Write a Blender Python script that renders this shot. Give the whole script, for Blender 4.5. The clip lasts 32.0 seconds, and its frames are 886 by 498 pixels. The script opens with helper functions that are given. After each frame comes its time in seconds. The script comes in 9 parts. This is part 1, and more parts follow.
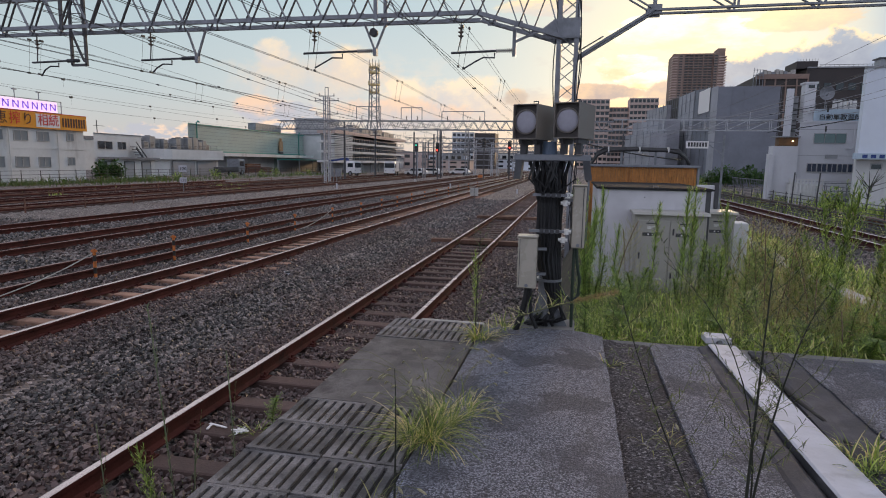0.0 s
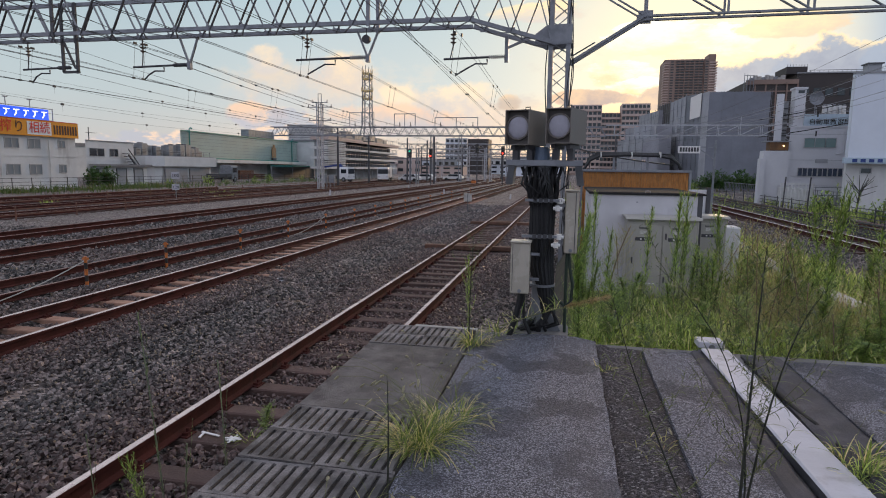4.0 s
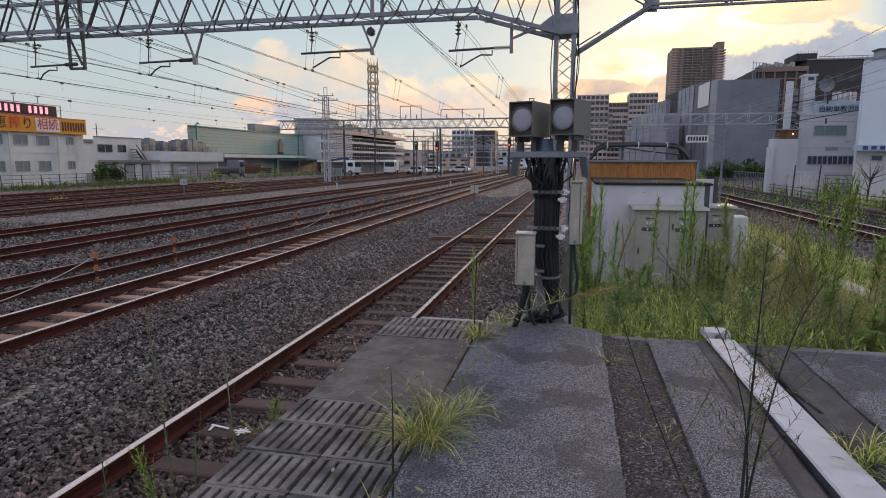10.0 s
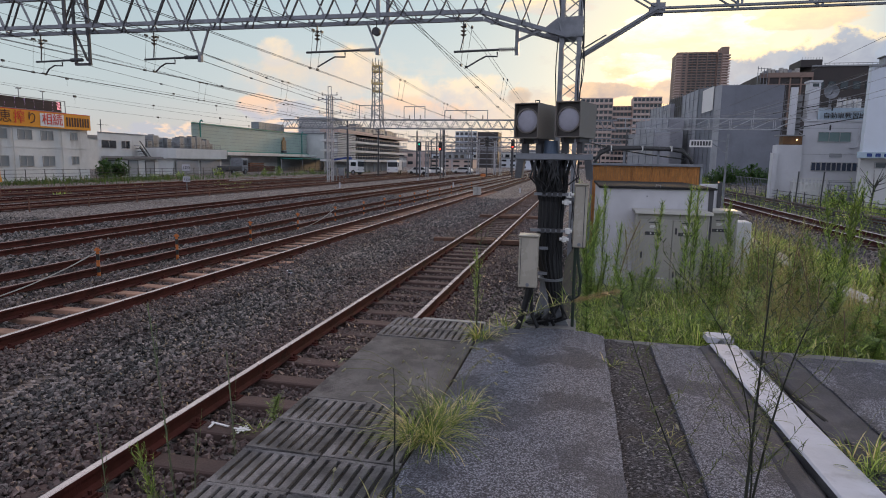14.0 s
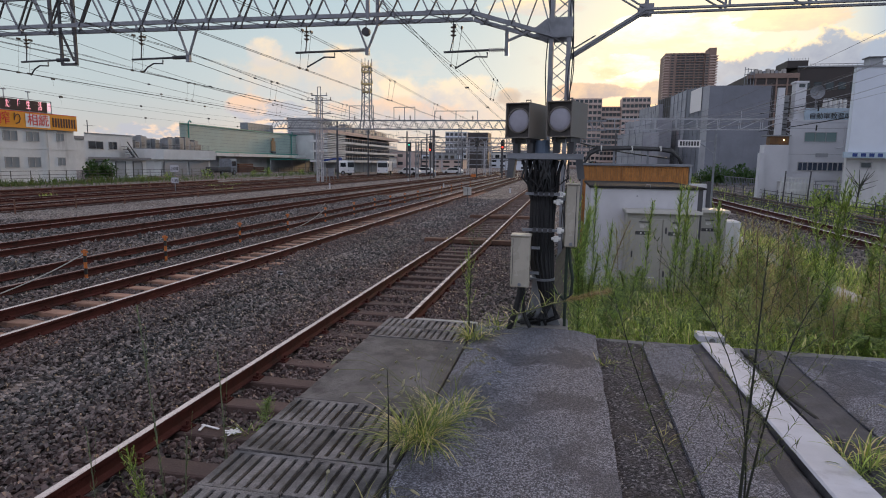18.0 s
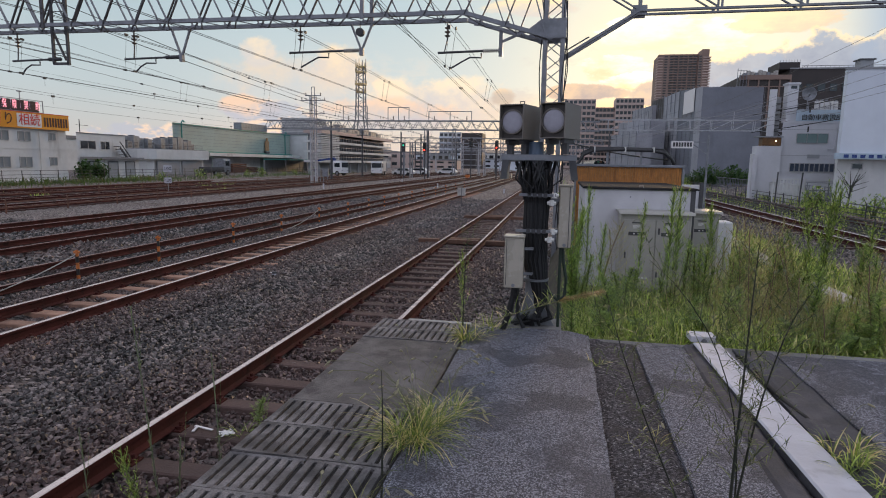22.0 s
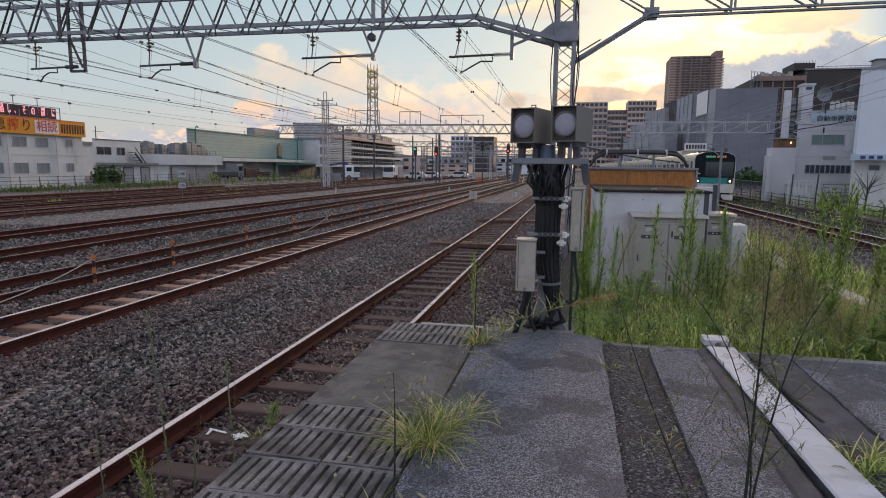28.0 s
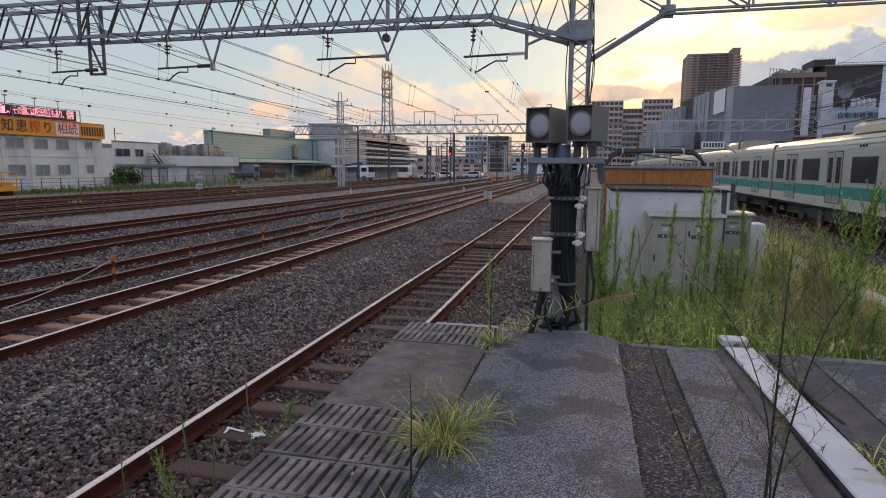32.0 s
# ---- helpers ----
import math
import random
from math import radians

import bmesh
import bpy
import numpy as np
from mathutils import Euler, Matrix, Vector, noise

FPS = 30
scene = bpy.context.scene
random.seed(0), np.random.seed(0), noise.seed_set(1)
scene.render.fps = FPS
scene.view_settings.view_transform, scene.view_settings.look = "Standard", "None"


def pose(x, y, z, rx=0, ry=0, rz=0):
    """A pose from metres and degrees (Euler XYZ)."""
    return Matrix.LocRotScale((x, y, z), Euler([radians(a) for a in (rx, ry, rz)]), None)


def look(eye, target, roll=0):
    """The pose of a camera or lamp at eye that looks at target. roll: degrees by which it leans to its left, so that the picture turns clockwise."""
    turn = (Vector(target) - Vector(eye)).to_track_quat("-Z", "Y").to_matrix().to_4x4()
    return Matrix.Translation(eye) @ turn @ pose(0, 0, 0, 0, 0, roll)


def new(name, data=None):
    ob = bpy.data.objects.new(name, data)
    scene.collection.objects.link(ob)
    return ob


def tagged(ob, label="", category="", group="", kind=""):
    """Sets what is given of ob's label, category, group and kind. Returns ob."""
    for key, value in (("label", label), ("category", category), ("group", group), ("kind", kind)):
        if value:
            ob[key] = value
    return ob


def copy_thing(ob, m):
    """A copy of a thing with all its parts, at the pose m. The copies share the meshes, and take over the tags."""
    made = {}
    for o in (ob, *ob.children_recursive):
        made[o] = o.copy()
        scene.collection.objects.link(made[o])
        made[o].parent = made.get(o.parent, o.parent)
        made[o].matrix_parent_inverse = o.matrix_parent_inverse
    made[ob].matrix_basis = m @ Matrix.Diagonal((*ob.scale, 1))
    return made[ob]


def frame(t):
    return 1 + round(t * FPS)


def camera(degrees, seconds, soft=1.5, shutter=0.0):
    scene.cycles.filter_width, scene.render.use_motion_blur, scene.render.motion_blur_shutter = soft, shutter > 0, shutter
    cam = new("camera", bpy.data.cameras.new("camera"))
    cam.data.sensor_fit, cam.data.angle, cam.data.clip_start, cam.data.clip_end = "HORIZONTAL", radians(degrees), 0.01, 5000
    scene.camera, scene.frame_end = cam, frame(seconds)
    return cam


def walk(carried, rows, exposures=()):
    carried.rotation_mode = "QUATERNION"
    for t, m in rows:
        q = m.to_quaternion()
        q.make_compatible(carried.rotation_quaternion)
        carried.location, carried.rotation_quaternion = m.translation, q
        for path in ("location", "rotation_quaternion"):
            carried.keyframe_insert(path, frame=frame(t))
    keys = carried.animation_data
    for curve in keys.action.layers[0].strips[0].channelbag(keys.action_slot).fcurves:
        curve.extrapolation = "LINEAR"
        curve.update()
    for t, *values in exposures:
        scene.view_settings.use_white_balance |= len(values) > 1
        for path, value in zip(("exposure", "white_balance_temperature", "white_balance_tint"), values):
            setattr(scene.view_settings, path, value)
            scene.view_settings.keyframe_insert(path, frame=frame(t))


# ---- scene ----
# Zero height is the rail top of the track beside the platform; y runs along the tracks.
PATH = [
    (0, pose(-0.0000, 0.0001, 2.2100, 81.798, -0.993, 12.242)),
    (0.5, pose(-0.0021, 0.0028, 2.2104, 81.770, -1.183, 12.193)),
    (1, pose(-0.0041, 0.0054, 2.2077, 81.784, -1.232, 12.034)),
    (1.5, pose(-0.0009, 0.0055, 2.2099, 81.746, -0.989, 11.927)),
    (2, pose(-0.0002, 0.0057, 2.2094, 81.806, -0.823, 11.809)),
    (2.5, pose(0.0035, 0.0015, 2.2117, 81.908, -0.712, 11.694)),
    (3, pose(0.0046, 0.0024, 2.2111, 82.049, -0.753, 11.633)),
    (3.5, pose(0.0045, 0.0063, 2.2094, 82.219, -0.822, 11.568)),
    (5.5, pose(0.0121, -0.0033, 2.2141, 82.539, -0.362, 12.003)),
    (6, pose(0.0110, -0.0037, 2.2132, 82.554, -0.326, 12.043)),
    (6.5, pose(0.0109, -0.0040, 2.2133, 82.500, -0.406, 11.965)),
    (7, pose(0.0146, 0.0006, 2.2128, 82.396, -0.444, 11.879)),
    (7.5, pose(0.0171, -0.0002, 2.2130, 82.099, -0.450, 11.865)),
    (8, pose(0.0191, -0.0017, 2.2148, 81.916, -0.532, 11.922)),
    (8.5, pose(0.0206, 0.0007, 2.2143, 81.799, -0.504, 12.047)),
    (9, pose(0.0209, -0.0003, 2.2143, 81.728, -0.369, 12.099)),
    (9.5, pose(0.0222, -0.0016, 2.2142, 81.661, -0.262, 12.180)),
    (10, pose(0.0242, -0.0008, 2.2141, 81.605, -0.131, 12.249)),
    (10.5, pose(0.0244, -0.0016, 2.2150, 81.603, -0.062, 12.339)),
    (11, pose(0.0229, 0.0034, 2.2137, 81.586, -0.145, 12.379)),
    (11.5, pose(0.0167, 0.0026, 2.2128, 81.583, -0.527, 12.510)),
    (12, pose(0.0150, 0.0053, 2.2114, 81.608, -0.680, 12.546)),
    (12.5, pose(0.0135, 0.0076, 2.2103, 81.620, -0.836, 12.590)),
    (13, pose(0.0129, 0.0050, 2.2118, 81.651, -0.922, 12.596)),
    (13.5, pose(0.0133, 0.0033, 2.2121, 81.656, -0.937, 12.593)),
    (14, pose(0.0120, 0.0052, 2.2116, 81.692, -0.976, 12.531)),
    (14.5, pose(0.0113, 0.0050, 2.2095, 81.685, -0.994, 12.505)),
    (16.5, pose(0.0018, 0.0082, 2.2093, 81.708, -0.969, 12.184)),
    (17, pose(0.0012, 0.0085, 2.2099, 81.752, -0.924, 12.038)),
    (17.5, pose(-0.0002, 0.0101, 2.2106, 81.742, -0.934, 11.753)),
    (18, pose(0.0005, 0.0130, 2.2071, 81.758, -0.876, 11.587)),
    (18.5, pose(0.0013, 0.0072, 2.2099, 81.767, -0.856, 11.472)),
    (19, pose(0.0022, 0.0055, 2.2091, 81.833, -0.808, 11.391)),
    (19.5, pose(0.0044, 0.0079, 2.2113, 81.833, -0.879, 11.397)),
    (20, pose(-0.0015, 0.0083, 2.2096, 81.783, -1.018, 11.309)),
    (20.5, pose(-0.0039, 0.0108, 2.2084, 81.749, -1.102, 11.203)),
    (21, pose(-0.0035, 0.0102, 2.2081, 81.747, -0.831, 11.062)),
    (21.5, pose(0.0008, 0.0057, 2.2097, 81.764, -0.970, 11.068)),
    (22, pose(0.0030, 0.0036, 2.2115, 81.804, -0.978, 11.030)),
    (22.5, pose(0.0023, 0.0041, 2.2094, 81.939, -0.910, 10.997)),
    (23, pose(0.0020, 0.0017, 2.2109, 82.040, -1.003, 10.980)),
    (23.5, pose(0.0038, -0.0038, 2.2124, 82.095, -1.110, 11.079)),
    (24, pose(0.0030, 0.0007, 2.2113, 82.137, -0.993, 11.145)),
    (24.5, pose(0.0036, -0.0020, 2.2119, 82.140, -0.755, 11.279)),
    (25, pose(0.0051, -0.0053, 2.2118, 82.141, -0.554, 11.439)),
    (25.5, pose(0.0052, -0.0040, 2.2114, 82.129, -0.699, 11.585)),
    (27.5, pose(0.0060, -0.0027, 2.2103, 82.139, -0.631, 11.977)),
    (28, pose(0.0053, -0.0045, 2.2133, 82.136, -0.647, 12.129)),
    (28.5, pose(0.0002, -0.0028, 2.2106, 82.201, -0.600, 12.147)),
    (29, pose(0.0009, -0.0029, 2.2107, 82.224, -0.729, 12.216)),
    (29.5, pose(0.0001, -0.0009, 2.2113, 82.255, -0.832, 12.276)),
    (30, pose(-0.0007, 0.0014, 2.2122, 82.248, -0.895, 12.387)),
    (30.5, pose(0.0010, -0.0055, 2.2147, 82.230, -0.662, 12.526)),
    (31, pose(0.0035, -0.0066, 2.2129, 82.205, -0.545, 12.815)),
    (31.5, pose(0.0061, -0.0080, 2.2158, 82.152, -0.455, 13.168)),
    (32, pose(0.0020, -0.0094, 2.2149, 82.114, -0.369, 13.503)),
]
cam = camera(73, 32.0, soft=1.0)
walk(cam, PATH)

# ---- sky and sun ----
SUN_AZ = radians(9.5)     # from +y towards +x
SUN_EL = radians(9.0)
sun_dir = Vector((math.sin(SUN_AZ) * math.cos(SUN_EL), math.cos(SUN_AZ) * math.cos(SUN_EL), math.sin(SUN_EL)))


class Nodes:
    """Short forms for building a node tree."""

    def __init__(self, tree):
        self.tree = tree

    def node(self, kind, **inputs):
        n = self.tree.nodes.new(kind)
        for key, value in inputs.items():
            self.put(n, key.replace("_", " "), value)
        return n

    def put(self, n, key, value):
        sock = n.inputs[int(key[1:])] if key[0] == "i" and key[1:].isdigit() else n.inputs[key]
        if isinstance(value, bpy.types.NodeSocket):
            self.tree.links.new(value, sock)
        else:
            sock.default_value = value

    def math(self, op, a, b=0.0, c=0.0, clamp=False):
        n = self.node("ShaderNodeMath", i0=a, i1=b, i2=c)
        n.operation, n.use_clamp = op, clamp
        return n.outputs[0]

    def vmath(self, op, a, b=(0, 0, 0)):
        n = self.node("ShaderNodeVectorMath", i0=a, i1=b)
        n.operation = op
        return n.outputs["Value"] if op in ("DOT_PRODUCT", "LENGTH") else n.outputs[0]

    def mix(self, fac, a, b, how="MIX"):
        n = self.tree.nodes.new("ShaderNodeMix")
        n.data_type, n.blend_type = "RGBA", how
        for sock, v in ((n.inputs[0], fac), (n.inputs[6], a), (n.inputs[7], b)):
            if isinstance(v, bpy.types.NodeSocket):
                self.tree.links.new(v, sock)
            else:
                sock.default_value = v if not isinstance(v, tuple) else (*v[:3], 1)
        return n.outputs[2]

    def step(self, v, lo, hi, a=0.0, b=1.0):
        n = self.node("ShaderNodeMapRange", i0=v, i1=lo, i2=hi, i3=a, i4=b)
        n.interpolation_type = "SMOOTHSTEP"
        return n.outputs[0]

    def noise(self, vec, scale, detail=4.0, rough=0.55):
        n = self.node("ShaderNodeTexNoise", Vector=vec, Scale=scale, Detail=detail, Roughness=rough)
        return n.outputs[0]

    def scaled(self, vec, s, move=(0, 0, 0)):
        return self.node("ShaderNodeMapping", i0=vec, i1=move, i3=s).outputs[0]


def make_world():
    w = bpy.data.worlds.new("evening_sky")
    scene.world = w
    w.use_nodes = True
    t = w.node_tree
    t.nodes.clear()
    N = Nodes(t)
    sky = t.nodes.new("ShaderNodeTexSky")
    sky.sky_type, sky.sun_disc = "NISHITA", False
    sky.sun_elevation, sky.sun_rotation = SUN_EL, SUN_AZ
    sky.air_density, sky.dust_density, sky.ozone_density = 1.0, 1.5, 1.5
    d = t.nodes.new("ShaderNodeTexCoord").outputs["Generated"]
    sep = N.node("ShaderNodeSeparateXYZ", i0=d)
    x, y, z = sep.outputs
    near_sun = N.math("MAXIMUM", N.vmath("DOT_PRODUCT", d, tuple(sun_dir)), 0.0)
    wide = N.math("POWER", near_sun, 26.0)
    glow = N.math("POWER", near_sun, 55.0)
    tight = N.math("POWER", near_sun, 320.0)
    # clear air: warm haze low down, pale blue above
    air = N.mix(N.step(z, -0.01, 0.13), (0.66, 0.54, 0.47), (0.56, 0.615, 0.62))
    air = N.mix(N.step(z, 0.10, 0.32), air, (0.40, 0.535, 0.60))
    air = N.mix(N.step(z, 0.30, 0.8), air, (0.53, 0.53, 0.66))
    air = N.mix(N.step(N.math("ARCTAN2", x, y), -0.40, -0.72, 0.0, 0.35), air, (0.30, 0.40, 0.46))
    air = N.mix(N.step(y, 0.25, -0.45), air, (0.60, 0.63, 0.79))
    air = N.mix(N.math("MULTIPLY", wide, 0.5), air, (0.93, 0.86, 0.70))
    air = N.mix(N.math("MULTIPLY", glow, 0.85, clamp=True), air, (1.0, 0.86, 0.58))
    air = N.mix(N.math("MULTIPLY", tight, 0.8, clamp=True), air, (1.15, 0.98, 0.62))
    # faint broken cloud, flattened towards the horizon
    flat_d = N.scaled(d, (1.0, 1.0, 2.4))
    n1 = N.noise(flat_d, 7.0, 8.0, 0.62)
    n2 = N.noise(flat_d, 2.6, 4.0, 0.5)
    cover = N.step(N.math("ADD", N.math("MULTIPLY", n1, 0.7), N.math("MULTIPLY", n2, 0.4)), 0.53, 0.62)
    az = N.math("ARCTAN2", x, y)
    low = N.math("MULTIPLY", N.math("MULTIPLY", N.step(z, 0.24, 0.08), 0.5), N.step(az, -0.58, -0.40, 0.1, 1.0))
    cloud_col = N.mix(N.step(n1, 0.45, 0.62), (0.90, 0.74, 0.58), (0.56, 0.54, 0.56))
    cloud_col = N.mix(N.math("MULTIPLY", glow, 1.2, clamp=True), cloud_col, N.mix(N.step(n1, 0.45, 0.65), (1.1, 0.74, 0.30), (0.50, 0.38, 0.34)))
    col = N.mix(N.math("MULTIPLY", cover, low), air, cloud_col)
    billow = N.math("SUBTRACT", N.noise(N.scaled(d, (1.0, 1.0, 1.25), (0.3, 0.2, 0.1)), 14.0, 9.0, 0.62), 0.5)
    wisp = N.math("SUBTRACT", N.noise(N.scaled(d, (1.0, 1.0, 2.6), (1.7, 0.6, 0.4)), 11.0, 9.0, 0.64), 0.5)

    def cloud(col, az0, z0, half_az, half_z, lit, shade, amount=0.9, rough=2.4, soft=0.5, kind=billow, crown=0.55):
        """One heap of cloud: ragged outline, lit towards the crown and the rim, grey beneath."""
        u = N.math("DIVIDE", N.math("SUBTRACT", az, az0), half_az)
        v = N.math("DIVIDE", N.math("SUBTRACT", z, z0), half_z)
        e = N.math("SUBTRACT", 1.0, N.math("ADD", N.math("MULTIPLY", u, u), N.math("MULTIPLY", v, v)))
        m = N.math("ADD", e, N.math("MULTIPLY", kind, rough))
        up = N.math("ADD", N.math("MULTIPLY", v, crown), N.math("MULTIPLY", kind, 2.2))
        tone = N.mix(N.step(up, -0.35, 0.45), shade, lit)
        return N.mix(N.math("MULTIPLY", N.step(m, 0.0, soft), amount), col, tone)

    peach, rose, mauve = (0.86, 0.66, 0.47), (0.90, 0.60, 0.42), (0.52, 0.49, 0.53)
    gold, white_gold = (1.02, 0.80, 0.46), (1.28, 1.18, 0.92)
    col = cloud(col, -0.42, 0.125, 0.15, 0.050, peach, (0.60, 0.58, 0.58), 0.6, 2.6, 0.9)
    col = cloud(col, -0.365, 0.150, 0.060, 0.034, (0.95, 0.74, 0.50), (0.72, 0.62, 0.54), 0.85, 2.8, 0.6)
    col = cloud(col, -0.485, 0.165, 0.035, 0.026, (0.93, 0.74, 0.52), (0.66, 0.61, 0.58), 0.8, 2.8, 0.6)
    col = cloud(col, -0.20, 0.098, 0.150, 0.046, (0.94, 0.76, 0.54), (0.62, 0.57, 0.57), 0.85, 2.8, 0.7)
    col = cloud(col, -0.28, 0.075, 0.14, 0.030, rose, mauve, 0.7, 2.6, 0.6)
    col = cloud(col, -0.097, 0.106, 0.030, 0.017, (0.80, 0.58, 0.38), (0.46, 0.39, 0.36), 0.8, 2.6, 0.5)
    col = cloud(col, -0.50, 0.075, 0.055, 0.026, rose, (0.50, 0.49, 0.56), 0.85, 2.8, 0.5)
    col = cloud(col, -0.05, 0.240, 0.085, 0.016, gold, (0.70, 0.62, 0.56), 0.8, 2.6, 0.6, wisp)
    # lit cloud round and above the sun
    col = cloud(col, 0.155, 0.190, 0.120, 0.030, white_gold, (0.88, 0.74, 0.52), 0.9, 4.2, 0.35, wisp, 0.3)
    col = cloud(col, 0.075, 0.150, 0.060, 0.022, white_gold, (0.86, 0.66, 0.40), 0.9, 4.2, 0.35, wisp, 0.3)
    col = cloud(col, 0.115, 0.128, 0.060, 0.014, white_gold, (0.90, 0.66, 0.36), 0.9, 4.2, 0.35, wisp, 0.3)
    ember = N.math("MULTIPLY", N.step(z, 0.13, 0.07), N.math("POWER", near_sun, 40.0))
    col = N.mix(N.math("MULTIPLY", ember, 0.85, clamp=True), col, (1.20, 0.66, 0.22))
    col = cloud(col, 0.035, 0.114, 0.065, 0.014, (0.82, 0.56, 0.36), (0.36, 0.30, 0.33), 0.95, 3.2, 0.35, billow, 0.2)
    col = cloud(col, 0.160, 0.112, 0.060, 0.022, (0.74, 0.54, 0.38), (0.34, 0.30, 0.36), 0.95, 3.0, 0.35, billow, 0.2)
    # small heaped clouds low in the south-west, their sun side pink
    lump = N.math("MULTIPLY", N.math("SUBTRACT", N.noise(N.scaled(d, (1.0, 1.0, 1.0), (0.4, 0.1, 0.7)), 15.0, 8.0, 0.6), 0.5), 0.085)
    heap_top = N.math("ADD", N.math("MULTIPLY", N.math("MULTIPLY", N.step(az, -0.53, -0.47), N.step(az, -0.37, -0.44)), 0.045), 0.045)
    heap = N.step(N.math("SUBTRACT", N.math("ADD", heap_top, lump), z), 0.0, 0.008)
    heap = N.math("MULTIPLY", heap, N.math("MULTIPLY", N.step(az, -0.86, -0.70), N.step(az, -0.26, -0.36)))
    heap_col = N.mix(N.step(N.noise(flat_d, 26.0, 5.0, 0.6), 0.46, 0.60), (0.47, 0.48, 0.55), (0.98, 0.70, 0.50))
    col = N.mix(N.math("MULTIPLY", heap, 0.8), col, heap_col)
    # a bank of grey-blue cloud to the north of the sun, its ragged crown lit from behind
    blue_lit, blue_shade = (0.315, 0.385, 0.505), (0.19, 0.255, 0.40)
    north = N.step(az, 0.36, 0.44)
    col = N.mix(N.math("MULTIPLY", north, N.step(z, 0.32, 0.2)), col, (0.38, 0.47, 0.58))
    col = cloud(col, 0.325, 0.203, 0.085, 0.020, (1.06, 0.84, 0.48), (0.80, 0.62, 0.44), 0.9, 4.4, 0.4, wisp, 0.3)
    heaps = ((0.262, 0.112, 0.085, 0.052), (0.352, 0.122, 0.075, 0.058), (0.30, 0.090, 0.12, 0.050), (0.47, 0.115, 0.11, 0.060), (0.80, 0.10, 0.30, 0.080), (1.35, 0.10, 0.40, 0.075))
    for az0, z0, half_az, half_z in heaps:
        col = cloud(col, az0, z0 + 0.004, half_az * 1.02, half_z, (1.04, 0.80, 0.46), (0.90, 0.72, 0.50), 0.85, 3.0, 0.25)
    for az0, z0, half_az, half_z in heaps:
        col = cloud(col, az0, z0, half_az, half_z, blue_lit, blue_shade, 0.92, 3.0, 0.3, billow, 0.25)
    col = N.mix(N.math("MULTIPLY", N.math("MULTIPLY", N.step(az, 0.20, 0.26), N.step(az, 2.2, 1.5)), N.step(z, 0.12, 0.07)), col, (0.42, 0.44, 0.52))
    part_sky = N.mix(1.0, sky.outputs[0], (0.004, 0.004, 0.004), "MULTIPLY")
    col = N.mix(1.0, col, part_sky, "ADD")
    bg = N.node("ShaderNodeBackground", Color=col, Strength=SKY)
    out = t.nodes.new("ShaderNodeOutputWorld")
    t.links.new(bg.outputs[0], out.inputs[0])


SKY = 1.12
make_world()
sun = new("sun", bpy.data.lights.new("sun", "SUN"))
sun.data.energy, sun.data.angle, sun.data.color = 1.6, radians(7), (1.0, 0.66, 0.36)
sun.matrix_basis = look(sun_dir * 50, (0, 0, 0))
scene.view_settings.exposure = 0.0


# ---- materials ----
def material(name, base, rough=0.7, metal=0.0, vary=0.25, scale=8.0, fine=60.0, bump=0.15, tint=None, tint_at=0.55, per=0.0, spec=0.5, streak=0.0, bump_size=0.02):
    """A painted, stone or metal surface: broad stains, fine grain, relief; per: change from piece to piece."""
    m = bpy.data.materials.new(name)
    m.use_nodes = True
    N = Nodes(m.node_tree)
    b = m.node_tree.nodes["Principled BSDF"]
    co = m.node_tree.nodes.new("ShaderNodeTexCoord").outputs["Object"]
    if per:
        rnd = m.node_tree.nodes.new("ShaderNodeObjectInfo").outputs["Random"]
        co = N.vmath("ADD", co, N.node("ShaderNodeCombineXYZ", i0=N.math("MULTIPLY", rnd, 37.0), i1=N.math("MULTIPLY", rnd, 11.0)).outputs[0])
    broad = N.noise(co, scale, 5.0, 0.6)
    grain = N.noise(co, fine, 3.0, 0.6)
    dark = tuple(c * (1 - vary) for c in base)
    light = tuple(min(1.0, c * (1 + vary)) for c in base)
    col = N.mix(N.step(broad, 0.3, 0.7), dark, light)
    col = N.mix(N.math("MULTIPLY", N.step(grain, 0.35, 0.75), vary * 0.8), col, tuple(c * 0.45 for c in base))
    if tint:
        stain = N.step(N.noise(N.scaled(co, (1, 1, 0.25 if streak else 1)), scale * 0.7, 6.0, 0.65), tint_at, tint_at + 0.12)
        col = N.mix(N.math("MULTIPLY", stain, 0.75), col, tint)
    if per:
        col = N.mix(per, col, N.mix(rnd, tuple(c * 0.45 for c in base), tuple(min(1, c * 1.5) for c in base)))
    N.put(b, "Base Color", col)
    N.put(b, "Roughness", N.step(broad, 0.2, 0.8, max(0.03, rough - 0.12), min(1, rough + 0.1)))
    N.put(b, "Metallic", metal)
    N.put(b, "Specular IOR Level", spec)
    if bump:
        N.put(b, "Normal", N.node("ShaderNodeBump", Strength=bump, Distance=bump_size, Height=grain).outputs[0])
    return m


def glow_material(name, colour, strength):
    m = bpy.data.materials.new(name)
    m.use_nodes = True
    b = m.node_tree.nodes["Principled BSDF"]
    b.inputs["Base Color"].default_value = (*colour, 1)
    b.inputs["Emission Color"].default_value = (*colour, 1)
    b.inputs["Emission Strength"].default_value = strength
    return m


def glass_material(name, tint=(0.02, 0.025, 0.03), rough=0.06):
    m = bpy.data.materials.new(name)
    m.use_nodes = True
    b = m.node_tree.nodes["Principled BSDF"]
    b.inputs["Base Color"].default_value = (*tint, 1)
    b.inputs["Roughness"].default_value = rough
    b.inputs["Specular IOR Level"].default_value = 0.8
    return m


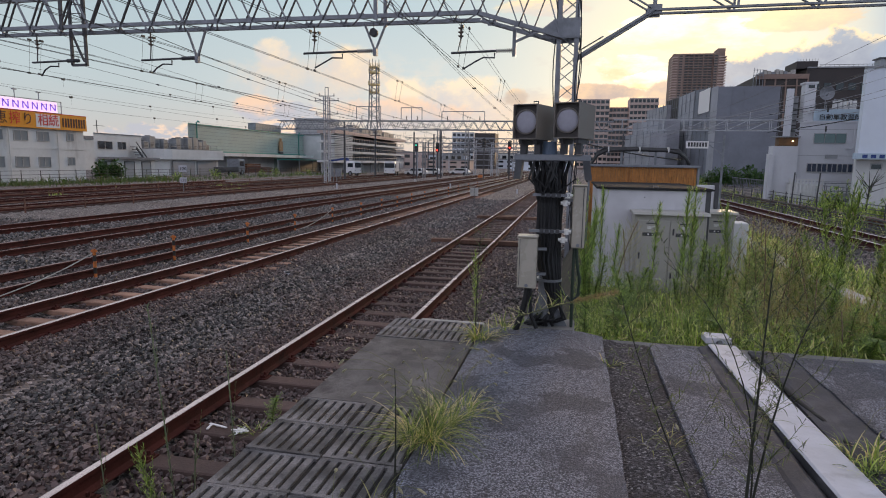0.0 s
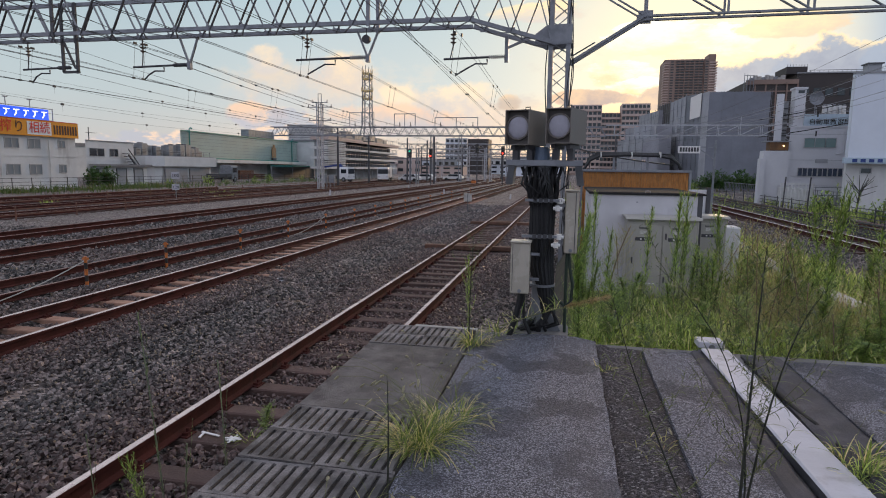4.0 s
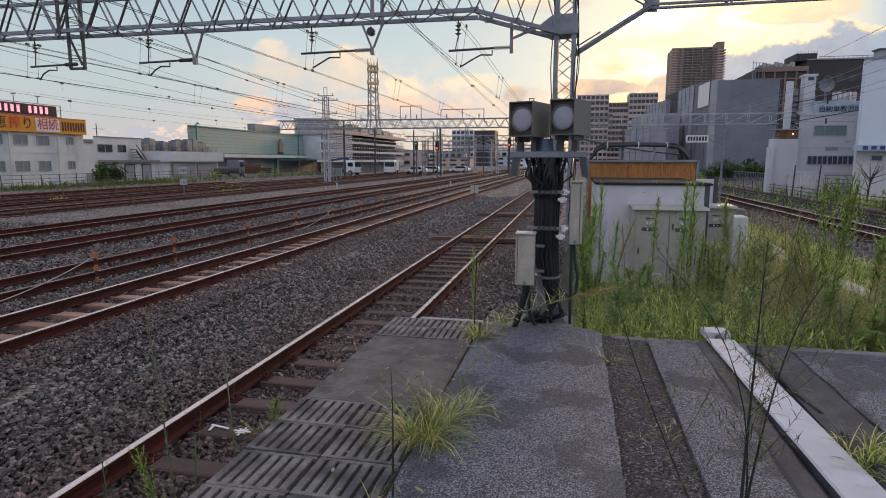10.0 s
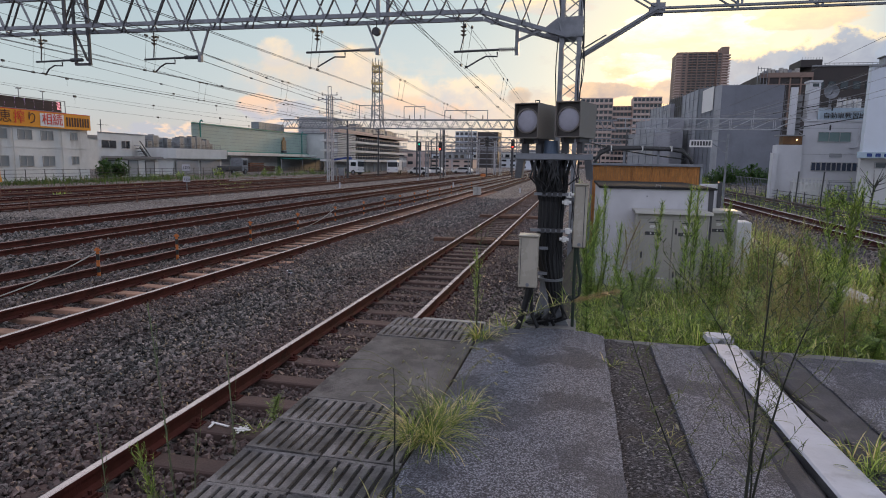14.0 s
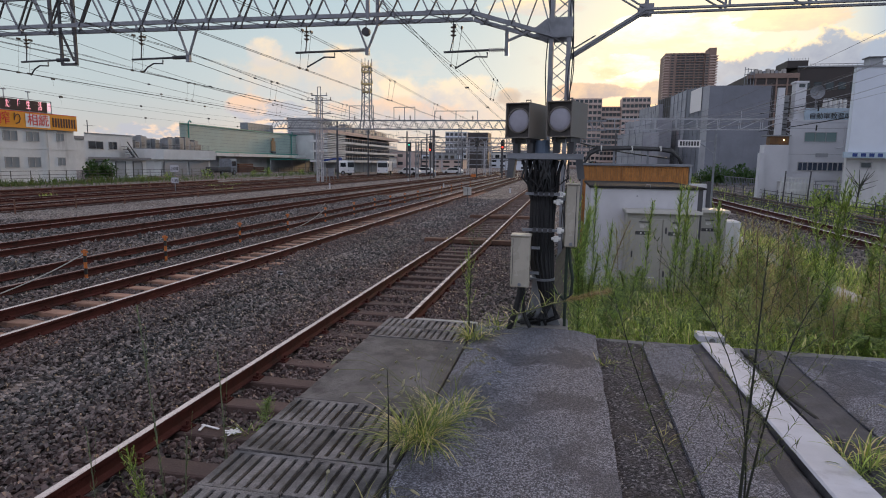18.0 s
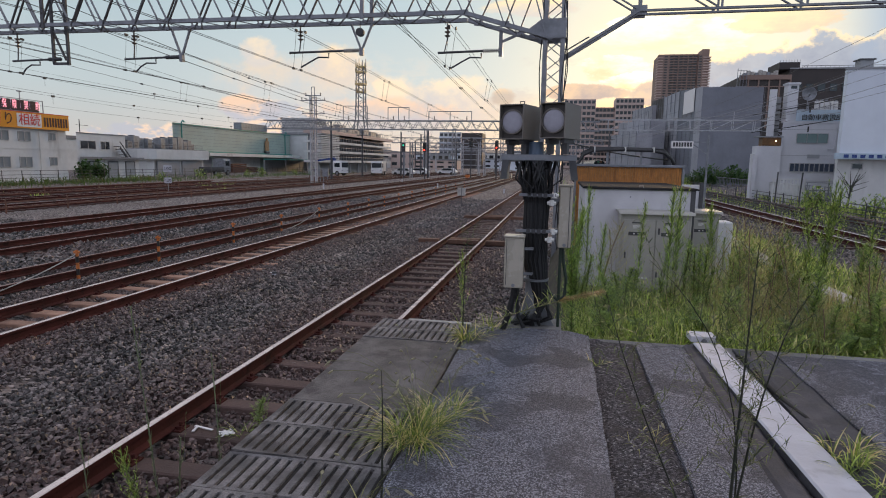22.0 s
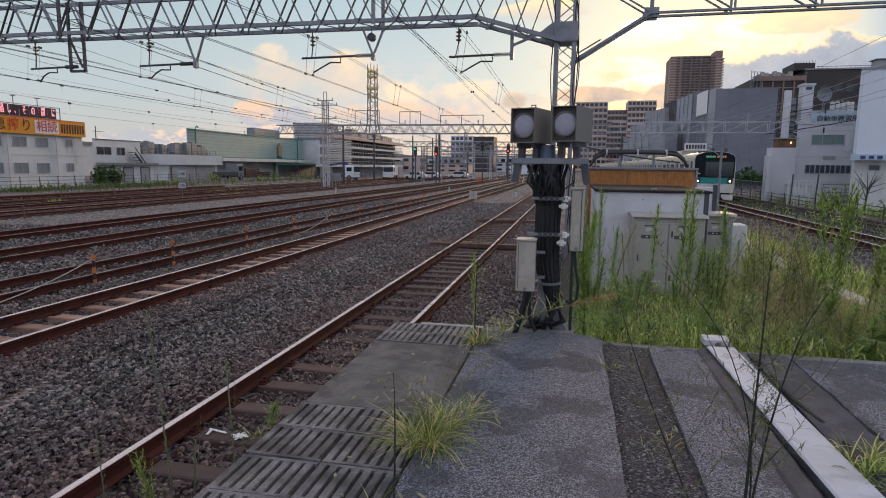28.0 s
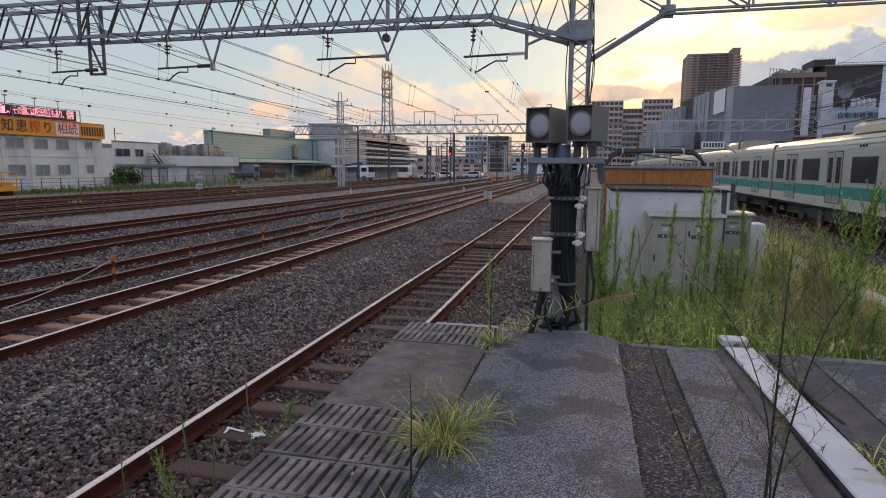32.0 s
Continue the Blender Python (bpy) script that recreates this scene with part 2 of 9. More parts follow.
def ballast_material(name, base, scale):
    """Broken stone seen from farther off: cells with their own shade and relief."""
    m = bpy.data.materials.new(name)
    m.use_nodes = True
    N = Nodes(m.node_tree)
    b = m.node_tree.nodes["Principled BSDF"]
    co = m.node_tree.nodes.new("ShaderNodeTexCoord").outputs["Object"]
    v = N.node("ShaderNodeTexVoronoi", Vector=co, Scale=scale)
    shade = N.node("ShaderNodeSeparateXYZ", i0=v.outputs["Color"]).outputs[0]
    broad = N.noise(co, 0.35, 5.0, 0.6)
    col = N.mix(N.math("POWER", shade, 1.4), tuple(c * 0.1 for c in base), tuple(c * 2.1 for c in base))
    col = N.mix(N.math("MULTIPLY", N.step(broad, 0.46, 0.72), 0.55), col, N.mix(shade, (0.05, 0.028, 0.02), (0.17, 0.105, 0.08)))
    N.put(b, "Base Color", col)
    N.put(b, "Roughness", 0.88)
    N.put(b, "Specular IOR Level", 0.3)
    N.put(b, "Normal", N.node("ShaderNodeBump", Strength=1.0, Distance=0.05, Height=N.math("SUBTRACT", 1.0, v.outputs["Distance"])).outputs[0])
    return m


def stone_material(name, base, rust):
    """Loose stones, each with its own shade; rusty near the rails."""
    m = bpy.data.materials.new(name)
    m.use_nodes = True
    N = Nodes(m.node_tree)
    b = m.node_tree.nodes["Principled BSDF"]
    rnd = m.node_tree.nodes.new("ShaderNodeNewGeometry").outputs["Random Per Island"]
    co = m.node_tree.nodes.new("ShaderNodeTexCoord").outputs["Object"]
    grain = N.noise(co, 90.0, 3.0)
    col = N.mix(N.math("POWER", rnd, 2.6), tuple(c * 0.16 for c in base), tuple(c * 3.6 for c in base))
    x = N.node("ShaderNodeSeparateXYZ", i0=co).outputs[0]
    patch = N.math("MULTIPLY", N.step(N.noise(co, 0.55, 4.0), 0.45, 0.66), 0.8)
    for c in (-2.72, -7.35):
        patch = N.math("MAXIMUM", patch, N.step(N.math("ABSOLUTE", N.math("SUBTRACT", x, c)), 2.3, 0.7))
    col = N.mix(N.math("MULTIPLY", patch, 0.75), col, N.mix(rnd, tuple(c * 0.5 for c in rust), tuple(c * 1.5 for c in rust)))
    N.put(b, "Base Color", N.mix(N.math("MULTIPLY", grain, 0.3), col, (0.02, 0.02, 0.02)))
    N.put(b, "Roughness", 0.5)
    N.put(b, "Specular IOR Level", 0.6)
    N.put(b, "Normal", N.node("ShaderNodeBump", Strength=0.45, Distance=0.01, Height=grain).outputs[0])
    return m


def asphalt_material():
    """Open-grained asphalt: pale and dark chips, damp-looking stains."""
    m = bpy.data.materials.new("platform_asphalt")
    m.use_nodes = True
    N = Nodes(m.node_tree)
    b = m.node_tree.nodes["Principled BSDF"]
    co = m.node_tree.nodes.new("ShaderNodeTexCoord").outputs["Object"]
    v = N.node("ShaderNodeTexVoronoi", Vector=co, Scale=185.0)
    chip = N.node("ShaderNodeSeparateXYZ", i0=v.outputs["Color"]).outputs[0]
    col = N.mix(N.step(chip, 0.05, 1.0), (0.036, 0.035, 0.044), (0.56, 0.56, 0.65))
    col = N.mix(N.step(v.outputs["Distance"], 0.45, 0.75), col, (0.03, 0.027, 0.033))
    fine = N.node("ShaderNodeTexVoronoi", Vector=co, Scale=330.0)
    speck = N.node("ShaderNodeSeparateXYZ", i0=fine.outputs["Color"]).outputs[1]
    col = N.mix(0.3, col, N.mix(speck, (0.035, 0.034, 0.042), (0.33, 0.33, 0.40)))
    stain = N.step(N.noise(co, 1.4, 7.0, 0.62), 0.51, 0.55)
    col = N.mix(N.math("MULTIPLY", stain, 0.6), col, (0.050, 0.046, 0.058))
    wear = N.step(N.noise(co, 0.7, 3.0, 0.5), 0.5, 0.7)
    col = N.mix(N.math("MULTIPLY", wear, 0.25), col, (0.23, 0.23, 0.28))
    N.put(b, "Base Color", col)
    N.put(b, "Roughness", 0.75)
    N.put(b, "Normal", N.node("ShaderNodeBump", Strength=0.9, Distance=0.012, Height=N.math("SUBTRACT", chip, v.outputs["Distance"])).outputs[0])
    return m


def grit_material(name, base, dirt, scale):
    """Dirt and grit trodden into a seam: fine stones, pale specks and patches of earth."""
    m = bpy.data.materials.new(name)
    m.use_nodes = True
    N = Nodes(m.node_tree)
    b = m.node_tree.nodes["Principled BSDF"]
    co = m.node_tree.nodes.new("ShaderNodeTexCoord").outputs["Object"]
    v = N.node("ShaderNodeTexVoronoi", Vector=co, Scale=scale)
    chip = N.node("ShaderNodeSeparateXYZ", i0=v.outputs["Color"]).outputs[0]
    col = N.mix(N.math("POWER", chip, 2.0), tuple(c * 0.35 for c in base), tuple(c * 2.2 for c in base))
    col = N.mix(N.step(chip, 0.93, 0.96), col, (0.34, 0.32, 0.32))
    soil = N.step(N.noise(co, 4.5, 6.0, 0.65), 0.46, 0.64)
    col = N.mix(N.math("MULTIPLY", soil, 0.75), col, dirt)
    N.put(b, "Base Color", col)
    N.put(b, "Roughness", 0.92)
    N.put(b, "Specular IOR Level", 0.25)
    N.put(b, "Normal", N.node("ShaderNodeBump", Strength=0.9, Distance=0.012, Height=N.math("SUBTRACT", chip, v.outputs["Distance"])).outputs[0])
    return m


def leaf_material(name, young, old, dry=None, dry_at=0.86):
    m = bpy.data.materials.new(name)
    m.use_nodes = True
    N = Nodes(m.node_tree)
    b = m.node_tree.nodes["Principled BSDF"]
    rnd = m.node_tree.nodes.new("ShaderNodeNewGeometry").outputs["Random Per Island"]
    col = N.mix(N.math("POWER", rnd, 1.3), old, young)
    if dry:
        col = N.mix(N.step(rnd, dry_at, dry_at + 0.04), col, dry)
    N.put(b, "Base Color", col)
    N.put(b, "Roughness", 0.55)
    tr = N.node("ShaderNodeBsdfTranslucent", Color=N.mix(1.0, col, (1.6, 1.7, 1.0), "MULTIPLY"))
    mx = N.node("ShaderNodeMixShader", i0=0.36, i1=b.outputs[0], i2=tr.outputs[0])
    m.node_tree.links.new(mx.outputs[0], m.node_tree.nodes["Material Output"].inputs[0])
    return m


BALLAST_FAR = ballast_material("ballast", (0.225, 0.190, 0.174), 20.0)
STONE = stone_material("ballast_stone", (0.112, 0.093, 0.085), (0.115, 0.062, 0.052))
SOIL = material("weedy_soil", (0.075, 0.06, 0.04), 0.95, vary=0.4, scale=2.0, fine=40, bump=0.6, tint=(0.05, 0.075, 0.02))
RAIL_SIDE = material("rusty_rail_steel", (0.070, 0.020, 0.016), 0.9, 0.0, 0.35, 3.0, 60, 0.3, tint=(0.024, 0.011, 0.010), spec=0.2)
# base warmed: part of the low sun's gold glint sits in the colour
RAIL_TOP = material("polished_rail_head", (0.70, 0.59, 0.51), 0.25, 1.0, 0.1, 1.5, 30, 0.05)
RAIL_BRIGHT = material("mirror_bright_rail_head", (0.92, 0.86, 0.78), 0.14, 1.0, 0.05, 1.5, 30, 0.02)
RAIL_DULL = material("dull_rail_head", (0.34, 0.24, 0.20), 0.35, 0.75, 0.2, 1.5, 30, 0.1)
SLEEPER_PALE = material("pale_dusty_sleeper", (0.34, 0.195, 0.135), 0.9, 0.0, 0.35, 3.0, 45, 0.5, tint=(0.09, 0.06, 0.05), per=0.35)
SLEEPER = material("rust_stained_sleeper", (0.105, 0.066, 0.056), 0.9, 0.0, 0.4, 3.0, 45, 0.5, tint=(0.06, 0.035, 0.028), per=0.35)
ASPHALT = asphalt_material()
CONC = material("weathered_concrete", (0.20, 0.19, 0.18), 0.9, 0.0, 0.3, 2.5, 70, 0.4, tint=(0.07, 0.065, 0.06))
CONC_PALE = material("pale_concrete", (0.42, 0.40, 0.37), 0.85, 0.0, 0.2, 3.0, 60, 0.3, tint=(0.2, 0.18, 0.15))
PAVER = material("dark_concrete_paver", (0.232, 0.212, 0.208), 0.88, 0.0, 0.7, 6.0, 160, 0.9, tint=(0.05, 0.045, 0.042), per=0.12)
# near-black for the paver groove floors and the kerb cable
GROOVE = material("near_black_matt", (0.03, 0.027, 0.025), 0.95, vary=0.3, scale=12, fine=80)
MOSSY = grit_material("dirty_gutter", (0.098, 0.088, 0.094), (0.075, 0.062, 0.056), 130.0)
DARK_STRIP = material("dark_sealed_strip", (0.062, 0.058, 0.066), 0.85, vary=0.35, scale=5, fine=150, bump=0.4, tint=(0.10, 0.092, 0.10), tint_at=0.5, bump_size=0.008)
WHITE_PAINT = material("worn_white_paint", (0.52, 0.51, 0.55), 0.65, vary=0.12, scale=5, fine=40, bump=0.12, tint=(0.33, 0.315, 0.33), tint_at=0.56)
GALV = material("galvanised_steel", (0.235, 0.245, 0.265), 0.5, 0.45, 0.2, 4.0, 50, 0.08, tint=(0.2, 0.19, 0.18), tint_at=0.6)
DARK_STEEL = material("dark_steel", (0.085, 0.085, 0.09), 0.55, 0.4, 0.2, 4.0, 50, 0.1)
CABLE = material("black_cable", (0.010, 0.010, 0.011), 0.55, vary=0.2, scale=8)
GREY_BOX = material("grey_beige_enamel", (0.44, 0.40, 0.33), 0.28, vary=0.08, scale=4, fine=60, bump=0.04, tint=(0.3, 0.28, 0.24), tint_at=0.62)
WIRE = material("weathered_wire", (0.09, 0.085, 0.08), 0.6, 0.5, vary=0.1)
PALE_WIRE = material("pale_weathered_wire", (0.30, 0.30, 0.31), 0.6, 0.3, vary=0.1)
PORCELAIN = material("brown_glazed_insulator", (0.20, 0.15, 0.12), 0.3, vary=0.1)
WHITE_WALL = material("white_render", (0.62, 0.62, 0.61), 0.8, vary=0.08, scale=0.5, fine=5, bump=0.05, tint=(0.42, 0.41, 0.40), streak=1)
GREEN_WALL = material("pale_green_cladding", (0.34, 0.42, 0.38), 0.7, vary=0.08, scale=0.4, fine=4, bump=0.05, tint=(0.26, 0.32, 0.29), streak=1)
GREY_WALL = material("grey_cladding", (0.30, 0.31, 0.32), 0.75, vary=0.1, scale=0.4, fine=4, bump=0.05)
SHEET = material("grey_scaffold_sheet", (0.20, 0.212, 0.245), 0.8, vary=0.12, scale=0.25, fine=3, bump=0.2)
SHEET_PALE = material("pale_grey_scaffold_sheet", (0.36, 0.365, 0.395), 0.8, vary=0.16, scale=0.3, fine=3, bump=0.2, tint=(0.18, 0.185, 0.21), streak=1)
DARK_CLAD = material("dark_brown_cladding", (0.05, 0.042, 0.04), 0.7, vary=0.2, scale=0.3)
# far tile tones raised, the haze of distance put into the colour
BROWN_TOWER = material("brown_tower_tile", (0.26, 0.18, 0.145), 0.75, vary=0.1, scale=0.1)
PALE_TILE = material("pale_apartment_tile", (0.54, 0.42, 0.37), 0.8, vary=0.08, scale=0.1)
ROOF_GREY = material("roof_grey", (0.2, 0.2, 0.21), 0.8, vary=0.15, scale=0.6)
GLASS = glass_material("dark_window_glass")
GLASS_PALE = glass_material("green_tinted_window", (0.16, 0.24, 0.23), 0.15)


# ---- mesh helpers ----
def box(bm, x0, x1, y0, y1, z0, z1, m=None):
    vs = [bm.verts.new((x, y, z)) for z in (z0, z1) for y in (y0, y1) for x in (x0, x1)]
    for f in ((0, 2, 3, 1), (4, 5, 7, 6), (0, 1, 5, 4), (2, 6, 7, 3), (0, 4, 6, 2), (1, 3, 7, 5)):
        bm.faces.new([vs[i] for i in f])
    if m is not None:
        for v in vs:
            v.co = m @ v.co
    return vs


def tube(bm, a, b, r, n=6, r2=None, caps=True):
    a, b = Vector(a), Vector(b)
    q = (b - a).to_track_quat("Z", "Y")
    r2 = r if r2 is None else r2
    rings = []
    for p, rr in ((a, r), (b, r2)):
        rings.append([bm.verts.new(p + q @ Vector((rr * math.cos(2 * math.pi * i / n), rr * math.sin(2 * math.pi * i / n), 0))) for i in range(n)])
    for i in range(n):
        bm.faces.new((rings[0][i], rings[0][(i + 1) % n], rings[1][(i + 1) % n], rings[1][i]))
    if caps:
        bm.faces.new(rings[0][::-1])
        bm.faces.new(rings[1])


def pipe(bm, pts, r, n=6):
    """A tube along a row of points."""
    pts = [Vector(p) for p in pts]
    rings = []
    for i, p in enumerate(pts):
        d = (pts[min(i + 1, len(pts) - 1)] - pts[max(i - 1, 0)]).normalized()
        q = d.to_track_quat("Z", "Y")
        rings.append([bm.verts.new(p + q @ Vector((r * math.cos(2 * math.pi * k / n), r * math.sin(2 * math.pi * k / n), 0))) for k in range(n)])
    for r0, r1 in zip(rings, rings[1:]):
        o = min(range(n), key=lambda s: (r0[0].co - r1[s].co).length)
        for k in range(n):
            bm.faces.new((r0[k], r0[(k + 1) % n], r1[(k + 1 + o) % n], r1[(k + o) % n]))
    bm.faces.new(rings[0][::-1])
    bm.faces.new(rings[-1])


def bar(bm, a, b, w, h):
    """A square bar between two points."""
    a, b = Vector(a), Vector(b)
    d = b - a
    q = d.to_track_quat("Z", "Y").to_matrix().to_4x4()
    box(bm, -w / 2, w / 2, -h / 2, h / 2, 0, d.length, Matrix.Translation(a) @ q)


def angle_bar(bm, a, b, w, t=0.012):
    """A steel angle section between two points."""
    a, b = Vector(a), Vector(b)
    d = b - a
    m = Matrix.Translation(a) @ d.to_track_quat("Z", "Y").to_matrix().to_4x4()
    box(bm, 0, w, 0, t, 0, d.length, m)
    box(bm, 0, t, t, w, 0, d.length, m)


def extrude_outline(bm, outline, axis_from, axis_to, along="y"):
    """A prism with the outline (u, v) across, run along one axis: y (u=x, v=z) or x (u=y, v=z)."""
    def at(u, v, w):
        return (u, w, v) if along == "y" else (w, u, v)
    r0 = [bm.verts.new(at(u, v, axis_from)) for u, v in outline]
    r1 = [bm.verts.new(at(u, v, axis_to)) for u, v in outline]
    n = len(outline)
    for i in range(n):
        bm.faces.new((r0[i], r0[(i + 1) % n], r1[(i + 1) % n], r1[i]))
    bm.faces.new(r0[::-1])
    bm.faces.new(r1)


def mesh_of(name, bm, mat, smooth=False):
    bmesh.ops.recalc_face_normals(bm, faces=bm.faces[:])
    me = bpy.data.meshes.new(name)
    bm.to_mesh(me)
    bm.free()
    for mm in (mat if isinstance(mat, (list, tuple)) else (mat,)):
        me.materials.append(mm)
    if smooth:
        for p in me.polygons:
            p.use_smooth = True
    return me


def part(name, bm, mat, parent=None, label="", smooth=False, bevel=0.0):
    """ONE mesh object, under a thing or a part."""
    if bevel:
        bmesh.ops.bevel(bm, geom=bm.edges[:], offset=bevel, segments=1, affect="EDGES", clamp_overlap=True)
    ob = new(name, mesh_of(name, bm, mat, smooth))
    if parent is not None:
        ob.parent = parent
    if label:
        tagged(ob, label)
    return ob


def thing(name, label, category, at=(0, 0, 0), group="", kind=""):
    ob = new(name)
    ob.empty_display_size = 0.1
    ob.matrix_basis = Matrix.Translation(at) if not isinstance(at, Matrix) else at
    return tagged(ob, label, category, group, kind)


def block(name, mat, x0, x1, y0, y1, z0, z1, parent=None, label="", bevel=0.0):
    bm = bmesh.new()
    box(bm, x0, x1, y0, y1, z0, z1)
    return part(name, bm, mat, parent, label, bevel=bevel)


# ---- ground ----
def ground_height(x, y):
    z = -0.24
    if x < -19:
        return -0.34
    for c in TRACKS:
        d = abs(x - c)
        if 0.66 < d < 1.7:
            z = -0.19
    if x > 8.0:
        z = -0.34
    elif x > 2.0:
        z = -0.24 - 0.10 * (x - 2.0) / 6.0
    return z


TRACKS = (-2.72, -7.35, -13.5, -17.2)
RIGHT_TRACK = 10.1


def make_ground():
    xs = [-3000, -900, -300, -120, -60, -40, -28, -19.5, -19.0] + [-18.9 + 0.3 * i for i in range(62)] + [0, 2, 4, 6, 8, 10, 13, 20, 40, 90, 300, 900, 3000]
    ys = [-3000, -600, -100, -20, -5, 0, 5, 10, 15, 20, 30, 45, 70, 100, 150, 250, 600, 1500, 4500]
    verts = [(x, y, ground_height(x, y)) for y in ys for x in xs]
    n = len(xs)
    faces = [(j * n + i, j * n + i + 1, (j + 1) * n + i + 1, (j + 1) * n + i) for j in range(len(ys) - 1) for i in range(n - 1)]
    me = bpy.data.meshes.new("ground")
    me.from_pydata(verts, [], faces)
    me.materials.append(BALLAST_FAR)
    tagged(new("ground", me), "grey-brown railway ballast spread between the tracks", "ballast", kind="structure")


make_ground()

CUBE = ((-1, -0.9, -0.5), (0.9, -1, -0.6), (1, 0.9, -0.5), (-0.9, 1, -0.6), (-0.6, -0.75, 0.85), (0.75, -0.55, 0.7), (0.6, 0.75, 0.9), (-0.75, 0.55, 0.65))
CUBE_F = ((4, 5, 6), (4, 6, 7), (0, 1, 5), (0, 5, 4), (1, 2, 6), (1, 6, 5), (2, 3, 7), (2, 7, 6), (3, 0, 4), (3, 4, 7))
OCT = ((0, 0, 1), (1, 0, 0), (0, 1, 0), (-1, 0, 0), (0, -1, 0))
OCT_F = ((0, 1, 2), (0, 2, 3), (0, 3, 4), (0, 4, 1))


def scatter_stones(name, x0, x1, y0, y1, per_m2, size, fine, seed, lift=0.0):
    """Crushed stone lying on the ballast bed; keeps clear of the rails."""
    rng = np.random.default_rng(seed)
    n = int((x1 - x0) * (y1 - y0) * per_m2)
    px, py = rng.uniform(x0, x1, n), rng.uniform(y0, y1, n)
    keep = np.ones(n, bool)
    for c in TRACKS:
        for s in (-0.565, 0.565):
            keep &= np.abs(px - (c + s)) > 0.085
    px, py = px[keep], py[keep]
    n = len(px)
    shape = np.array(CUBE if fine else OCT, float)
    faces = np.array(CUBE_F if fine else OCT_F)
    k = len(shape)
    s = size * rng.uniform(0.55, 1.25, (n, 1, 1)) * rng.uniform(0.6, 1.2, (n, 1, 3))
    jit = 1 + rng.uniform(-0.38, 0.30, (n, k, 3))
    v = shape[None] * jit * s
    a = rng.uniform(0, 2 * np.pi, n)
    ca, sa = np.cos(a)[:, None], np.sin(a)[:, None]
    tilt = rng.uniform(-1.0, 1.0, n)[:, None]
    vx, vy, vz = v[..., 0] * ca - v[..., 1] * sa, v[..., 0] * sa + v[..., 1] * ca, v[..., 2]
    vx, vz = vx * np.cos(tilt) - vz * np.sin(tilt), vx * np.sin(tilt) + vz * np.cos(tilt)
    gz = np.array([ground_height(x, 0) for x in px]) + lift
    hump = 0.03 * np.sin(px * 2.1 + 0.7 * py) * np.cos(py * 1.3)
    pz = gz + hump + rng.uniform(0.0, 0.045, n)
    v = np.stack([vx + px[:, None], vy + py[:, None], vz + pz[:, None]], -1).reshape(-1, 3)
    f = (faces[None] + (np.arange(n) * k)[:, None, None]).reshape(-1, 3)
    me = bpy.data.meshes.new(name)
    me.from_pydata(v.tolist(), [], f.tolist())
    me.materials.append(STONE)
    return tagged(new(name, me), "loose crushed grey and rust-brown ballast stones", "ballast", kind="stuff")



# ---- tracks ----
def rail_outline(x):
    """Foot, web and head of a flat-bottomed rail, top at zero."""
    half = ((0.0625, -0.153), (0.0625, -0.142), (0.012, -0.122), (0.009, -0.048), (0.0325, -0.036), (0.0325, -0.006), (0.026, 0.0))
    return [(x + u, v) for u, v in half] + [(x - u, v) for u, v in half[::-1]]


def make_rail(x, y0, y1, parent, top=RAIL_TOP, z=0.0):
    bm = bmesh.new()
    extrude_outline(bm, [(u, v + z) for u, v in rail_outline(x)], y0, y1)
    rail = part("rail", bm, RAIL_SIDE, parent)
    bm = bmesh.new()
    crown = ((0.0325, -0.009), (0.0305, -0.003), (0.024, 0.001), (0.012, 0.003))
    extrude_outline(bm, [(x - u, v + z) for u, v in crown] + [(x + u, v + z) for u, v in crown[::-1]], y0, y1)
    part("running_surface", bm, top, rail, "bright worn rail head", smooth=True)
    return rail


def sleeper_mesh(mat):
    bm = bmesh.new()
    box(bm, -1.02, 1.02, -0.115, 0.115, -0.33, -0.155)
    for v in bm.verts:
        if v.co.z > -0.2:
            v.co.y *= 0.88
    bmesh.ops.bevel(bm, geom=bm.edges[:], offset=0.012, segments=1, affect="EDGES")
    return mesh_of("sleeper", bm, mat)


def clip_mesh():
    """A rail clip and its bolt on a base plate."""
    bm = bmesh.new()
    box(bm, -0.13, 0.13, -0.07, 0.07, -0.156, -0.142)
    for s in (-1, 1):
        box(bm, s * 0.085 - 0.03, s * 0.085 + 0.03, -0.04, 0.04, -0.145, -0.118)
        tube(bm, (s * 0.09, 0, -0.12), (s * 0.09, 0, -0.085), 0.016, 6)
    return mesh_of("rail_fastening", bm, RAIL_SIDE)


SLEEPER_MESH, PALE_MESH = sleeper_mesh(SLEEPER), sleeper_mesh(SLEEPER_PALE)
CLIP_MESH = clip_mesh()


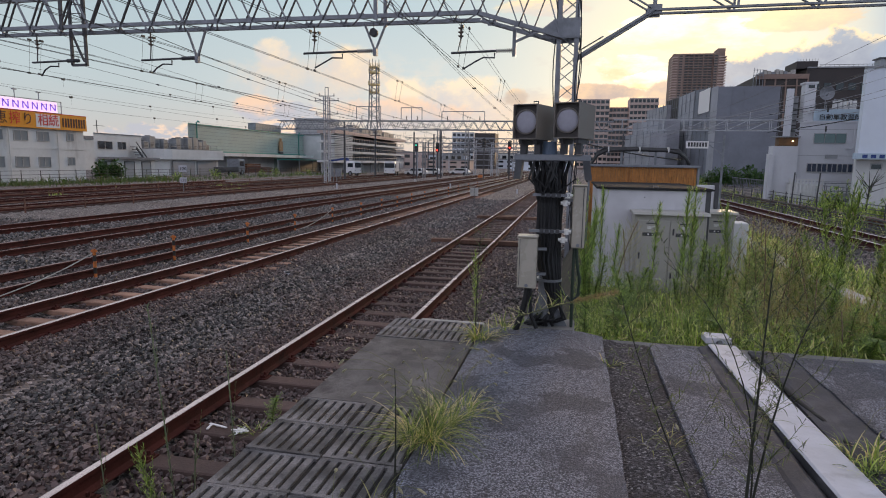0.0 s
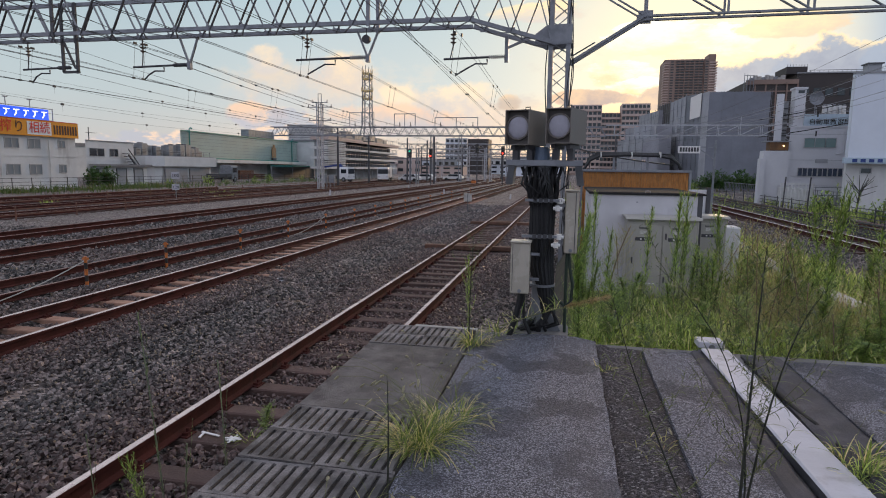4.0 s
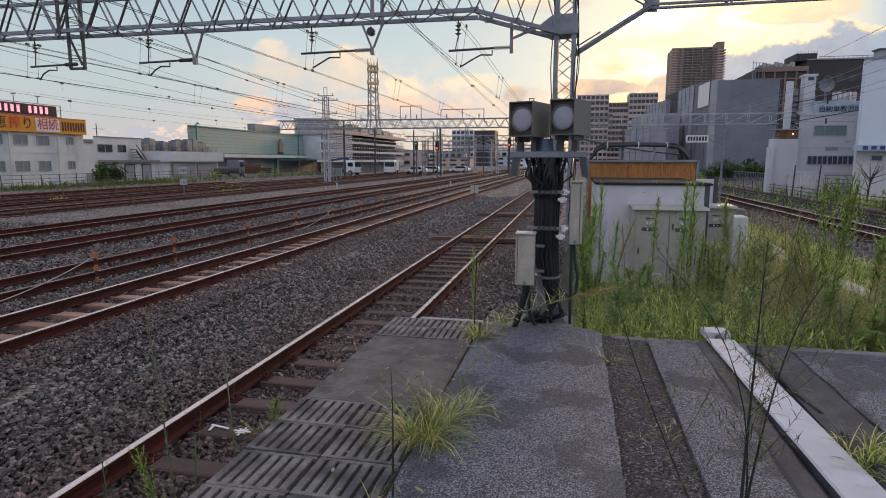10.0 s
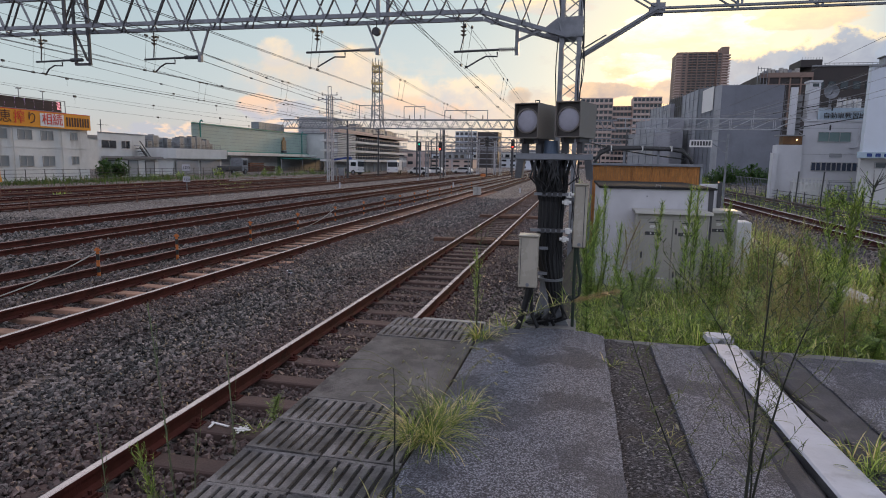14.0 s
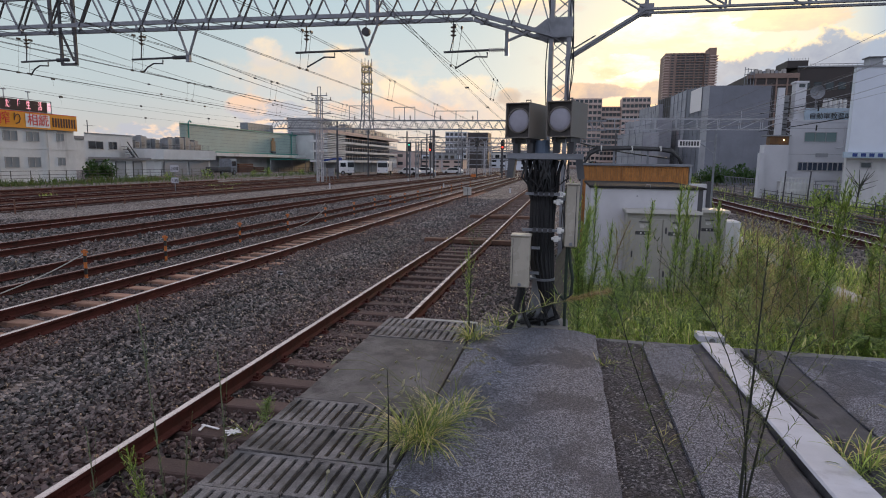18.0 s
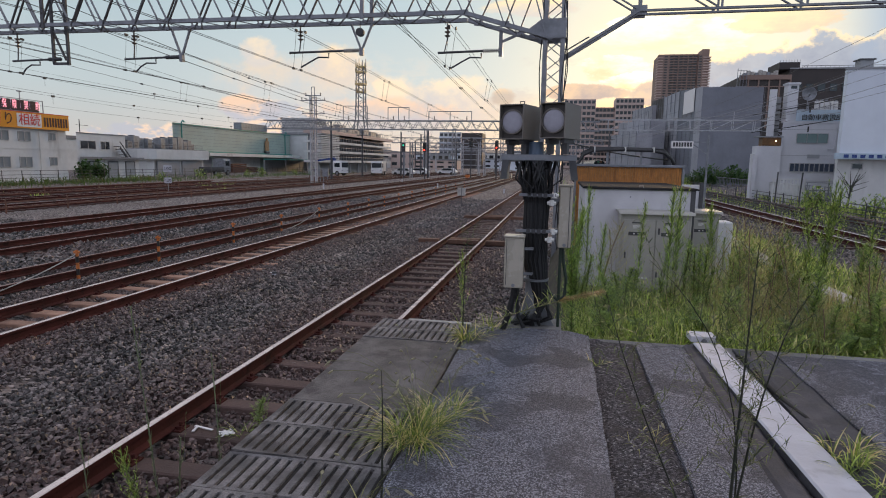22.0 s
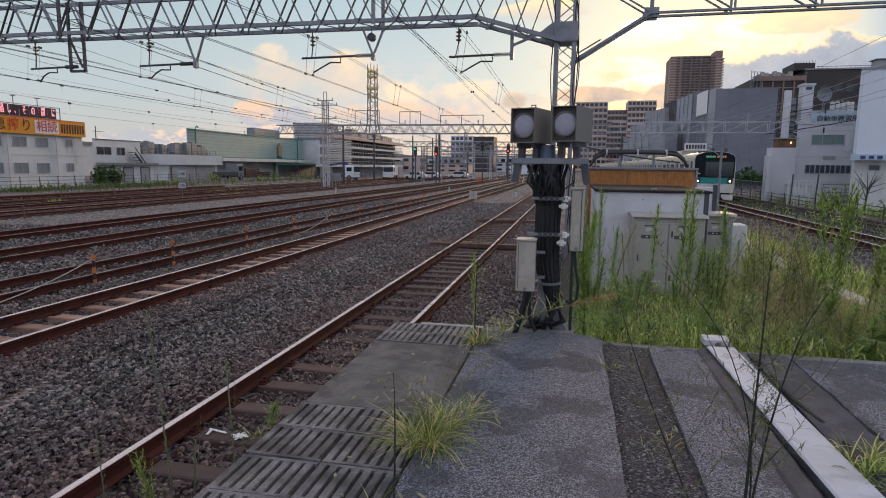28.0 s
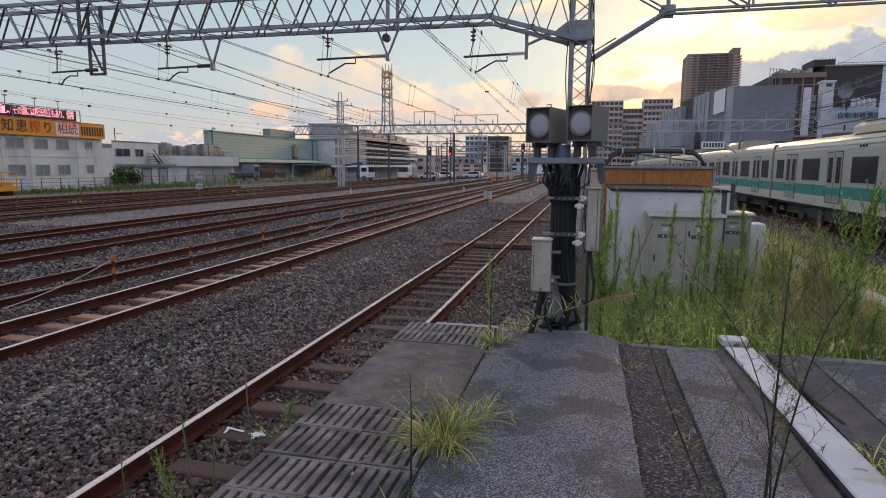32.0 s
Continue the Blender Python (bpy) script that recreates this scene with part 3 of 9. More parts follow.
def make_track(name, label, x, y0, y1, near, top=RAIL_TOP, z=0.0, spacing=0.62, shift=0.0, pale=False):
    track = thing(name, label, "railway track", (x, 0, z), group="running lines", kind="structure")
    for s in (-0.5665, 0.5665):
        make_rail(s, y0, y1, track, top)
    k, y = 0, y0 + 0.3 + shift
    far = bmesh.new()
    while y < y1:
        if near[0] < y < near[1] and k < 110:
            ob = new("sleeper", PALE_MESH if pale else SLEEPER_MESH)
            ob.parent = track
            ob.location = (random.uniform(-0.02, 0.02), y, random.uniform(-0.012, 0.0))
            ob.rotation_euler = (0, 0, random.uniform(-0.012, 0.012))
            if y < 16:
                for s in (-0.5665, 0.5665):
                    c = new("rail_fastening", CLIP_MESH)
                    c.parent = ob
                    c.location = (s, 0, 0)
            k += 1
        else:
            box(far, -1.0, 1.0, y - 0.11, y + 0.11, -0.3, -0.16)
        y += spacing
    if far.verts:
        tagged(part("distant_sleepers", far, SLEEPER, track), kind="stuff")
    else:
        far.free()
    return track


make_track("track", "rusty rails on half-buried stained sleepers beside the platform", TRACKS[0], -4, 190, (-1, 60), shift=0.14)
make_track("track", "bright-headed rails on pale sleepers in grey ballast", TRACKS[1], -4, 190, (2, 50), shift=0.2, pale=True)
make_track("track", "rusty rails in grey ballast far across the yard", TRACKS[2], -4, 190, (8, 8), RAIL_DULL, shift=0.1)
make_track("track", "rusty rails in grey ballast far across the yard", TRACKS[3], -4, 190, (8, 8), RAIL_DULL, shift=0.3)
make_track("track", "rails with one bright head beyond the weedy bank", RIGHT_TRACK, -20, 260, (8, 8), RAIL_BRIGHT, z=-0.1)


# ---- platform ----
def make_platform():
    bm = bmesh.new()
    box(bm, -1.19, 8.55, -14, 4.02, -0.5, 1.06)
    plat = tagged(part("platform", bm, CONC), "concrete railway platform end with worn paving", "platform", kind="structure")
    bm = bmesh.new()
    box(bm, -1.215, -1.19, -14, 4.05, 0.86, 1.055)
    part("edge_beam", bm, CONC, plat)
    return plat


make_platform()
strips = thing("platform_paving", "worn asphalt walkway and strips on the platform end", "paving", (0, 0, 1.06), kind="structure")


def worn_strip(name, mat, x0, x1, y1, h, label="", seed=0, rag=0.005):
    """A strip of surfacing with slightly uneven sides and end."""
    rng = random.Random(seed)
    bm = bmesh.new()
    n = 60
    ys = [-14 + (y1 + 14) * (i / n) ** 0.35 for i in range(n + 1)]
    rows = []
    for i, y in enumerate(ys):
        a, b = x0 + rng.uniform(-rag, rag), x1 + rng.uniform(-rag, rag)
        row = []
        for k in range(7):
            u = k / 6
            edge = 0.012 if k in (0, 6) else 0
            yy = y + (rng.uniform(-0.05, 0.03) if i == n else 0)
            row.append(bm.verts.new((a + (b - a) * u, yy, h - edge + rng.uniform(-0.002, 0.002))))
        rows.append(row)
    for r0, r1 in zip(rows, rows[1:]):
        for k in range(6):
            bm.faces.new((r0[k], r0[k + 1], r1[k + 1], r1[k]))
    ext = bmesh.ops.extrude_face_region(bm, geom=bm.faces[:])
    for v in ext["geom"]:
        if isinstance(v, bmesh.types.BMVert):
            v.co.z = 0.0
    return part(name, bm, mat, strips, label, smooth=False)


worn_strip("asphalt", ASPHALT, -0.56, 0.235, 4.0, 0.042, "grey open-grained asphalt walkway", 1)
worn_strip("gutter", MOSSY, 0.23, 0.52, 3.93, 0.022, "dark dirty strip with moss", 2)
worn_strip("asphalt", ASPHALT, 0.515, 0.805, 3.86, 0.042, "grey open-grained asphalt", 3)
worn_strip("sealed_strip", DARK_STRIP, 0.80, 0.905, 3.93, 0.034, "dark smooth sealed strip", 4)
worn_strip("sealed_strip", DARK_STRIP, 1.12, 1.34, 3.93, 0.030, "dark smooth sealed strip", 5)
worn_strip("asphalt", ASPHALT, 1.335, 8.4, 3.88, 0.042, "grey open-grained asphalt", 6)


def make_kerb():
    """A long white-painted raised kerb with a chamfered top and a bolted end."""
    k = thing("kerb_rail", "white-painted raised kerb running along the platform", "kerb", pose(0.124, 0, 1.07, 0, 0, 1.82))
    base = [(0.872, 0.0), (0.872, 0.038), (1.034, 0.038), (1.034, 0.0)]
    prof = [(0.870, 0.0385), (0.870, 0.041), (0.878, 0.047), (1.028, 0.047), (1.036, 0.041), (1.036, 0.0385)]
    y = 3.87
    for n in range(4):
        bm = bmesh.new()
        # kerb body in the dark strip colour, white on the top plate alone
        extrude_outline(bm, base, y - 4.4, y)
        length = part("kerb_length", bm, DARK_STRIP, k)
        bm = bmesh.new()
        extrude_outline(bm, prof, y - 4.4, y)
        part("painted_top", bm, WHITE_PAINT, length, "white-painted top face")
        y -= 4.404
    bm = bmesh.new()
    box(bm, 0.88, 1.04, 3.97, 4.10, 0.02, 0.06)
    part("end_cap", bm, WHITE_PAINT, k, "white concrete end block", bevel=0.003)
    bm = bmesh.new()
    tube(bm, (0.95, 3.86, 0.02), (0.97, 4.02, 0.03), 0.02, 8)
    part("bolt", bm, DARK_STEEL, k)
    bm = bmesh.new()
    pts = [(1.115 + 0.012 * math.sin(i * 0.9), 3.8 - i * 0.12, 0.0 + 0.014 * math.sin(i * 1.7) ** 2) for i in range(60)]
    pipe(bm, pts, 0.014, 5)
    part("cable", bm, GROOVE, k, "black cable lying along the kerb", smooth=True)
    return k


make_kerb()


# grooved concrete paving along the platform edge
def grooved_paver_mesh(w, d):
    bm = bmesh.new()
    box(bm, 0.003, w - 0.003, 0.003, d - 0.003, 0.0, 0.022)
    n = 7
    pitch = (w - 0.006) / n
    for i in range(n):
        x = 0.003 + pitch * i
        box(bm, x + 0.002, x + pitch - 0.015, 0.02, d - 0.02, 0.0215, 0.034)
    box(bm, 0.003, w - 0.003, 0.003, 0.02, 0.0215, 0.034)
    box(bm, 0.003, w - 0.003, d - 0.02, d - 0.003, 0.0215, 0.034)
    me = mesh_of("paver", bm, [PAVER, GROOVE])
    for p in me.polygons:
        if abs(p.center.z - 0.022) < 0.0008 and p.normal.z > 0.9:
            p.material_index = 1
    return me


PAVER_MESH = grooved_paver_mesh(0.318, 0.262)
END_PAVER_MESH = grooved_paver_mesh(0.318, 0.232)
edge_paving = thing("edge_paving", "dark grooved concrete paving slabs along the platform edge", "paving slabs", (-1.21, 0, 1.06), kind="structure")
rng_p = random.Random(5)
for row in range(22):
    y = 2.53 - 0.264 * (row + 1)
    for c in range(2):
        ob = new("paver", PAVER_MESH)
        ob.parent = edge_paving
        ob.location = (c * 0.32, y, rng_p.uniform(-0.003, 0.003))
        ob.rotation_euler = (rng_p.uniform(-0.006, 0.006), rng_p.uniform(-0.008, 0.008), rng_p.uniform(-0.006, 0.006))
for row in range(2):
    for c in range(2):
        ob = new("paver", END_PAVER_MESH)
        ob.parent = edge_paving
        ob.location = (c * 0.32, 3.59 + 0.235 * row, rng_p.uniform(-0.002, 0.002))
block("concrete_slab", material("smooth_worn_concrete", (0.130, 0.116, 0.110), 0.85, vary=0.5, scale=5, fine=120, bump=0.5, tint=(0.052, 0.042, 0.042), tint_at=0.5), 0.003, 0.637, 2.533, 3.585, 0, 0.032, edge_paving, "smooth worn concrete slab", bevel=0.006)
block("end_strip", CONC_PALE, 0.18, 0.64, 4.062, 4.12, -0.1, 0.03, edge_paving, "pale concrete end strip", bevel=0.005)


# ---- overhead line gantries ----
GY = 16.0


def gusset(bm, x, s, z, w=0.26, h=0.2):
    box(bm, x - w / 2, x + w / 2, s - 0.008, s + 0.008, z - h / 2, z + h / 2)


def make_gantry():
    g = thing("overhead_line_gantry", "grey galvanised lattice gantry spanning the tracks", "gantry", (0, GY, 0))
    z0, z1, dep = 5.93, 6.97, 0.42

    def low(x):
        return z0 if x < -2.6 else z0 - 0.62 * (x + 2.6) / 2.1

    for s in (-dep, dep):
        bm = bmesh.new()
        angle_bar(bm, (-27, s, z0), (-2.6, s, z0), 0.10, 0.014)
        angle_bar(bm, (-2.6, s, z0), (-0.5, s, z0 - 0.62), 0.10, 0.014)
        part("bottom_chord", bm, GALV, g)
        bm = bmesh.new()
        angle_bar(bm, (-27, s, z1), (0.1, s, z1), 0.10, 0.014)
        part("top_chord", bm, GALV, g)
        x, k = -27.0, 0
        while x < -0.9:
            step = 0.52
            bm = bmesh.new()
            off = 0.26 if s > 0 else 0.0
            a, b = x + off, min(x + off + step, -0.45)
            if k % 2 == 0:
                bar(bm, (a, s, z1), (b, s, low(b)), 0.055, 0.03)
            else:
                bar(bm, (a, s, low(a)), (b, s, z1), 0.055, 0.03)
            # every second diagonal dark: the shaded side of its flange put into colour
            part("diagonal", bm, DARK_STEEL if k % 2 else GALV, g)
            x += step
            k += 1
        for i in range(0, 25):
            bm = bmesh.new()
            gusset(bm, -26.48 + 1.04 * i + off, s, min(z0, low(-26.48 + 1.04 * i + off)) + 0.05, 0.22, 0.14)
            part("gusset_plate", bm, GALV, g)
    bm = bmesh.new()
    for i in range(26):
        x = -26.5 + i * 1.04
        bar(bm, (x, -dep, low(x)), (x + 0.52, dep, low(x + 0.52)), 0.04, 0.015)
        bar(bm, (x + 0.52, dep, low(x + 0.52)), (x + 1.04, -dep, low(min(-0.5, x + 1.04))), 0.04, 0.015)
        bar(bm, (x, -dep, z1), (x + 0.52, dep, z1), 0.04, 0.015)
    tagged(part("plan_bracing", bm, GALV, g), kind="stuff")
    for x in (-14.95, -5.25):
        for s in (-dep, dep):
            bm = bmesh.new()
            bar(bm, (x, s, z0 - 0.05), (x, s, z1 + 0.1), 0.10, 0.05)
            part("splice_post", bm, DARK_STEEL if x < -10 else GALV, g)
    # knee plate at the mast
    for s in (-dep * 0.75, dep * 0.75):
        bm = bmesh.new()
        pts = [(-1.0, 5.50), (-0.62, 5.78), (0.0, 5.80), (0.0, 5.32), (-0.66, 5.30)]
        va = [bm.verts.new((x, s - 0.01, z)) for x, z in pts]
        vb = [bm.verts.new((x, s + 0.01, z)) for x, z in pts]
        bm.faces.new(va)
        bm.faces.new(vb[::-1])
        for i in range(5):
            bm.faces.new((va[i], va[(i + 1) % 5], vb[(i + 1) % 5], vb[i]))
        part("knee_plate", bm, GALV, g, "riveted steel knee plate")
    bm = bmesh.new()
    for i in range(9):
        for x, z in ((-0.58, 5.35 + i * 0.05), (-0.66 + i * 0.075, 5.345)):
            tube(bm, (x, -dep * 0.75 - 0.03, z), (x, -dep * 0.75, z), 0.013, 6)
    tagged(part("rivets", bm, GALV, g), kind="stuff")
    # the arm over the side track
    for s in (-0.2, 0.2):
        bm = bmesh.new()
        bar(bm, (-0.15, s, 4.82), (1.70, s, 5.94), 0.10, 0.06)
        part("raking_strut", bm, GALV, g)
        bm = bmesh.new()
        bar(bm, (1.62, s, 5.94), (13.0, s, 6.0), 0.085, 0.05)
        part("side_bottom_chord", bm, GALV, g)
        bm = bmesh.new()
        bar(bm, (-0.2, s, 7.0), (13.0, s, 7.0), 0.085, 0.05)
        part("side_top_chord", bm, GALV, g)
        for i in range(7):
            x = 1.74 + i * 1.84
            bm = bmesh.new()
            bar(bm, (x, s, 5.95), (x, s, 7.0), 0.05, 0.03)
            part("side_post", bm, GALV, g)
            bm = bmesh.new()
            bar(bm, (x - 1.75, s, 7.0), (x - 0.08, s, 5.98), 0.06, 0.03)
            part("side_diagonal", bm, GALV, g)
        bm = bmesh.new()
        gusset(bm, 1.72, s, 5.96, 0.34, 0.22)
        part("gusset", bm, GALV, g)
    return g


make_gantry()


def make_mast(x, y, z0, z1, wx, wy, label="grey riveted lattice steel mast", pitch=0.34, cables=False, steel=GALV):
    m = thing("lattice_mast", label, "mast", (x, y, z0), group="lattice masts")
    h = z1 - z0
    for sx in (-1, 1):
        for sy in (-1, 1):
            bm = bmesh.new()
            bar(bm, (sx * wx / 2, sy * wy / 2, 0), (sx * wx / 2, sy * wy / 2, h), 0.11, 0.11)
            part("leg", bm, steel, m)
    k = max(2, int(h / pitch))
    for i in range(k):
        a, b = i * h / k, (i + 1) * h / k
        d = 1 if i % 2 else -1
        bm = bmesh.new()
        bar(bm, (-d * wx / 2, -wy / 2 - 0.02, a), (d * wx / 2, -wy / 2 - 0.02, b), 0.075, 0.014)
        part("lacing", bm, steel, m)
        bm = bmesh.new()
        bar(bm, (d * wx / 2, wy / 2 + 0.02, a), (-d * wx / 2, wy / 2 + 0.02, b), 0.075, 0.014)
        part("lacing", bm, steel, m)
        bm = bmesh.new()
        bar(bm, (wx / 2 + 0.02, -d * wy / 2, a), (wx / 2 + 0.02, d * wy / 2, b), 0.012, 0.05)
        part("side_lacing", bm, steel, m)
        bm = bmesh.new()
        bar(bm, (-wx / 2 - 0.02, d * wy / 2, a), (-wx / 2 - 0.02, -d * wy / 2, b), 0.012, 0.05)
        part("side_lacing", bm, steel, m)
    if cables:
        for j, (cx, amp) in enumerate(((-0.30, 0.03), (0.27, 0.05), (0.31, 0.02), (0.29, 0.07))):
            bm = bmesh.new()
            pipe(bm, [(cx + amp * math.sin(i * 0.6 + j), -wy / 2 - 0.05, 0.3 + i * 0.25) for i in range(int((h - 0.5) / 0.25))], 0.014, 5)
            part("cable", bm, CABLE, m, "black cable strapped to the mast")
    return m


make_mast(-0.30, GY, -0.3, 9.5, 0.43, 0.5, cables=True)


def insulator_stack(bm, a, b, n, r):
    """Discs threaded on a rod from a to b."""
    a, b = Vector(a), Vector(b)
    tube(bm, a, b, r * 0.3, 8)
    d = (b - a).normalized()
    for i in range(n):
        p = a + (b - a) * ((i + 0.5) / n)
        tube(bm, p - d * 0.02, p + d * 0.012, r, 10, r * 0.55)


def make_bracket(x_hang, x0, x1, z_arm, wire, knee, frame_kind, drop_z=5.85, at_y=GY):
    b = thing("cantilever_bracket", "overhead wire bracket with ribbed insulators hanging from the gantry", "wire bracket", (0, at_y, 0), group="wire brackets")
    bm = bmesh.new()
    insulator_stack(bm, (x_hang, 0, drop_z - 0.12), (x_hang, 0, drop_z - 0.42), 3, 0.085)
    part("hanging_insulator", bm, PORCELAIN, b, "brown stacked disc insulator", smooth=False)
    bm = bmesh.new()
    bar(bm, (x_hang, 0, drop_z), (x_hang, 0, drop_z - 0.12), 0.03, 0.03)
    part("top_link", bm, DARK_STEEL, b)
    bm = bmesh.new()
    bar(bm, (x_hang, 0, drop_z - 0.42), (x_hang - 0.04 * (1 if x_hang < -5 else 2), 0, z_arm), 0.025, 0.025)
    part("hanger", bm, DARK_STEEL, b)
    bm = bmesh.new()
    tube(bm, (x0, 0, z_arm), (x1 - 0.48, 0, z_arm + 0.03), 0.03, 8)
    part("arm", bm, DARK_STEEL, b)
    bm = bmesh.new()
    insulator_stack(bm, (x1 - 0.50, 0, z_arm + 0.03), (x1 - 0.06, 0, z_arm + 0.035), 8, 0.06)
    part("arm_insulator", bm, CONC_PALE if x1 > -6 else DARK_STEEL, b, "ribbed rod insulator")
    bm = bmesh.new()
    kx, kz = knee
    wx, wz = wire
    pipe(bm, [(kx + 0.0, 0, z_arm - 0.02), (kx, 0, kz), (kx - 0.3, 0, kz + 0.01), (kx - 0.5, 0, kz - 0.09), (wx, 0, wz)], 0.022, 6)
    part("steady_arm", bm, DARK_STEEL, b)
    if frame_kind == "vee":
        for sx in (-0.3, 0.31):
            bm = bmesh.new()
            bar(bm, (x1 + sx, 0, 5.88), (x1, 0, z_arm + 0.02), 0.05, 0.05)
            part("vee_leg", bm, GALV, b)
        bm = bmesh.new()
        box(bm, x1 - 0.05, x1 + 0.05, -0.06, 0.06, z_arm - 0.1, z_arm + 0.1)
        part("vee_foot", bm, GALV, b)
    elif frame_kind == "post":
        bm = bmesh.new()
        angle_bar(bm, (x1, 0, 5.62), (x1, 0, z_arm - 0.12), 0.09)
        part("drop_post", bm, GALV, b)
        bm = bmesh.new()
        angle_bar(bm, (x1, 0, 5.3), (x1 + 0.62, 0, 5.55), 0.06)
        part("brace", bm, GALV, b)
    else:
        for sx in (0.0, 0.5):
            bm = bmesh.new()
            bar(bm, (x1 - 0.32 + sx, 0, 6.95), (x1 - 0.32 + sx, 0, z_arm - 0.1), 0.07, 0.07)
            part("frame_post", bm, DARK_STEEL, b)
        bm = bmesh.new()
        bar(bm, (x1 - 0.34, 0, z_arm - 0.1), (x1 + 0.22, 0, z_arm - 0.1), 0.07, 0.07)
        bar(bm, (x1 - 0.30, 0, 5.9), (x1 + 0.1, 0, z_arm), 0.05, 0.05)
        for z in (5.25, 5.5, 6.2, 6.45, 6.7):
            bar(bm, (x1 - 0.32, 0, z), (x1 + 0.18, 0, z), 0.02, 0.02)
        part("ladder_rungs", bm, DARK_STEEL, b)
    return b


WIRES_AT = (-16.20, -12.30, -7.15, -2.99)
make_bracket(-16.28, -16.5, -14.72, 5.05, (-16.20, 4.65), (-15.55, 4.92), "frame")
make_bracket(-12.30, -12.64, -10.79, 5.05, (-12.30, 4.68), (-11.63, 4.92), "vee")
make_bracket(-7.15, -7.48, -5.40, 5.14, (-7.15, 4.75), (-6.34, 5.0), "vee")
make_bracket(-3.05, -3.30, -1.61, 5.07, (-2.99, 4.65), (-2.15, 4.93), "post")

make_bracket(9.9, 9.6, 11.5, 5.1, (10.1, 4.75), (10.9, 4.98), "vee", 5.95)

weight = thing("hanging_disc", "small dark round disc hanging below the gantry", "disc", (-5.44, GY, 5.64))
bm = bmesh.new()
tube(bm, (0, -0.06, 0), (0, 0.06, 0), 0.11, 16)
tube(bm, (0, -0.075, 0), (0, -0.06, 0), 0.085, 16)
part("disc", bm, DARK_STEEL, weight)
bm = bmesh.new()
tube(bm, (0, 0, 0.1), (0, 0, 0.3), 0.012, 5)
part("hook", bm, DARK_STEEL, weight)


# ---- wires ----
def make_wires():
    k = 0
    for x in WIRES_AT:
        for dx in (-0.04, 0.04):
            w = thing("contact_wire", "thin dark overhead contact wire along the track", "overhead wire", (0, 0, 0), group="overhead wires")
            z = 4.66 if x > -10 else 4.68
            bm = bmesh.new()
            tube(bm, (x + dx, -25, z), (x + dx, 62, z), 0.006, 4)
            tube(bm, (x + dx, 62, z), (x + dx * 0.8 - 1.0, 190, z + 0.1), 0.010, 4)
            part("contact_line", bm, WIRE, w)
            bm = bmesh.new()
            pts = []
            for i in range(60):
                y = -30 + i * 4
                s = (y - 16) / 46.0
                sag = 4 * (s - math.floor(s)) * (1 - (s - math.floor(s)))
                pts.append((x + dx * 1.5 + 0.12, y, 5.66 - 0.42 * sag))
            pipe(bm, pts, 0.007, 4)
            part("messenger_line", bm, WIRE, w)
            bm = bmesh.new()
            for i in range(15):
                y = -9 + i * 8.2 + (k % 2) * 0.3
                s = (y - 16) / 46.0
                sag = 4 * (s - math.floor(s)) * (1 - (s - math.floor(s)))
                zm = 5.66 - 0.42 * sag
                tube(bm, (x + dx, y, z), (x + dx * 1.5 + 0.12, y, zm), 0.005, 4)
                box(bm, x + dx - 0.02, x + dx + 0.02, y - 0.05, y + 0.05, z - 0.02, z + 0.03)
                box(bm, x + dx * 1.5 + 0.1, x + dx * 1.5 + 0.14, y - 0.06, y + 0.06, zm - 0.03, zm + 0.03)
            tagged(part("dropper_wire", bm, WIRE, w), kind="stuff")
            k += 1
    feeders = ((-24.5, 5.4), (-24.5, 6.2), (-27.0, 6.9), (-30.0, 5.5), (-30.0, 6.3), (8.6, 6.2), (10.1, 5.15), (10.1, 5.95), (12.2, 6.3), (12.4, 6.9), (13.8, 6.0))
    for x, z in feeders:
        w = thing("feeder_wire", "sagging dark feeder wire strung between gantries", "overhead wire", (0, 0, 0), group="overhead wires")
        bm = bmesh.new()
        pts = []
        for i in range(56):
            y = -30 + i * 4
            s = (y - 16) / 46.0
            s -= math.floor(s)
            pts.append((x, y, z - 0.45 * 4 * s * (1 - s)))
        pipe(bm, pts, 0.007, 4)
        part("strand", bm, WIRE, w)
        if x < -20:
            bm = bmesh.new()
            for i in range(3):
                y = 24 + i * 12.5 + (z * 7) % 6
                s = (y - 16) / 46.0
                s -= math.floor(s)
                zz = z - 0.45 * 4 * s * (1 - s)
                tube(bm, (x, y, zz), (x, y, zz - 0.35), 0.006, 4)
                box(bm, x - 0.04, x + 0.04, y - 0.07, y + 0.07, zz - 0.05, zz + 0.05)
            tagged(part("dropper_wire", bm, WIRE, w), kind="stuff")

    # heavier feeders between this gantry and the next, drifting across the tracks
    for x0, z0, drift, r in ((-13.3, 5.84, -0.060, 0.012), (-12.5, 5.85, -0.073, 0.012), (-17.8, 5.65, -0.05, 0.007), (-14.4, 5.53, -0.10, 0.006), (-3.94, 5.38, -0.012, 0.008), (-3.86, 5.38, -0.012, 0.008)):
        w = thing("feeder_wire", "dark feeder wire clamped under the gantries", "overhead wire", (0, 0, 0), group="overhead wires")
        bm = bmesh.new()
        pipe(bm, [(x0 + drift * (y - 16), y, z0 + 0.0008 * (y - 39) ** 2 - 0.42) for y in range(-30, 108, 6)], r, 4)
        part("strand", bm, WIRE, w)
        for y in (24, 31, 45, 52):
            bm = bmesh.new()
            zz = z0 + 0.0008 * (y - 39) ** 2 - 0.42
            tube(bm, (x0 + drift * (y - 16), y - 0.06, zz), (x0 + drift * (y - 16), y + 0.06, zz), 0.035, 6)
            part("clamp", bm, DARK_STEEL, w)


make_wires()
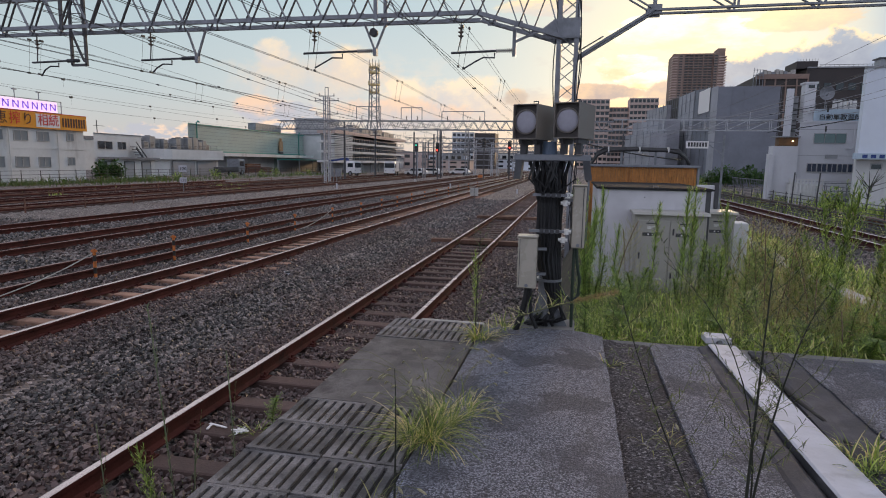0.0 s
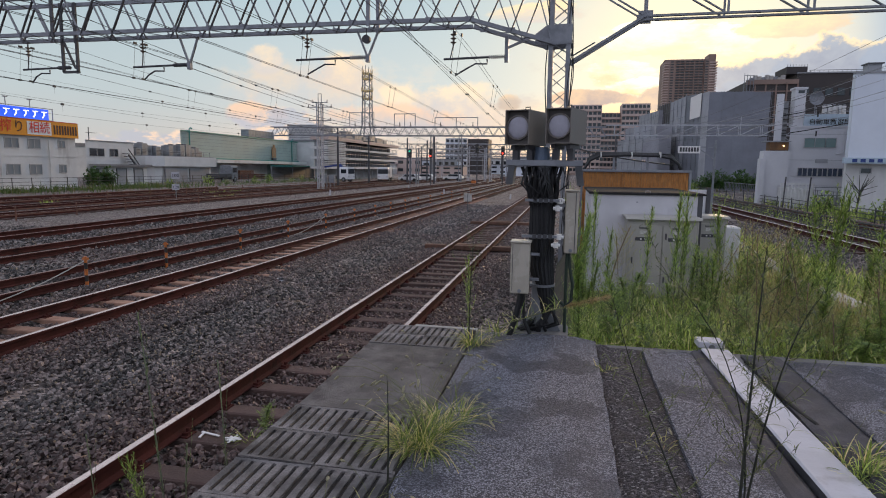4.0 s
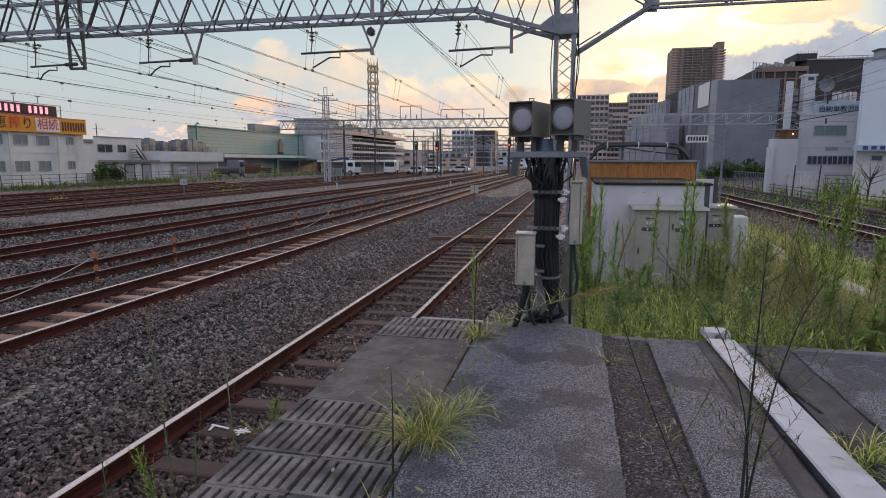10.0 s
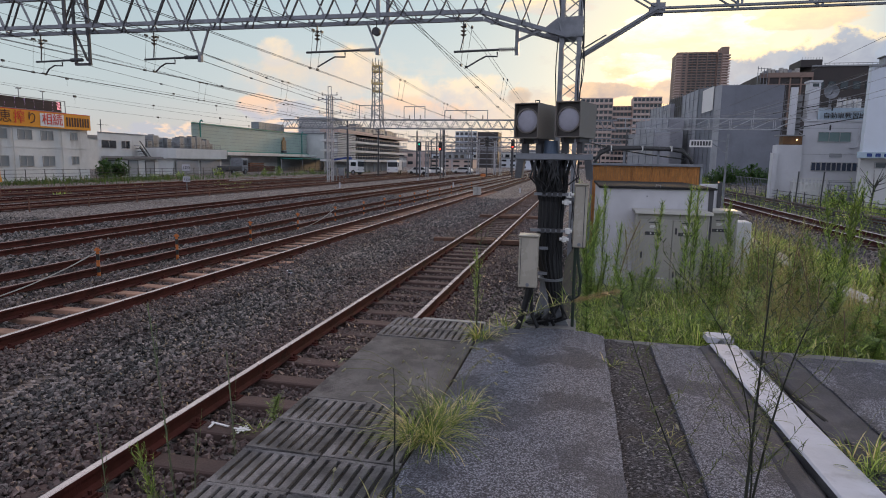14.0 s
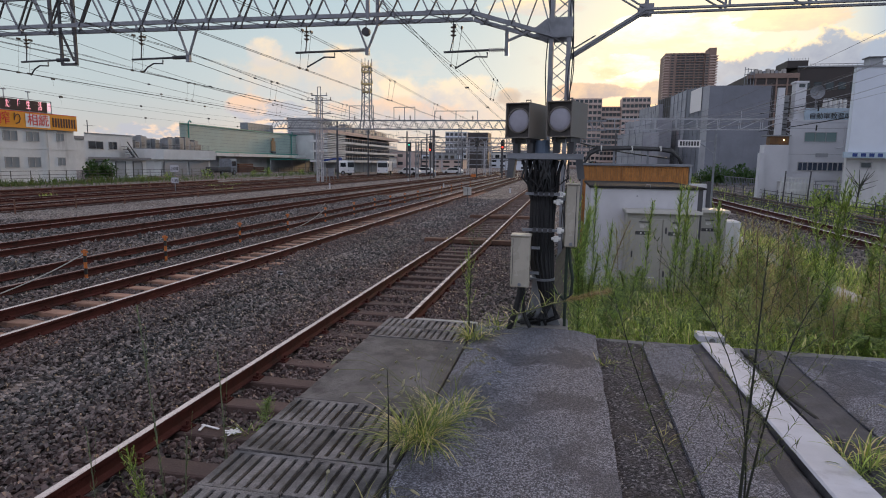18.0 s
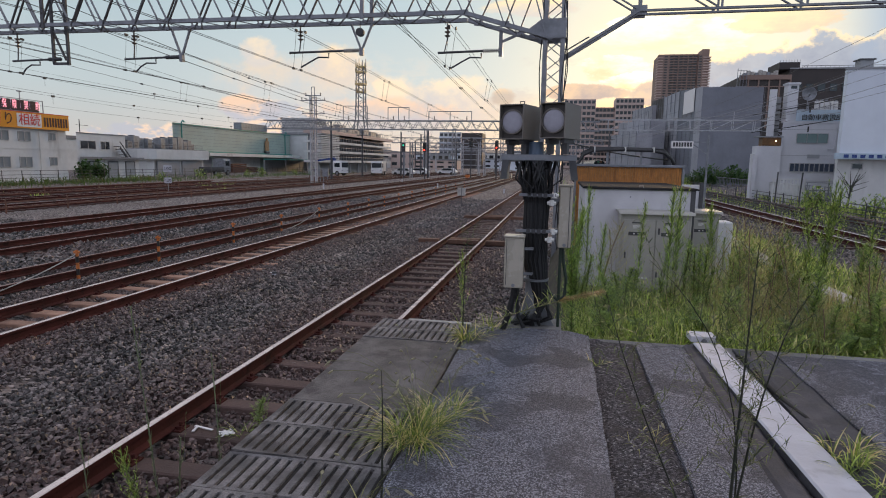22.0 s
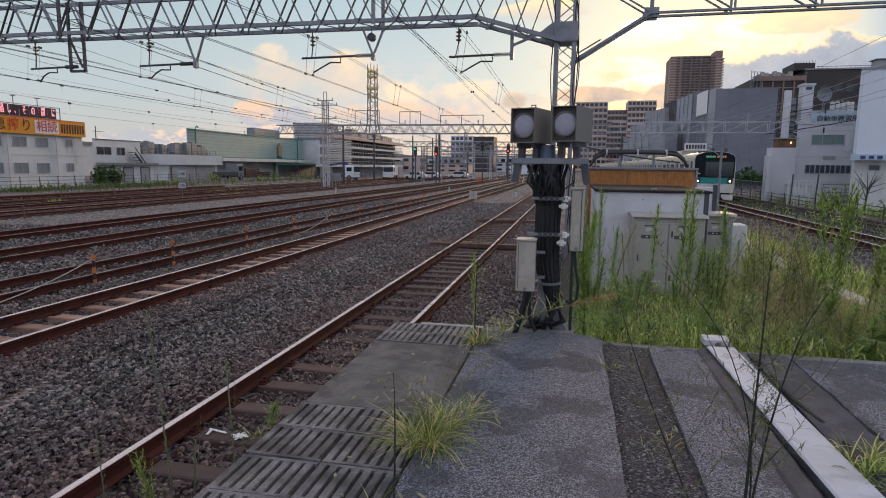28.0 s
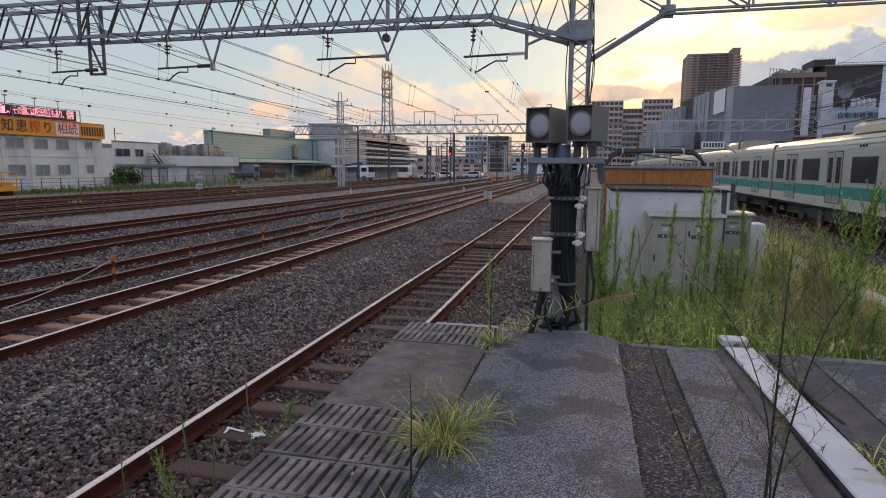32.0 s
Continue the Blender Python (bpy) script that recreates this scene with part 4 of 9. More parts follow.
# wires that cross the view beside the white buildings
BRANCH = (((21.0, 52, 9.3), (12.7, 62, 6.66)), ((21.0, 52, 8.8), (14.6, 64, 7.1)), ((22.2, 52, 8.2), (9.1, 62, 5.66)), ((22.3, 52, 7.3), (19.1, 64, 7.8)),
          ((22.3, 52, 7.1), (5.8, 64, 6.8)), ((17.7, 53, 6.0), (14.4, 62, 5.66)), ((22.3, 52, 7.6), (11.7, 62, 5.66)), ((17.5, 53, 6.2), (8.6, 62, 5.66)), ((22.3, 48, 6.7), (16.0, 64, 6.7)), ((19.1, 64, 7.4), (6.0, 110, 6.4)), ((17.2, 64, 7.0), (4.0, 110, 6.0)))
for a, b in BRANCH:
    w = thing("branch_wire", "thin grey wire slung from a mast to the buildings", "overhead wire", (0, 0, 0), group="overhead wires")
    bm = bmesh.new()
    a, b = Vector(a), Vector(b)
    pipe(bm, [a.lerp(b, t / 14) - Vector((0, 0, 0.22 * 4 * (t / 14) * (1 - t / 14))) for t in range(15)], 0.02, 4)
    part("strand", bm, PALE_WIRE, w)
for z in (8.4, 6.9):
    w = thing("service_wire", "thick black service wire before the pale building", "overhead wire", (0, 0, 0), group="overhead wires")
    bm = bmesh.new()
    pipe(bm, [(24 - 0.7 * t, 44.5 + 1.2 * t, z - 0.21 * t + 0.006 * t * t) for t in range(12)], 0.035, 5)
    part("strand", bm, CABLE, w)
    for t in (3, 7):
        bm = bmesh.new()
        tube(bm, (24 - 0.7 * t, 44.5 + 1.2 * t, z - 0.3 - 0.21 * t), (24 - 0.7 * t, 44.5 + 1.2 * t, z + 0.12 - 0.21 * t), 0.06, 6)
        part("clamp", bm, CABLE, w)


# ---- gantries farther along ----
def far_gantry(y, xa, xb, z0, z1, label, pitch=1.1, thick=0.10, masts=True):
    g = thing("overhead_line_gantry", label, "gantry", (0, y, 0))
    for s in (-0.4, 0.4):
        for z in (z0, z1):
            bm = bmesh.new()
            bar(bm, (xa, s, z), (xb, s, z), thick, thick)
            part("chord", bm, GALV, g)
        n = int((xb - xa) / pitch)
        st = (xb - xa) / n
        for i in range(n):
            x = xa + i * st
            bm = bmesh.new()
            bar(bm, (x, s, z0), (x + st / 2, s, z1), 0.06, 0.05)
            bar(bm, (x + st / 2, s, z1), (x + st, s, z0), 0.06, 0.05)
            part("diagonal", bm, GALV, g)
    return g


far_gantry(62, -32, 3.6, 5.58, 6.48, "grey lattice gantry spanning the yard in the distance")
# paler copy of GALV: the sky the side truss reflects put into colour
PALE_STEEL = material("pale_galvanised_steel", (0.42, 0.43, 0.46), 0.5, 0.2, 0.15, 4.0, 50, 0.05)
st = thing("side_truss", "pale slender steel truss over the side track", "gantry", (0, 62, 0))
for dy in (-0.3, 0.3):
    for z in (5.68, 6.66):
        bm = bmesh.new()
        bar(bm, (3.6, dy, z), (21.3, dy, z), 0.075, 0.075)
        part("chord", bm, PALE_STEEL, st)
    for k in range(9):
        x = 4.4 + 1.9 * k
        bm = bmesh.new()
        bar(bm, (x, dy, 5.68), (x, dy, 6.66 + (0.75 if k in (3, 6) and dy < 0 else 0)), 0.055, 0.055)
        part("post", bm, PALE_STEEL, st)
        bm = bmesh.new()
        bar(bm, (x, dy, 5.68), (x + 1.9, dy, 6.66), 0.04, 0.04)
        part("diagonal", bm, PALE_STEEL, st)
for z in (4.55, 7.35):
    bm = bmesh.new()
    bar(bm, (19.4, 0, 5.75 if z < 5 else 6.6), (21.2, 0, z), 0.07, 0.07)
    part("knee_brace", bm, PALE_STEEL, st)
make_mast(-26.4, 62, -0.35, 9.0, 0.5, 0.5, pitch=0.5, steel=PALE_STEEL)
make_mast(21.3, 62, -0.35, 7.2, 0.36, 0.36, pitch=0.4, steel=PALE_STEEL)
for x0, x1, zt in ((-18.05, -15.78, 7.85), (-13.66, -9.17, 7.45), (-23.0, -20.3, 8.0)):
    f = thing("pipe_frame", "thin grey pipe frame standing on the gantry", "pipe frame", (0, 62, 6.48), group="pipe frames")
    for x in (x0, x1, (x0 + x1) / 2):
        bm = bmesh.new()
        tube(bm, (x, 0, 0), (x, 0, zt - 6.48), 0.04, 6)
        part("upright", bm, GALV, f)
    bm = bmesh.new()
    tube(bm, (x0, 0, zt - 6.48), (x1, 0, zt - 6.48), 0.04, 6)
    part("rail", bm, GALV, f)
    for x in (x0 + 0.6, x1 - 0.5):
        bm = bmesh.new()
        insulator_stack(bm, (x, 0, 0), (x, 0, 0.5), 4, 0.12)
        part("insulator", bm, PORCELAIN, f)
mt = thing("mast_crossarm", "crossarms with insulators on top of a lattice mast", "crossarm", (-26.4, 62, 8.1))
bm = bmesh.new()
for dx in (-0.18, 0.18):
    tube(bm, (dx, 0, 0.0), (dx, 0, 1.9), 0.04, 6)
tube(bm, (-0.18, 0, 1.9), (0.18, 0, 1.9), 0.04, 6)
part("pole_pair", bm, GALV, mt)
for z, wd in ((0.5, 1.4), (1.0, 0.9), (-0.9, 1.3)):
    bm = bmesh.new()
    bar(bm, (-wd, 0, z), (wd, 0, z), 0.08, 0.08)
    part("crossarm", bm, GALV, mt)
    for sx in (-1, 1):
        bm = bmesh.new()
        insulator_stack(bm, (sx * wd * 0.93, 0, z), (sx * wd * 0.93, 0, z + 0.3), 2, 0.1)
        part("insulator", bm, PORCELAIN, mt)
far_gantry(120, -34, 8, 6.1, 7.1, "grey lattice gantry far down the line", 1.6, 0.14)
far_gantry(185, -40, 10, 6.0, 7.2, "grey lattice gantry far down the line", 2.2, 0.16)
for x in (-27.0, -21.2, -11.6, 2.6):
    make_mast(x, 120, -0.35, 9.0, 0.5, 0.5, pitch=0.8)
for x in (-30.0, -19.5, -8.0, 3.0):
    make_mast(x, 185, -0.35, 9.0, 0.6, 0.6, pitch=1.0)


# ---- signal post at the platform end ----
LENS = material("frosted_lens", (0.38, 0.37, 0.42), 0.6, vary=0.06, scale=30, fine=200, bump=0.3)
HOOD = material("brown_grey_enamel", (0.17, 0.15, 0.13), 0.5, vary=0.12, scale=6, fine=70, bump=0.05, tint=(0.1, 0.085, 0.07), tint_at=0.6)
# hood enamel at about a third: shade inside the hood put into colour
HOOD_IN = material("hood_enamel_shade_tone", (0.06, 0.052, 0.046), 0.6, vary=0.15, scale=8)
BLUE_PLASTIC = material("dusty_blue_fitting", (0.10, 0.14, 0.20), 0.5, vary=0.15, scale=10)
WHITE_CLAMP = material("white_porcelain", (0.7, 0.69, 0.66), 0.35, vary=0.06, scale=20)


def ring(bm, c, r0, r1, y0, y1, n=28):
    """A flat ring with thickness, its axis along y."""
    vs = []
    for r, y in ((r0, y0), (r1, y0), (r1, y1), (r0, y1)):
        vs.append([bm.verts.new((c[0] + r * math.cos(2 * math.pi * i / n), y, c[1] + r * math.sin(2 * math.pi * i / n))) for i in range(n)])
    for a in range(4):
        for i in range(n):
            bm.faces.new((vs[a][i], vs[a][(i + 1) % n], vs[(a + 1) % 4][(i + 1) % n], vs[(a + 1) % 4][i]))


def make_lamp_box(at):
    """A hooded indicator: open-fronted box, round lens in a bezel, handle on top, feet below."""
    s = thing("signal_lamp", "hooded brown-grey indicator lamp with a round frosted lens", "signal", at, group="twin indicator lamps")
    w, h, d = 0.168, 0.222, 0.30
    bm = bmesh.new()
    t = 0.006
    box(bm, 0, w, 0, d, h - t, h)
    box(bm, 0, w, 0, d, 0, t)
    box(bm, 0, t, 0, d, t, h - t)
    box(bm, w - t, w, 0, d, t, h - t)
    box(bm, t, w - t, d - t, d, t, h - t)
    part("hood", bm, HOOD, s)
    bm = bmesh.new()
    box(bm, t, w - t, 0.035, 0.05, t, h - t)
    part("face_plate", bm, HOOD_IN, s, "dark recessed face plate")
    bm = bmesh.new()
    ring(bm, (w / 2 - 0.002, h / 2), 0.072, 0.080, 0.018, 0.036)
    bez = part("bezel", bm, HOOD, s)
    bm = bmesh.new()
    c = (w / 2 - 0.002, h / 2)
    rings = []
    for k in range(6):
        r, yy = 0.073 * math.cos(k * math.pi / 12), 0.03 - 0.016 * math.sin(k * math.pi / 12)
        rings.append([bm.verts.new((c[0] + r * math.cos(2 * math.pi * i / 28), yy, c[1] + r * math.sin(2 * math.pi * i / 28))) for i in range(28)])
    for a, b in zip(rings, rings[1:]):
        for i in range(28):
            bm.faces.new((a[i], a[(i + 1) % 28], b[(i + 1) % 28], b[i]))
    bm.faces.new(rings[-1])
    part("lens", bm, LENS, s, "pale frosted glass lens", smooth=True)
    bm = bmesh.new()
    pipe(bm, [(w * 0.72, 0.05, h), (w * 0.72, 0.05, h + 0.018), (w * 0.9, 0.05, h + 0.018), (w * 0.9, 0.05, h)], 0.004, 5)
    part("lifting_eye", bm, DARK_STEEL, s)
    for x in (0.03, w - 0.035):
        bm = bmesh.new()
        box(bm, x - 0.012, x + 0.014, 0.06, 0.24, -0.03, 0)
        box(bm, x - 0.018, x + 0.02, 0.1, 0.14, -0.1, -0.03)
        part("foot", bm, DARK_STEEL, s)
    return s


make_lamp_box(pose(-0.402, 3.98, 2.37, 0, 0, -20))
make_lamp_box(pose(-0.140, 3.95, 2.378, 0, 0, -20))


def make_signal_post():
    p = thing("signal_post", "grey steel signal post wrapped in black cables", "signal post", (-0.145, 4.12, 1.06))
    bm = bmesh.new()
    box(bm, -0.18, 0.20, -0.11, 0.2, -0.02, 0.045)
    part("base_plate", bm, CONC, p, "dark concrete footing", bevel=0.01)
    bm = bmesh.new()
    tube(bm, (0, 0, 0.04), (0, 0, 1.22), 0.058, 20)
    part("pole", bm, GALV, p, smooth=False)
    for s in (-1, 1):
        bm = bmesh.new()
        verts = [(s * 0.06, 0.0), (s * 0.15, 0.0), (s * 0.06, 0.16)]
        va = [bm.verts.new((x, -0.006, z + 0.045)) for x, z in verts]
        vb = [bm.verts.new((x, 0.006, z + 0.045)) for x, z in verts]
        bm.faces.new(va)
        bm.faces.new(vb[::-1])
        for i in range(3):
            bm.faces.new((va[i], va[(i + 1) % 3], vb[(i + 1) % 3], vb[i]))
        part("stiffener", bm, GALV, p)
    bm = bmesh.new()
    box(bm, -0.245, 0.25, -0.10, 0.12, 1.175, 1.215)
    part("shelf", bm, GALV, p, "steel channel shelf carrying the lamps", bevel=0.004)
    for s in (-1, 1):
        bm = bmesh.new()
        x0 = -0.235 if s < 0 else 0.20
        vs = [(x0, -0.09, 1.175), (x0 + 0.045, -0.09, 1.175), (x0 + 0.045 + 0.02 * s, -0.02, 1.05), (x0 + 0.02 * s, -0.02, 1.05)]
        va = [bm.verts.new(v) for v in vs]
        vb = [bm.verts.new((v[0], v[1] + 0.16, v[2])) for v in vs]
        bm.faces.new(va)
        bm.faces.new(vb[::-1])
        for i in range(4):
            bm.faces.new((va[i], va[(i + 1) % 4], vb[(i + 1) % 4], vb[i]))
        part("bracket", bm, GALV, p)
    bm = bmesh.new()
    tube(bm, (-0.02, -0.03, 1.215), (-0.02, -0.03, 1.30), 0.055, 16, 0.045)
    part("junction_cap", bm, BLUE_PLASTIC, p, "blue-grey cable gland", smooth=False)
    rng = random.Random(4)
    for i in range(17):
        a = math.pi * (1.04 + 0.92 * i / 16)
        r = 0.068 if i % 2 else 0.075
        x, y = r * math.cos(a), r * math.sin(a)
        topx = (-0.13 + 0.26 * i / 16) + rng.uniform(-0.03, 0.03)
        bm = bmesh.new()
        pts = [(topx, -0.02 + rng.uniform(-0.03, 0.03), 1.17), (topx * 0.8, y - 0.03, 1.10 + rng.uniform(-0.02, 0.02)), (x * 1.25, y - 0.015, 0.99 + rng.uniform(-0.03, 0.03)), (x, y, 0.90)]
        pts += [(x * (1 + 0.04 * math.sin(k + i)), y, 0.90 - k * 0.13) for k in range(1, 4)]
        pts += [(x * 0.85 + 0.02, y, 0.40), (x * 0.7 + 0.035, y * 0.95, 0.30), (x * 0.6 + 0.05, y, 0.2), (x * 0.6 + 0.02 + rng.uniform(-0.05, 0.08), y - 0.02, 0.11), (x - 0.10 + rng.uniform(0, 0.12), y + 0.01, 0.055)]
        pipe(bm, pts, rng.uniform(0.0085, 0.0125), 6)
        part("cable", bm, CABLE, p, "black signal cable")
    for i in range(5):
        bm = bmesh.new()
        sx = rng.uniform(-0.12, 0.15)
        pipe(bm, [(sx, -0.09, 1.17), (sx + rng.uniform(-0.06, 0.06), -0.14, 1.06), (sx * 0.4, -0.13, 0.97 + rng.uniform(-0.03, 0.03)), (sx * 0.2 + 0.02, -0.12, 1.05), (sx * -0.3, -0.1, 1.165)], 0.007, 6)
        part("cable_loop", bm, CABLE, p)
    for z, xl, xr in ((0.71, -0.13, 0.10), (0.95, -0.115, 0.125)):
        bm = bmesh.new()
        box(bm, xl, xr, -0.105, -0.09, z - 0.008, z + 0.01)
        part("clamp_bar", bm, GALV, p)
        for k in range(4):
            bm = bmesh.new()
            box(bm, -0.06 + 0.035 * k, -0.035 + 0.035 * k, -0.112, -0.102, z - 0.014, z + 0.016)
            part("clamp", bm, DARK_STEEL, p)
    bm = bmesh.new()
    ring(bm, (0.01, 0), 0.058, 0.09, -0.008, 0.008, 20)
    for v in bm.verts:
        x, y, z = v.co
        v.co = (x, z, 0.37 + y)
    part("collar", bm, GALV, p)
    for x, z in ((0.115, 0.95), (0.10, 0.90), (0.115, 0.71), (0.095, 0.655)):
        bm = bmesh.new()
        tube(bm, (x, -0.09, z - 0.018), (x, -0.09, z + 0.018), 0.016, 10)
        tube(bm, (x - 0.03, -0.09, z), (x + 0.03, -0.09, z), 0.011, 8)
        part("cable_clip", bm, WHITE_CLAMP, p, "white porcelain clip")
    return p


make_signal_post()


def make_terminal_box(name, x, y, z, w, d, h, lid_label, side):
    b = thing(name, "grey-beige steel terminal box fixed beside the signal post", "terminal box", (x, y, z), group="terminal boxes")
    bm = bmesh.new()
    box(bm, 0, w, 0, d, 0, h)
    part("body", bm, GREY_BOX, b, bevel=0.006)
    bm = bmesh.new()
    box(bm, -0.006, w + 0.006, -0.01, d + 0.006, h, h + 0.014)
    part("lid", bm, GREY_BOX, b, lid_label, bevel=0.005)
    bm = bmesh.new()
    if side < 0:
        box(bm, 0.012, 0.015, -0.003, 0.0, 0.02, h - 0.01)
    else:
        box(bm, w - 0.02, w - 0.016, -0.003, 0.0, 0.005, h - 0.004)
    part("door_seam", bm, DARK_STEEL, b)
    bm = bmesh.new()
    tube(bm, (w * 0.5, -0.004, h * 0.02 + 0.012), (w * 0.5, 0.001, h * 0.02 + 0.012), 0.012, 10)
    part("catch", bm, GALV, b)
    bm = bmesh.new()
    if side < 0:
        pipe(bm, [(w * 0.55, d / 2, 0.0), (w * 0.5, d / 2, -0.06), (w * 0.3, d / 2, -0.18), (0.0, d / 2, -0.30)], 0.02, 8)
        pipe(bm, [(w * 0.7, d / 2, 0.0), (w * 0.7, d / 2, -0.08), (w * 0.8, d / 2, -0.2), (w * 1.1, d / 2, -0.28)], 0.013, 8)
    else:
        pipe(bm, [(w * 0.25, d / 2, 0.0), (w * 0.25, d / 2, -0.3), (w * 0.3, d / 2, -0.59)], 0.011, 8)
        pipe(bm, [(w * 0.4, d / 2, 0.0), (w * 0.55, d / 2, -0.12), (w * 0.78, d / 2, -0.22), (w * 0.7, d / 2, -0.34), (w * 0.2, d / 2, -0.37), (-0.06, d / 2, -0.3)], 0.011, 8)
    part("conduit", bm, CABLE if side < 0 else material("green_black_conduit", (0.02, 0.035, 0.022), 0.5, vary=0.2), b)
    bm = bmesh.new()
    x0 = w if side < 0 else -0.06
    box(bm, x0, x0 + 0.06, d * 0.4, d * 0.6, h * 0.25, h * 0.3)
    part("mounting_arm", bm, GALV, b)
    bm = bmesh.new()
    box(bm, x0, x0 + 0.06, d * 0.4, d * 0.6, h * 0.75, h * 0.8)
    part("mounting_arm", bm, GALV, b)
    return b


make_terminal_box("terminal_box", -0.335, 3.90, 1.40, 0.125, 0.11, 0.335, "sunlit sloping lid", -1)
make_terminal_box("terminal_box", 0.005, 4.05, 1.66, 0.085, 0.11, 0.41, "rounded lid", 1)


# ---- equipment hut and cabinets on the bank ----
HUT_PANEL = material("pale_lilac_grey_panel", (0.575, 0.565, 0.585), 0.55, vary=0.07, scale=2.5, fine=40, bump=0.05, tint=(0.47, 0.455, 0.48), tint_at=0.6, streak=1)
CAB_PAINT = material("grey_olive_cabinet", (0.37, 0.355, 0.315), 0.5, vary=0.06, scale=3, fine=50, bump=0.04, tint=(0.2, 0.19, 0.17), tint_at=0.64)
WOOD = material("amber_stained_boards", (0.44, 0.185, 0.045), 0.55, vary=0.22, scale=9, fine=90, bump=0.3, tint=(0.20, 0.075, 0.02), tint_at=0.55, streak=1, per=0.05)


ROOF_DARK = material("dark_matt_roof", (0.035, 0.034, 0.035), 0.95, vary=0.3, scale=4, fine=60, spec=0.1)


def make_hut():
    h = thing("equipment_hut", "pale grey panelled trackside equipment hut among weeds", "equipment hut", (0.34, 8.4, 0.3))
    bm = bmesh.new()
    box(bm, 0, 1.42, 0, 2.5, 0, 1.60)
    part("shell", bm, HUT_PANEL, h, bevel=0.01)
    bm = bmesh.new()
    box(bm, -0.03, 1.46, -0.035, 2.55, 1.60, 1.622)
    part("roof_trim", bm, ROOF_DARK, h, "dark metal roof edge", bevel=0.004)
    bm = bmesh.new()
    box(bm, -0.02, 1.44, -0.02, 2.5, 1.62, 1.63)
    part("roof_panel", bm, ROOF_DARK, h)
    for x in (-0.006, 1.365):
        bm = bmesh.new()
        box(bm, x, x + 0.06, -0.008, 0.0, 0.02, 1.6)
        part("corner_post", bm, DARK_STEEL if x > 1 else HUT_PANEL, h)
    bm = bmesh.new()
    pipe(bm, [(0.70, -0.02, 1.62), (0.70, -0.02, 1.65), (0.76, -0.02, 1.65), (0.76, -0.02, 1.62)], 0.006, 5)
    part("lifting_ring", bm, GALV, h)
    for x, y, z in ((0.05, -0.004, 1.5), (0.6, -0.004, 1.5), (1.3, -0.004, 1.5)):
        bm = bmesh.new()
        tube(bm, (x, y, z), (x, y + 0.006, z), 0.01, 8)
        part("rivet", bm, GALV, h)
    return h


make_hut()


def make_cabinet(x, y, z, w, d, h, doors, name="relay_cabinet"):
    c = thing(name, "grey steel relay cabinet with closed double doors", "relay cabinet", (x, y, z), group="relay cabinets")
    bm = bmesh.new()
    box(bm, 0, w, 0, d, 0, h)
    part("body", bm, CAB_PAINT, c, bevel=0.008)
    bm = bmesh.new()
    box(bm, -0.03, w + 0.03, -0.06, d + 0.03, h, h + 0.035)
    for v in bm.verts:
        if v.co.z > h + 0.03:
            v.co.y += 0.03 if v.co.y < 0.1 else 0
    part("rain_hood", bm, CAB_PAINT, c, bevel=0.004)
    dw = (w - 0.06) / doors
    for i in range(doors):
        x0 = 0.03 + i * dw
        bm = bmesh.new()
        box(bm, x0 + 0.004, x0 + dw - 0.004, -0.018, 0.0, 0.03, h - 0.07)
        dr = part("door", bm, CAB_PAINT, c, bevel=0.005)
        hx = x0 + dw * 0.42
        bm = bmesh.new()
        box(bm, hx - 0.10, hx + 0.10, -0.022, -0.017, h - 0.27, h - 0.225)
        part("handle_recess", bm, DARK_STEEL, dr, "black recessed handle", bevel=0.012)
        bm = bmesh.new()
        tube(bm, (hx - 0.03, -0.03, h - 0.247), (hx - 0.03, -0.021, h - 0.247), 0.011, 10)
        tube(bm, (hx + 0.02, -0.028, h - 0.247), (hx + 0.02, -0.021, h - 0.247), 0.007, 10)
        part("lock", bm, WHITE_CLAMP, dr)
        bm = bmesh.new()
        box(bm, hx - 0.06, hx + 0.06, -0.0215, -0.017, h - 0.115, h - 0.10)
        part("vent_slot", bm, DARK_STEEL, dr)
        bm = bmesh.new()
        for k in range(3):
            box(bm, hx - 0.045, hx + 0.045 - 0.02 * k, -0.0205, -0.018, h - 0.15 - 0.014 * k, h - 0.142 - 0.014 * k)
        part("lettering_bars", bm, WHITE_CLAMP, dr)
        bm = bmesh.new()
        for k in range(5):
            box(bm, x0 + dw * 0.3 + k * 0.045, x0 + dw * 0.3 + k * 0.045 + 0.032, -0.0205, -0.018, 0.16, 0.175)
        tagged(part("number_bars", bm, WHITE_CLAMP, dr), kind="stuff")
        bm = bmesh.new()
        box(bm, x0 + dw * 0.3, x0 + dw * 0.3 + 0.22, -0.021, -0.018, 0.09, 0.14)
        part("name_plate", bm, GREY_BOX, dr)
        for zz in (0.18, h - 0.25) if i else (0.42,):
            bm = bmesh.new()
            box(bm, x0 + 0.03, x0 + 0.05, -0.024, -0.017, zz, zz + 0.08)
            part("hinge", bm, DARK_STEEL, dr)
    bm = bmesh.new()
    box(bm, -0.02, w + 0.02, -0.02, d, -0.5, 0)
    part("plinth", bm, CONC, c)
    return c


make_cabinet(0.79, 7.95, 0.62, 0.86, 0.42, 0.985, 2)
make_cabinet(1.86, 9.2, 0.5, 0.42, 0.5, 1.05, 1)
wp = thing("signal_plinth", "white concrete block among the weeds", "concrete block", (2.42, 10.2, 0.2))
block("plinth_block", WHITE_WALL, 0, 0.32, 0, 0.4, 0, 1.15, wp, bevel=0.02)
fw = thing("sheet_fence", "grey sheet fence beside the hut", "fence", (2.0, 10.6, 0.2))
